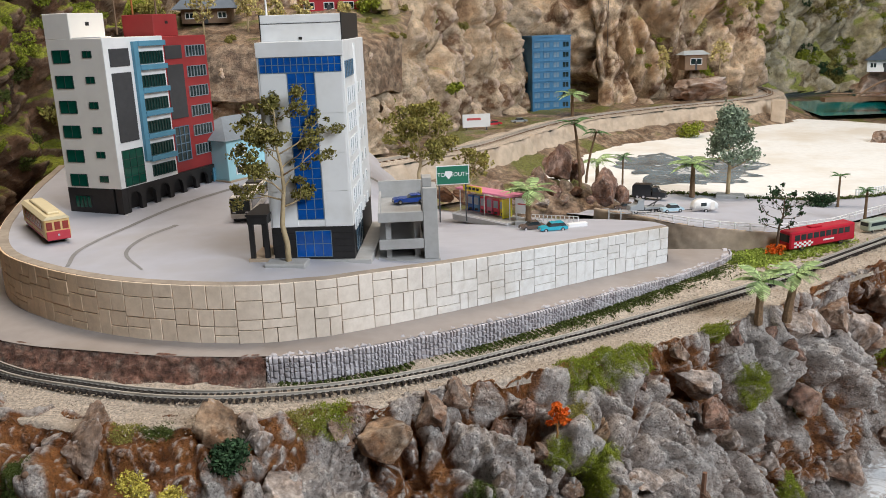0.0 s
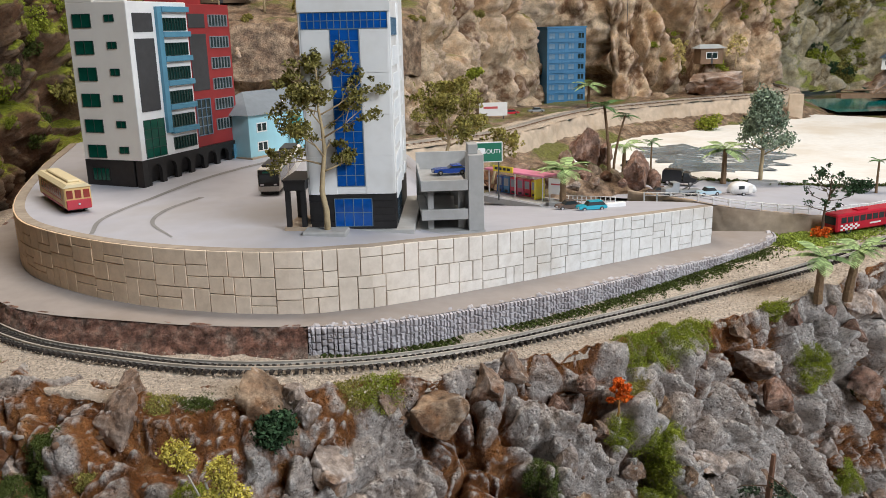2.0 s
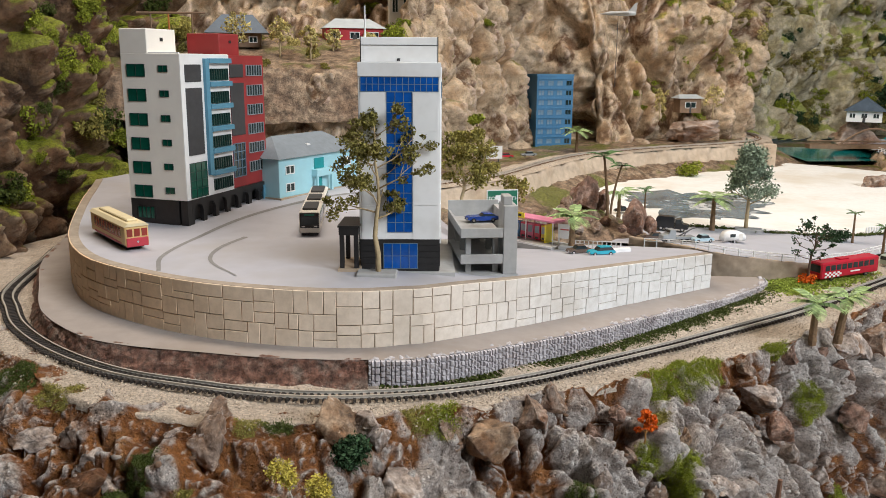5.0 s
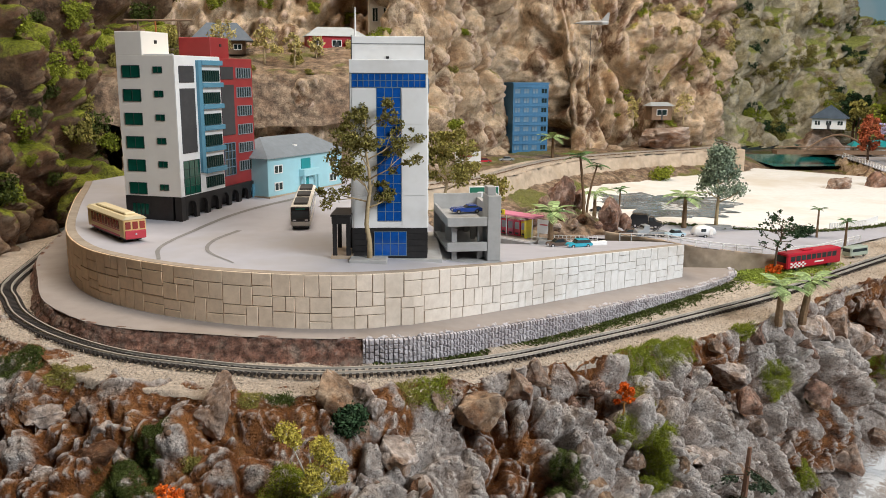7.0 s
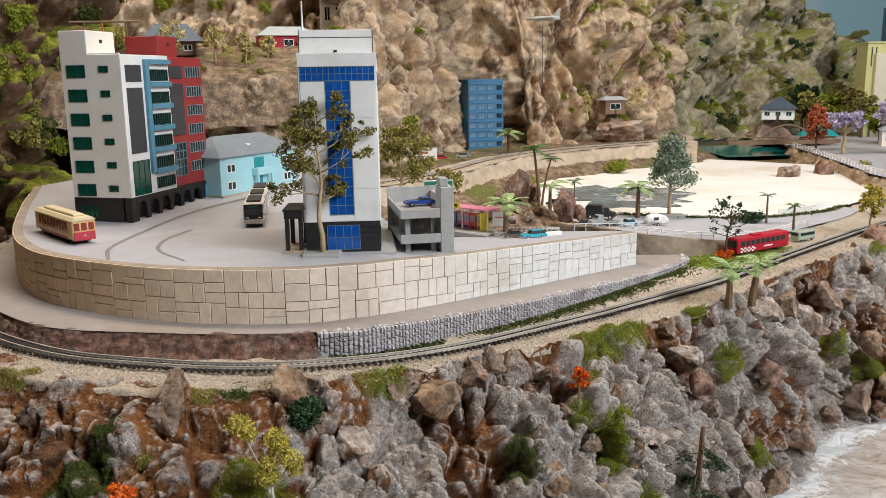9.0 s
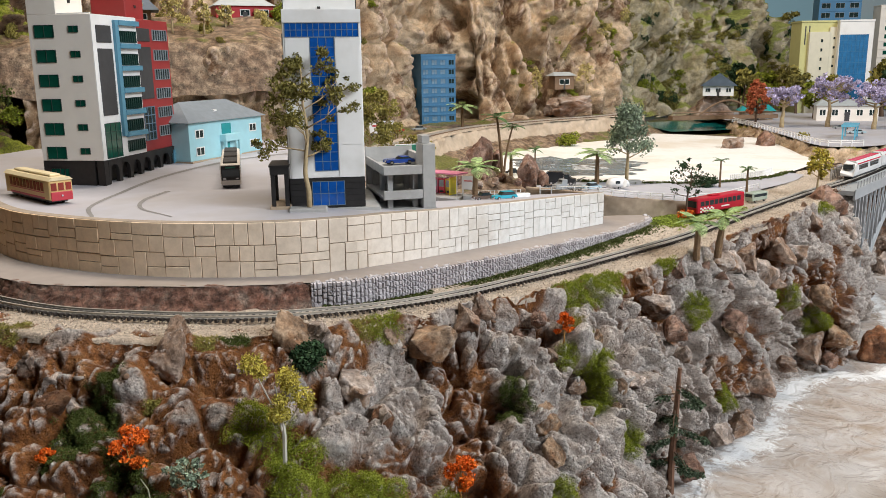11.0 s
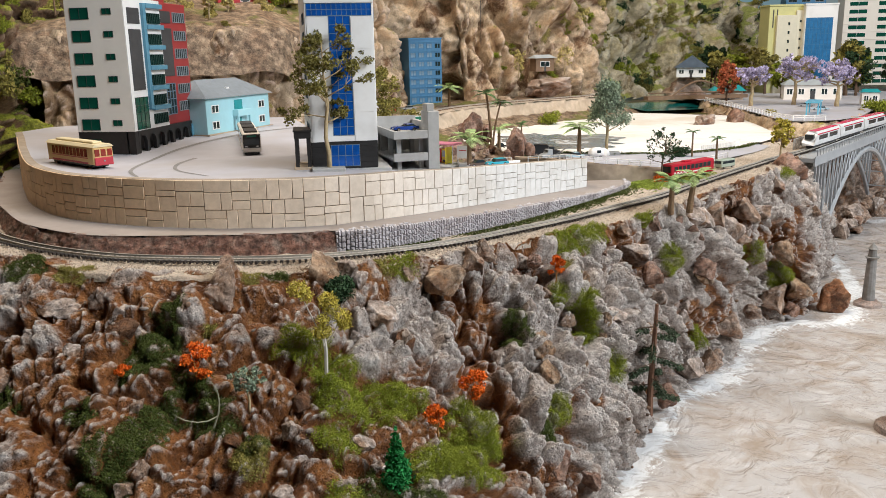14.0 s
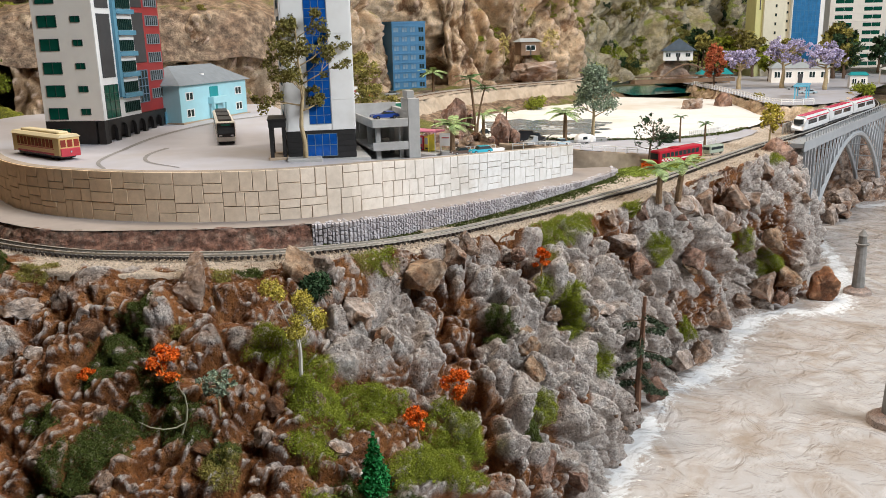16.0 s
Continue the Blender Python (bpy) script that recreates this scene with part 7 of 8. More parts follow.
def palm(label, m, h, L, n=9, mat=None, lean=(0, 0), r=0.3, seed=0, droop=0.5, bark=None):
    mat = mat or M_PALM
    t = thing("palm", label, "palm tree", m, "palms")
    rnd = random.Random(seed)
    bm = bmesh.new()
    k = 9
    pts = [(lean[0] * h * (i / k) ** 1.6, lean[1] * h * (i / k) ** 1.6, -0.4 + (h + 0.4) * i / k) for i in range(k + 1)]
    tube(bm, pts, [r * (1.15 - 0.4 * i / k) * (1.0 + 0.12 * (i % 2)) for i in range(k + 1)], 8)
    part("trunk", bm, bark or M_BARKP, t)
    key = (round(L, 2), mat.name, droop)
    if key not in FR:
        FR[key] = frond_mesh("frond", L, droop, L * 0.24, mat)
    for i in range(n):
        o = new("frond", FR[key])
        o.parent = t
        o.matrix_basis = P(pts[-1][0], pts[-1][1], h, 360 * i / n + rnd.uniform(-14, 14), 0, rnd.uniform(-24, 22))
    return t


M_BARKP = paint("palm_bark", (0.26, 0.16, 0.085), 0.35, 0.9, 0.25, bmp=1.0, bump_cm=0.08)
palm("stout green palm beside the railway", P(27.4, 68.2, 22.7), 3.4, 2.5, 11, M_PALM, (0.02, 0), 0.3, 1)
palm("stout green palm leaning beside the railway", P(29.9, 68.6, 22.7), 3.8, 2.4, 11, M_PALM, (0.18, 0.05), 0.32, 2)
palm("green palm in a planter by the bus stop", P(10.9, 93.4, 25.6), 3.5, 3.1, 11, M_PALM, (0, 0), 0.32, 3)
palm("tall thin palm between brown boulders", P(19.6, 113, 25.5), 8.3, 2.6, 8, M_PALMD, (-0.1, 0), 0.2, 4)
palm("small thin palm between brown boulders", P(21.0, 117, 25.5), 6.6, 2.2, 8, M_PALMD, (0.2, 0), 0.15, 5)
palm("low green palm behind the boulders", P(23.2, 121, 24.2), 3.4, 3.2, 10, M_PALM, (0, 0), 0.26, 6)
palm("slim dark palm by the beach", P(26.2, 118, 23.6), 4.8, 1.5, 9, M_PALMD, (0, 0), 0.13, 7)
palm("broad palm beside the pond", P(34.6, 113.5, 23.5), 4.4, 3.4, 11, M_PALM, (0, 0), 0.32, 8)
palm("small palm on the shore road verge", P(50.3, 105.2, 23.4), 3.9, 1.3, 9, M_PALMD, (0, 0), 0.14, 9)
palm("small palm beside the grey van", P(49.6, 96.8, 23.2), 3.9, 1.3, 9, M_PALMD, (0, 0), 0.16, 10)
palm("green palm before the blue tower", P(27.5, 176, 27.6), 4.6, 3.6, 10, M_PALM, (0, 0), 0.3, 11)
palm("green palm near the white tent", P(152, 168, 25), 8, 4.5, 10, M_PALM, (0, 0), 0.4, 12)


def bush(label, m, r, mat, n=900, size=0.2, seed=0, name="bush", group=""):
    b = thing(name, label, "bush", m, group)
    rs = np.random.RandomState(seed)
    leaves("foliage", [(rs.uniform(-r, r) * 0.6, rs.uniform(-r, r) * 0.6, r * rs.uniform(0.2, 0.8), r * rs.uniform(0.4, 0.7)) for _ in range(9)], n, size, mat, b)
    part("stem", tube(bmesh.new(), [(0, 0, -0.4), (0, 0, r * 0.7)], [0.12, 0.06], 5), M_BARKD, b)


bush("round dark green hedge bush by the shore road", P(48.6, 105.8, 23.3), 1.7, M_DKGREEN, 1200, 0.16)
bush("low green bush on the beach bank", P(51, 172, 23.2), 3.2, M_MOSS, 900, 0.26, 2)
bush("green hedge behind the white tower", P(-10, 148, 49.5), 2.6, M_MOSS, 900, 0.24, 3)
bush("orange red shrub at the foot of the bare tree", P(36.0, 87.6, 22.5), 1.0, M_ORANGE, 420, 0.15, 4)
bush("yellow green bush on the bank", P(99, 158, 23.4), 2.4, M_OLIVE2, 800, 0.28, 5)
bush("green bush on the square", P(121, 150, 25.2), 2.2, M_MOSS, 800, 0.25, 6)
bush("green bush beside the bridge track", P(128, 160, 24.4), 2.6, M_MOSS, 800, 0.25, 7)
bush("tuft of bright green moss on the rock shelf", P(3.6, 141, 36), 1.6, M_MOSS, 500, 0.24, 8)

# shrubs growing over the back cliffs
RB = random.Random(17)


def scatter_shrubs(ob, count, zr_, mats, rmin, rmax, label, group, xr=(-999, 999), seed=1, joined=False):
    rs = random.Random(seed)
    me = ob.data
    co = np.empty(len(me.vertices) * 3)
    me.vertices.foreach_get("co", co)
    co = co.reshape(-1, 3) / CM
    ok = np.where((co[:, 2] > zr_[0]) & (co[:, 2] < zr_[1]) & (co[:, 0] > xr[0]) & (co[:, 0] < xr[1]))[0]
    if joined:
        for mt in mats:
            bl = []
            for _ in range(count // len(mats)):
                p, r = co[ok[rs.randrange(len(ok))]], rs.uniform(rmin, rmax)
                bl += [(p[0] + r * rs.uniform(-0.7, 0.7), p[1] + r * rs.uniform(-0.6, 0.6), p[2] + r * rs.uniform(-0.3, 0.9), r * rs.uniform(0.25, 0.5)) for _ in range(9)]
            leaves("cliff_shrubbery", bl, 750 * (count // len(mats)), 0.085 * (rmin + rmax) / 2, mt, label=label, category="shrubs", kind="stuff")
        return
    src = []
    for mt in mats:
        o = leaves("shrub", [(NR.uniform(-0.7, 0.7), NR.uniform(-0.6, 0.6), NR.uniform(-0.3, 0.6), NR.uniform(0.3, 0.55)) for _ in range(11)], 1100, 0.085, mt)
        src.append((o.data, mt.name))
        bpy.data.objects.remove(o)
    for _ in range(count):
        p = co[ok[rs.randrange(len(ok))]]
        d_, nm = src[rs.randrange(len(src))]
        o = new("shrub", d_)
        r = rs.uniform(rmin, rmax)
        o.matrix_basis = P(p[0], p[1], p[2], rs.uniform(0, 360)) @ Matrix.Diagonal((r, r, r * rs.uniform(0.8, 1.5), 1))
        tagged(o, label, "shrub", group)


scatter_shrubs(bpy.data.objects["ground_left_cliff"], 190, (26, 75), [M_MOSS, M_OLIVE2, M_MOSSD, M_MOSS], 0.8, 2.6, "green moss and shrub clump on the dark cliff", "shrubs on the dark cliff", (-100, -42), 1)
scatter_shrubs(bpy.data.objects["ground_middle_cliff"], 110, (32, 75), [M_OLIVE2, M_MOSS, M_CREAMLEAF, M_OLIVE], 1.2, 3.0, "yellow green shrub clump on the brown cliff", "shrubs on the brown cliff", (52, 100), 2, True)
scatter_shrubs(bpy.data.objects["ground_middle_cliff"], 10, (30, 60), [M_MOSS, M_OLIVE], 0.8, 1.6, "small green tuft on the brown cliff", "tufts on the brown cliff", (-12, 50), 5)
scatter_shrubs(bpy.data.objects["ground_green_cliff"], 210, (25, 90), [M_OLIVE2, M_MOSS, M_OLIVE, M_DKGREEN], 2.0, 5.0, "dense green shrub on the far cliff", "shrubs on the far cliff", (84, 260), 3, True)
scatter_shrubs(bpy.data.objects["ground_terrace"], 55, (43, 55), [M_OLIVE2, M_OLIVE, M_CREAMLEAF], 0.7, 1.8, "dry grass tuft on the terrace", "tufts on the terrace", (-60, 0), 4)
scatter_shrubs(bpy.data.objects["ground_terrace_back_cliff"], 26, (48, 75), [M_OLIVE2, M_MOSS], 1.2, 2.8, "green shrub on the upper hillside", "shrubs on the upper hillside", (-90, 0), 6)
for i in range(26):
    x = RB.uniform(128, 215)
    y = RB.uniform(200, 262)
    tree("far_tree", "distant leafy tree behind the town", "tree", P(x, y, 24.5), RB.uniform(9, 17), 0.4, RB.choice([M_DKGREEN, M_MOSS, M_OLIVE, M_OLIVE2]), 900, 0.6, M_BARKD, 200 + i, 0.25, (0, 0), 0.8, 0.4, 2, 0.2, "far trees")

# grass strip along the low wall and verge: countless blades
gl = ROADOUT[i_cut:]
gs = []
for _ in range(5200):
    i = NR.randint(2, len(gl) - 2)
    dxy = gl[i + 1] - gl[i - 1]
    nrm2 = np.array([dxy[1], -dxy[0]]) / np.linalg.norm(dxy)
    t = min(1, i / 60)
    q = gl[i] + nrm2 * (0.35 + abs(NR.normal()) * 0.55 * (0.4 + t))
    gs.append((q[0], q[1], float(z_track(q[0])) - 0.1, 0.2))
for _ in range(4200):
    t = NR.uniform(0, 1)
    q = np.array([31.5, 85.5]) * (1 - t) + np.array([44, 92]) * t + NR.normal(size=2) * np.array([1.2, 1.3])
    gs.append((q[0], q[1], float(z_track(q[0])) - 0.1, 0.18))
leaves("grass_bank", gs[5200:], 26000, 0.13, M_BANK, label="bright green grass bank between road and track", category="grass", kind="stuff")
leaves("grass_verge", gs[:5200], 34000, 0.085, M_MOSSD, label="dark green grass tufts along the stone wall", category="grass", kind="stuff")
gs2 = []
for i in range(0, len(RBACK), 2):
    for _ in range(10):
        q = RBACK[i] + NR.normal(size=2) * np.array([0.5, 0.35])
        gs2.append((q[0], q[1], 23.6, 0.22))
leaves("grass_beach_edge", gs2, 9000, 0.09, M_MOSSD, label="green grass edge between road and beach", category="grass", kind="stuff")

# ---- boulders ----
def boulder_mesh(seed, sub=5, sharp=1.0):
    bm = bmesh.new()
    bmesh.ops.create_icosphere(bm, subdivisions=sub, radius=1.0)
    v = np.array([q.co[:] for q in bm.verts])
    rs = np.random.RandomState(seed)
    v = v * (1 + 0.35 * fbm(v * 0.9 + seed * 1.7, 2, seed + 1))[:, None]
    for _ in range(24):
        d = rs.normal(size=3)
        d /= np.linalg.norm(d)
        c = rs.uniform(0.40, 0.82)
        h = v @ d
        v = v - np.outer(np.maximum(h - c, 0) * 0.97 * sharp, d)
    w = v + 0.18 * np.stack([fbm(v * 1.6 + 5 * k, 3, seed + 20 + k) for k in range(3)], 1)
    r = 1 + 0.17 * (ridged(w * 1.1 + seed * 3.1, 5, seed) - 0.5) + 0.08 * blocks(w * 2.0 + seed * 2.3, seed) + 0.06 * (ridged(v * 6 + seed, 3, seed + 9) - 0.5)
    v = v * r[:, None]
    for q, co in zip(bm.verts, v):
        q.co = co
    me = bpy.data.meshes.new("boulder")
    bmesh.ops.scale(bm, vec=(CM, CM, CM), verts=bm.verts)
    bm.to_mesh(me)
    bm.free()
    me.polygons.foreach_set("use_smooth", [True] * len(me.polygons))
    return me


BM = {}
for nm, mt in (("grey", M_ROCK_GREY), ("brown", M_ROCK), ("red", M_ROCK_RED), ("earth", M_EARTH), ("tan", M_ROCK_TAN), ("orange", M_ROCK_ORANGE)):
    BM[nm] = []
    for k in range(4):
        me = boulder_mesh(10 + k + 7 * len(BM))
        me.materials.append(mt)
        BM[nm].append(me)


def boulder(x, y, z, sx, sy, sz, kind, k, rz=0, rx=0, ry=0, label="", group=""):
    o = new("boulder", BM[kind][k % 4])
    o.matrix_basis = P(x, y, z, rz, rx, ry) @ Matrix.Diagonal((sx, sy, sz, 1))
    return tagged(o, label or {"grey": "angular grey boulder with pale edges", "brown": "rugged brown and grey boulder", "red": "rugged reddish brown boulder", "earth": "rugged earthy brown boulder", "tan": "rounded tan brown boulder with pale edges", "orange": "orange brown boulder standing in the foam"}[kind], "rock", group)


# rock island with palms, and the large rocks along the cliff edge
boulder(17.0, 115.5, 27.6, 3.2, 2.6, 3.6, "red", 0, 20, 0, 10, "large pinkish brown boulder among palms")
boulder(19.8, 116.5, 27.0, 2.0, 2.0, 3.0, "red", 1, 70, 0, -8, "tall pinkish brown boulder among palms")
boulder(14.2, 114, 26.4, 2.2, 2.0, 2.0, "brown", 1, 60)
boulder(21.6, 106.6, 25.9, 2.4, 2.2, 3.0, "red", 2, -20, 0, 0, "pinkish brown boulder beside the shore road")
boulder(24.2, 107.6, 25.2, 1.9, 1.8, 2.0, "red", 3, 50, 0, 0, "low pinkish brown boulder beside the shore road")
for i, (x, y, r_) in enumerate(((9, 104, 1.7), (6.5, 106, 1.5), (11.5, 106.5, 1.9), (4, 109, 1.8), (8, 110, 2.0), (12, 110, 1.6), (15.5, 108.5, 1.3), (18.5, 109.8, 1.1), (16.5, 105, 0.9), (13.5, 103.5, 1.0), (19.5, 104, 0.8), (1.5, 111, 1.7))):
    boulder(x, y, 25.6 - 0.02 * i, r_ * 1.2, r_, r_ * 0.85, ("brown", "grey", "red", "earth")[i % 4], i, i * 53, group="boulders of the earth mound")
boulder(114, 226, 26, 11, 7, 6.5, "brown", 1, 10, 0, 0, "broad rocky knoll below the white house")
boulder(58.5, 197.5, 30.6, 9, 5.5, 4.3, "brown", 2, 5, 0, 0, "broad rock ledge below the wooden hut")
boulder(92, 160, 24, 4.5, 3.5, 3.5, "red", 3, 30)
boulder(82, 158, 23.6, 3.8, 3.0, 3.0, "brown", 2, 10)


def boulders(rows, group, sink=0.0):
    """Rows of (x, y, z, radius, kind)."""
    for i, (x, y, z, r, kd) in enumerate(rows):
        boulder(x, y + sink * r, z - 0.1 * r, r * RB.uniform(1.0, 1.3), r * RB.uniform(0.95, 1.15), r * RB.uniform(0.9, 1.25), kd, i + int(r * 10), RB.uniform(0, 360), RB.uniform(-16, 16), RB.uniform(-16, 16), group=group)


boulders([(-20.3, 49.8, 22.4, 2.1, "brown"), (-20.0, 50.4, 24.1, 1.1, "brown"), (-22.9, 50.4, 22.7, 0.8, "grey"), (-12.3, 50.7, 23.2, 2.3, "tan"), (-10.4, 50.4, 23.3, 1.4, "grey"), (-9.9, 50.0, 22.6, 1.2, "grey"), (-8.2, 48.4, 20.0, 2.5, "grey"), (-6.6, 46.7, 18.0, 1.9, "grey"),
          (-2.2, 52.1, 21.6, 2.9, "tan"), (1.0, 53.6, 22.3, 1.8, "brown"), (-5.0, 52.0, 21.6, 1.4, "brown"), (2.5, 55.2, 22.7, 1.3, "brown")], "boulders at the edge of the ballast")
boulders([(-38, 55.5, 20.8, 2.3, "brown"), (-35.2, 54.6, 21.6, 1.5, "brown"), (-32.9, 53.4, 21.4, 1.9, "grey"), (-31.4, 47.9, 19.4, 0.9, "grey"), (-27.6, 50.4, 20.8, 1.8, "grey"), (-26.4, 48.6, 19.8, 1.4, "grey"), (-28.4, 46.9, 19.0, 1.3, "grey"), (-29.6, 51.6, 21.8, 1.3, "brown"), (-31.7, 45.2, 17.2, 0.9, "brown"), (-30.9, 44.2, 16.2, 1.0, "brown"),
          (-20.4, 44.3, 18.8, 1.0, "grey"), (-15.0, 41.2, 16.1, 1.3, "earth"), (-16.0, 38.2, 15.6, 1.0, "grey"), (-12.2, 40.4, 16.5, 0.7, "brown"), (-11.1, 38.7, 13.8, 1.1, "grey"), (-16.0, 36.8, 13.4, 1.4, "grey"), (-16.9, 34.4, 12.8, 1.0, "grey")], "boulders on the earthy slope", 0.2)
boulders([(-26.5, 36.3, 13.6, 1.0, "brown"), (-23.9, 36.0, 14.3, 0.5, "grey"), (-6.0, 38.3, 13.3, 0.6, "grey"), (-17.5, 41.6, 17.4, 0.8, "grey"), (-26.4, 40.8, 16.2, 0.8, "grey"), (-12.8, 34.9, 12.6, 0.9, "grey"), (-30.8, 41.9, 14.6, 0.9, "brown"), (-16.5, 47.2, 19.6, 1.5, "earth"), (-35, 44, 15.2, 1.2, "earth"), (-37, 48, 17.2, 1.4, "brown"), (-20, 34, 12, 0.9, "brown")], "boulders on the earthy slope", 0.2)
boulders([(7.3, 55.6, 21.4, 1.0, "red"), (5.4, 52.4, 18.2, 1.4, "grey"), (5.2, 55.0, 20.2, 1.0, "red"), (6.1, 50.7, 14.9, 1.7, "tan"), (6.2, 48.4, 13.4, 1.4, "tan"), (10.2, 51.5, 13.1, 1.3, "tan"), (10.3, 54.9, 15.7, 1.1, "brown"), (8.2, 55.1, 18.5, 0.8, "brown"), (4.8, 43.3, 7.5, 1.8, "red"), (8.0, 43.1, 5.9, 1.2, "red"), (17.7, 57.5, 12.7, 1.3, "grey"), (15.7, 56.3, 15.6, 1.4, "grey"), (28.2, 66.3, 11.1, 1.6, "grey"), (37.3, 70.9, 7.4, 2.4, "brown"), (32.6, 69.5, 15.0, 1.9, "tan"), (42.3, 78.6, 16.5, 2.1, "brown")], "boulders of the sea cliff")
boulders([(51.2, 83.3, 6.5, 2.7, "brown"), (62.4, 84.2, 5.6, 2.7, "orange"), (52.1, 82.9, 13.2, 2.1, "tan"), (21.3, 63.4, 19.6, 1.9, "grey"), (33.7, 67.6, 5.1, 1.4, "brown"), (22.0, 61.7, 17.4, 1.7, "red"), (24.2, 63.8, 14.4, 1.3, "grey"), (17.3, 60.3, 17.9, 1.6, "brown"), (30.4, 68.2, 19.6, 1.6, "red"), (54.3, 82.8, 4.6, 1.8, "red"), (16.1, 62.5, 21.2, 1.3, "grey"), (44.2, 77.1, 7.0, 1.5, "brown"), (19.6, 63.6, 22.1, 1.1, "brown")], "boulders of the sea cliff")
boulders([(31.5, 70, 21.4, 1.9, "grey"), (34, 72.4, 20.8, 2.0, "grey"), (36.5, 74.7, 20.6, 2.1, "brown"), (31.2, 66.8, 16.2, 2.0, "red"), (59.2, 93.2, 22.2, 3.0, "red"), (54, 89, 21.5, 2.6, "brown"), (63.5, 95.2, 18.5, 3.2, "grey"), (60.5, 90.2, 15.0, 3.2, "brown"), (55.5, 83.6, 7.4, 2.6, "tan"), (27.5, 62.4, 6.4, 1.9, "grey"), (31, 65, 5.6, 2.2, "brown"), (23, 59, 4.8, 1.7, "red"), (49, 84.4, 18.5, 2.3, "grey"), (44.5, 80.2, 19.4, 2.3, "brown"), (40.5, 77.2, 18.2, 2.4, "grey")], "boulders of the sea cliff")
for i in range(60):
    j = RB.randrange(int(nn_ * 0.3), nn_)
    if pair[j, 0] > 60:
        continue
    k = RB.randrange(22, 290)
    p, n_ = cl[j * rows_v + k], nrm[j * rows_v + k]
    r = RB.uniform(0.4, 1.25)
    boulder(p[0] - n_[0] * 0.15 * r, p[1] - n_[1] * 0.15 * r, p[2], r * RB.uniform(0.9, 1.4), r, r * RB.uniform(0.8, 1.4), RB.choice(["grey", "brown", "brown", "tan", "red"] if pair[j, 0] > -4 else ["earth", "earth", "brown", "grey"]), i, RB.uniform(0, 360), RB.uniform(-30, 30), RB.uniform(-30, 30), group="loose boulders on the front cliff")
# countless small stones on the slope
for mt, lab in ((paint("stone_brown", (0.17, 0.095, 0.055), 0.4, 0.7, 0.5, bmp=0.6, bump_cm=0.06), "small earthy brown stones on the slope"), (paint("stone_grey", (0.30, 0.25, 0.215), 0.35, 0.7, 0.5, bmp=0.6, bump_cm=0.06), "small brown grey stones on the slope")):
    base = boulder_mesh(91, 2)
    bv = np.array([q.co[:] for q in base.vertices]) / CM
    bf = np.array([q.vertices[:] for q in base.polygons])
    sv_, sf_ = [], []
    for _ in range(260):
        j, k = RB.randrange(nn_ // 12, nn_ - 40), RB.randrange(16, 296)
        p = cl[j * rows_v + k]
        r = RB.uniform(0.1, 0.42)
        a_ = RB.uniform(0, 6.28)
        q = bv * np.array([RB.uniform(0.8, 1.5), 1, RB.uniform(0.6, 1.1)]) * r
        q = np.column_stack([q[:, 0] * math.cos(a_) - q[:, 1] * math.sin(a_), q[:, 0] * math.sin(a_) + q[:, 1] * math.cos(a_), q[:, 2]]) + p
        sf_.append(bf + len(bv) * len(sv_))
        sv_.append(q)
    raw("loose_stones", np.vstack(sv_), np.vstack(sf_), mt, True, label=lab, category="stones", kind="stuff")
for i in range(34):
    t = RB.uniform(0, 1)
    x, y = 76 + 40 * t, 117 + 22 * t + RB.uniform(-3, 1)
    boulder(x, y, RB.uniform(3, 8), RB.uniform(1.6, 3.4), RB.uniform(1.6, 2.6), RB.uniform(1.5, 3.2), RB.choice(["grey", "brown"]), i, RB.uniform(0, 360), group="boulders under the bridge")

# ---- far railway ----
fl = EMB + en * 3.2
rt = thing("far_railway_track", "narrow railway track on the far embankment", "railway track", P(0, 0, 0))
for off in (-0.45, 0.45):
    rail_mesh("rail", fl, en, np.full(len(fl), 28.25), off, rt, M_RAIL)
bmq = bmesh.new()
for i in range(0, len(fl), 2):
    d_ = math.degrees(math.atan2(d[i][1], d[i][0]))
    vs = [Vector((a, b_, c)) for a in (-0.12, 0.12) for b_ in (-0.8, 0.8) for c in (0.1, 0.28)]
    mm = Matrix.Translation((fl[i][0], fl[i][1], 28.0)) @ Matrix.Rotation(radians(d_), 4, "Z")
    q = [bmq.verts.new(mm @ v) for v in vs]
    for f in ((0, 1, 3, 2), (4, 6, 7, 5), (0, 4, 5, 1), (2, 3, 7, 6), (1, 5, 7, 3), (0, 2, 6, 4)):
        bmq.faces.new([q[k] for k in f])
tagged(part("far_sleeper_row", bmq, M_WOOD, rt), kind="stuff")

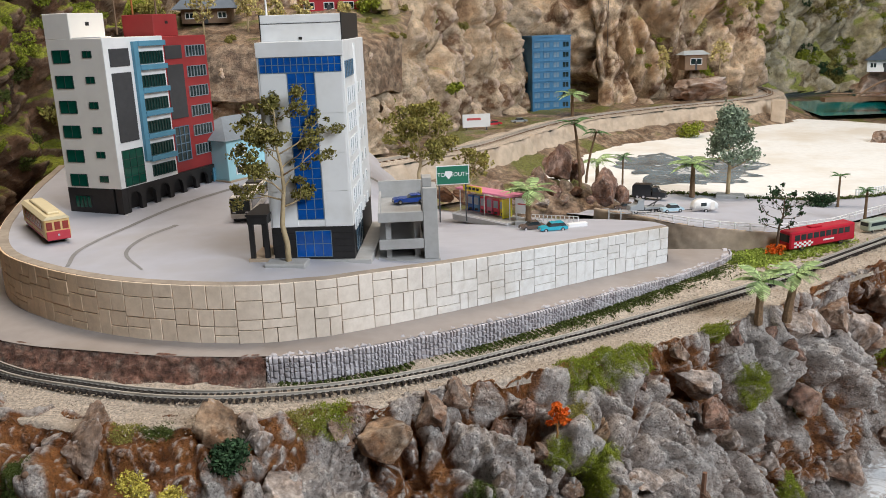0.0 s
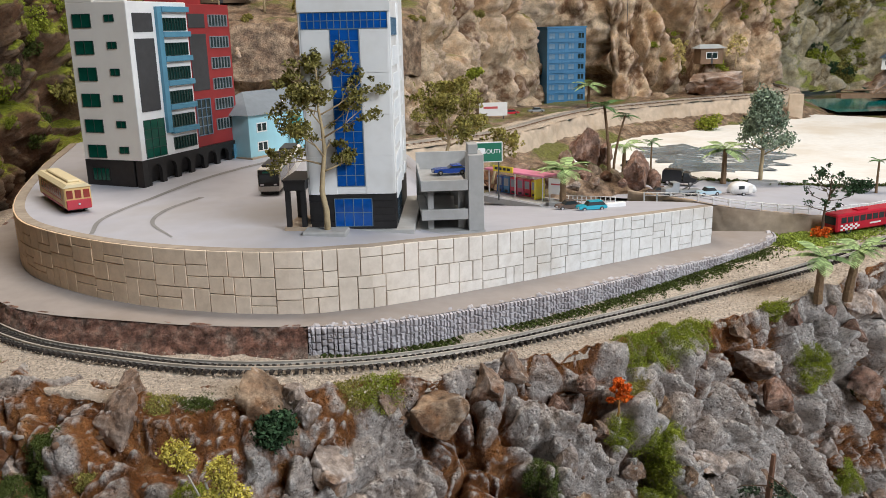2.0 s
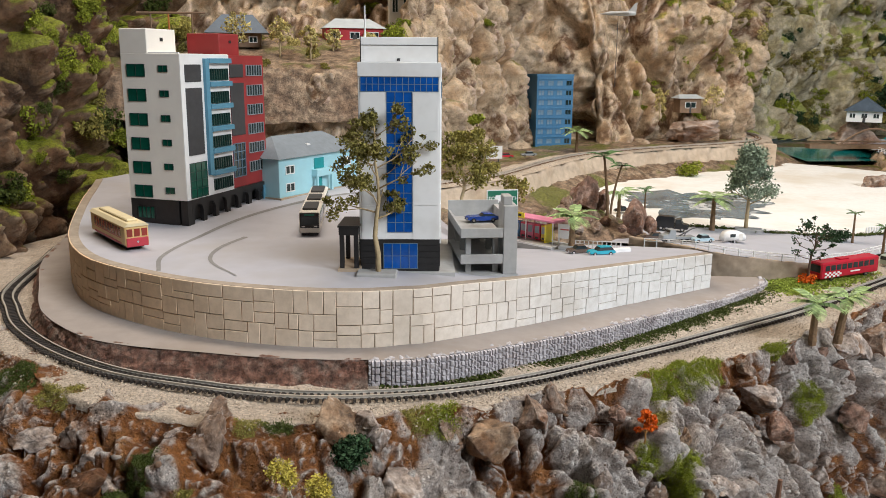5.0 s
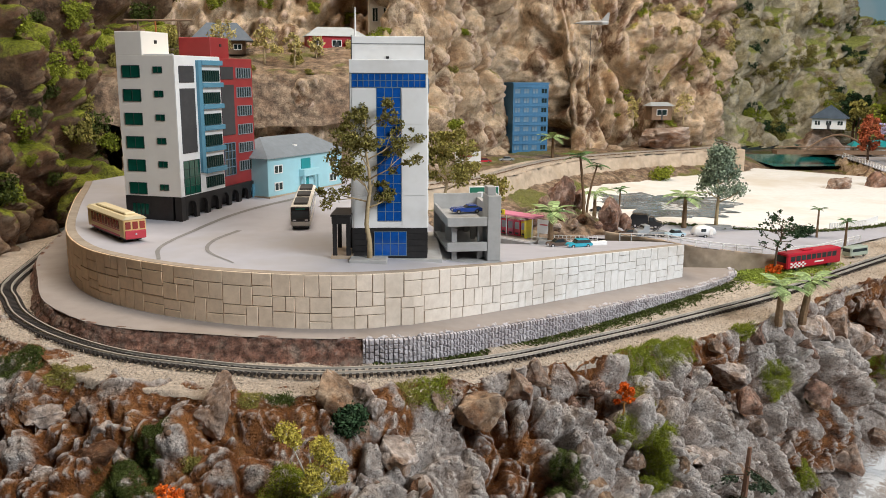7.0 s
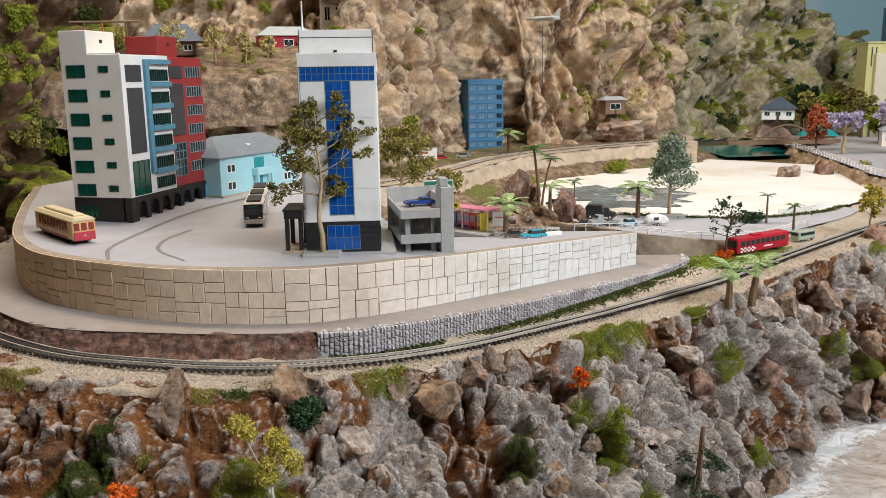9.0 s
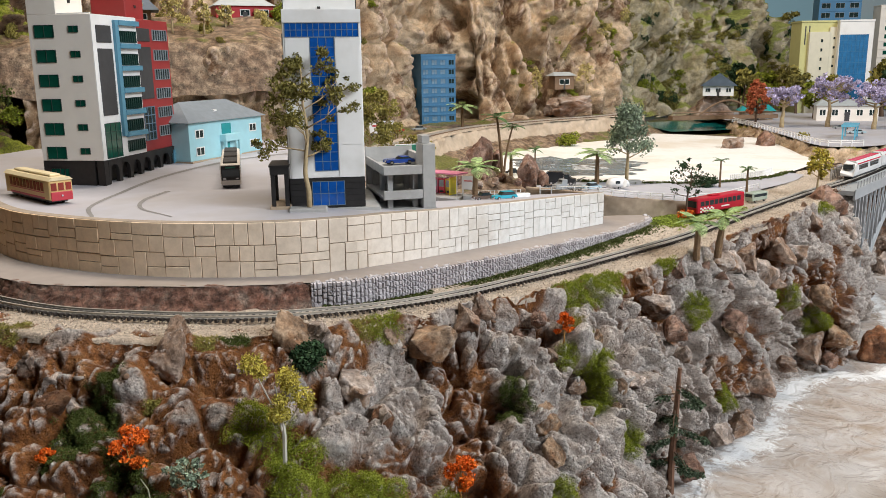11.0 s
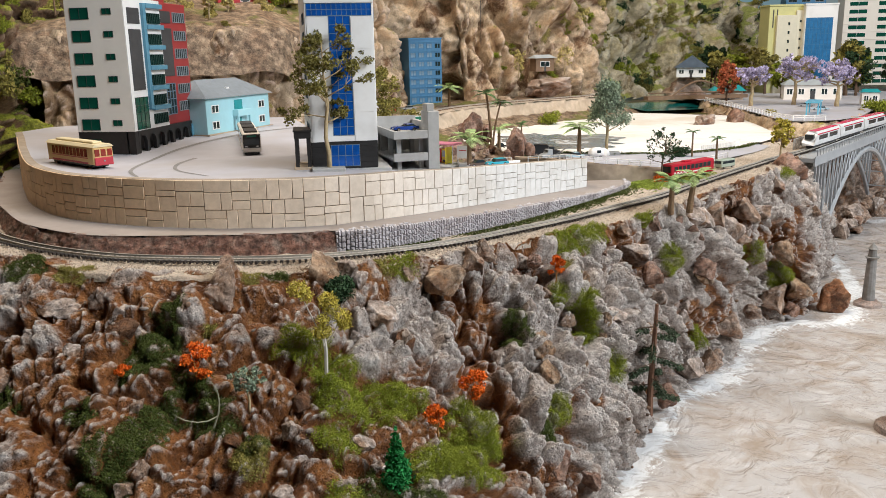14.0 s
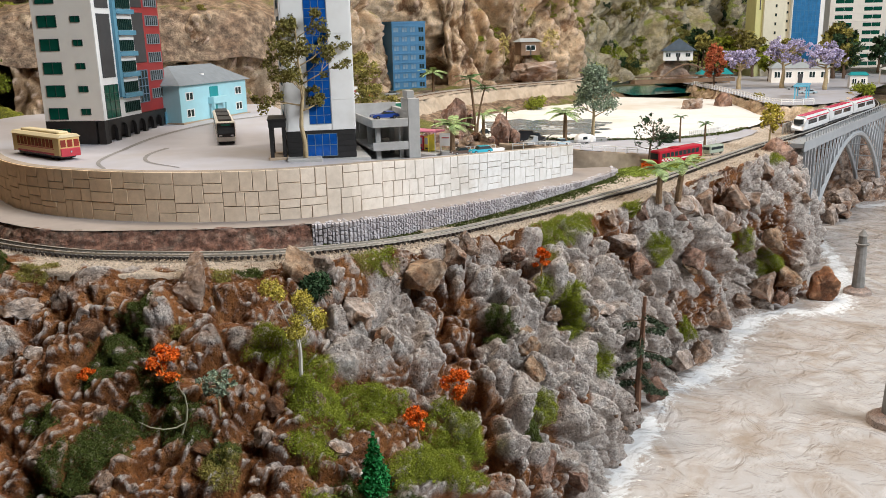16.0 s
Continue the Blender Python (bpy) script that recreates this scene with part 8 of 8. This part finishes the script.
# ---- sleepers and wall stones, piece by piece ----
slp = mesh_of("sleeper", boxes((-0.11, 0.11, -0.85, 0.85, -0.1, 0.17), bev=0.02))
slp.materials.append(M_SLEEPER)
rest = bmesh.new()
s = 1.0
while s < s_tr[-1] - 1:
    x, y = np.interp(s, s_tr, TRACK[:, 0]), np.interp(s, s_tr, TRACK[:, 1])
    a = math.degrees(math.atan2(np.interp(s, s_tr, td[:, 1]), np.interp(s, s_tr, td[:, 0]))) + R.uniform(-1.5, 1.5)
    z = float(z_track(x)) + 0.02
    if FIRST_SLEEPER < s < LAST_SLEEPER:
        o = new("sleeper", slp)
        o.parent, o.matrix_basis = track, P(x, y, z, a)
    else:
        mm = Matrix.Translation((x, y, z)) @ Matrix.Rotation(radians(a), 4, "Z")
        q = [rest.verts.new(mm @ Vector((u, v, w))) for u in (-0.11, 0.11) for v in (-0.85, 0.85) for w in (-0.1, 0.17)]
        for f in ((0, 1, 3, 2), (4, 6, 7, 5), (0, 4, 5, 1), (2, 3, 7, 6), (1, 5, 7, 3), (0, 2, 6, 4)):
            rest.faces.new([q[k] for k in f])
    s += 0.5
tagged(part("far_sleeper_row", rest, M_SLEEPER, track), kind="stuff")

RW = random.Random(11)
for a, b, c, dd in split_rects(8.0, s_wall[-1] - 0.05, 1.0 * 4.2, RW):
    gap = 0.022
    n = max(2, int((b - a) / 0.9) + 1)
    out = 0.06 + RW.uniform(-0.02, 0.03)
    sv_ = np.linspace(a + gap, b - gap, n)
    v0, v1 = (c + gap) / 4.2, (dd - gap) / 4.2
    bv = 0.03
    rows = [wall_at(sv_, v0, -0.1), wall_at(sv_, v0 + 0.003, out - bv), wall_at(np.clip(sv_, a + gap + bv, b - gap - bv), v0 + bv / 4.2, out), wall_at(np.clip(sv_, a + gap + bv, b - gap - bv), v1 - bv / 4.2, out), wall_at(sv_, v1 - 0.003, out - bv), wall_at(sv_, v1, -0.1)]
    v = np.stack(rows, 1).reshape(-1, 3)
    f = [tuple(q) for q in grid_faces(n, 6)]
    f += [(0, 1, 2, 3, 4, 5), tuple(reversed(range((n - 1) * 6, n * 6)))]
    raw("stone", v, f, M_BLOCK, False, parent=wall_retaining)

# ballast grains
gp = []
for _ in range(9000):
    i = NR.randint(80, 700)
    q = TRACK[i] + tn[i] * NR.normal() * 1.7
    gp.append((q[0], q[1], float(z_track(q[0])) + 0.02, 0.1))
for _ in range(7000):
    i = NR.randint(144, len(GEDGE) - 144)
    q = GEDGE[i] + NR.normal(size=2) * 0.9 + (TRACK[np.argmin(np.hypot(*(TRACK - GEDGE[i]).T))] - GEDGE[i]) * NR.uniform(0, 0.8)
    gp.append((q[0], q[1], float(z_track(q[0])) + 0.02, 0.1))
leaves("ballast", gp, 30000, 0.06, leafmat("ballast_grain", (0.55, 0.46, 0.37)), label="cream and tan ballast grains round the track", category="ballast", kind="stuff")

# small stones of the low wall
lw = resample(ROADOUT[i_cut:], 400)
ls = np.r_[0, np.cumsum(np.linalg.norm(np.diff(lw, axis=0), axis=1))]
vv_, ff_ = [], []
RS = random.Random(31)
col = 0.0
while col < ls[-1] - 0.4:
    wst = RS.uniform(0.22, 0.42)
    z = 0.0
    while z < 1.85:
        h = RS.uniform(0.3, 0.62)
        a0, a1 = col + 0.02, col + wst - 0.02
        z0, z1 = z + 0.02, min(z + h - 0.02, 1.95)
        k = len(vv_)
        for (u, v, o) in ((a0, z0, 0.0), (a1, z0, 0.0), (a1, z1, 0.0), (a0, z1, 0.0)):
            x, y = np.interp(u, ls, lw[:, 0]), np.interp(u, ls, lw[:, 1])
            x2, y2 = np.interp(u + 0.2, ls, lw[:, 0]), np.interp(u + 0.2, ls, lw[:, 1])
            dx, dy = x2 - x + 1e-6, y2 - y
            l = math.hypot(dx, dy)
            nx, ny = dy / l, -dx / l
            zt0 = float(z_ring(x)) + 0.02
            vv_.append((x + nx * 0.12, y + ny * 0.12, zt0 - v))
            io = RS.uniform(0.26, 0.38)
            cx = (a0 + a1) / 2 - u
            vv_.append((x + nx * io + dx / l * cx * 0.35, y + ny * io + dy / l * cx * 0.35, zt0 - v + ((z0 + z1) / 2 - v) * -0.3))
        ff_ += [(k + 1, k + 7, k + 5, k + 3), (k, k + 1, k + 3, k + 2), (k + 2, k + 3, k + 5, k + 4), (k + 4, k + 5, k + 7, k + 6), (k + 6, k + 7, k + 1, k)]
        z += h
    col += wst
tagged(raw("small_stone_facing", vv_, ff_, M_LOWWALL, False, parent=bpy.data.objects["wall_low_stone"]), "small rough grey violet stones", kind="stuff")
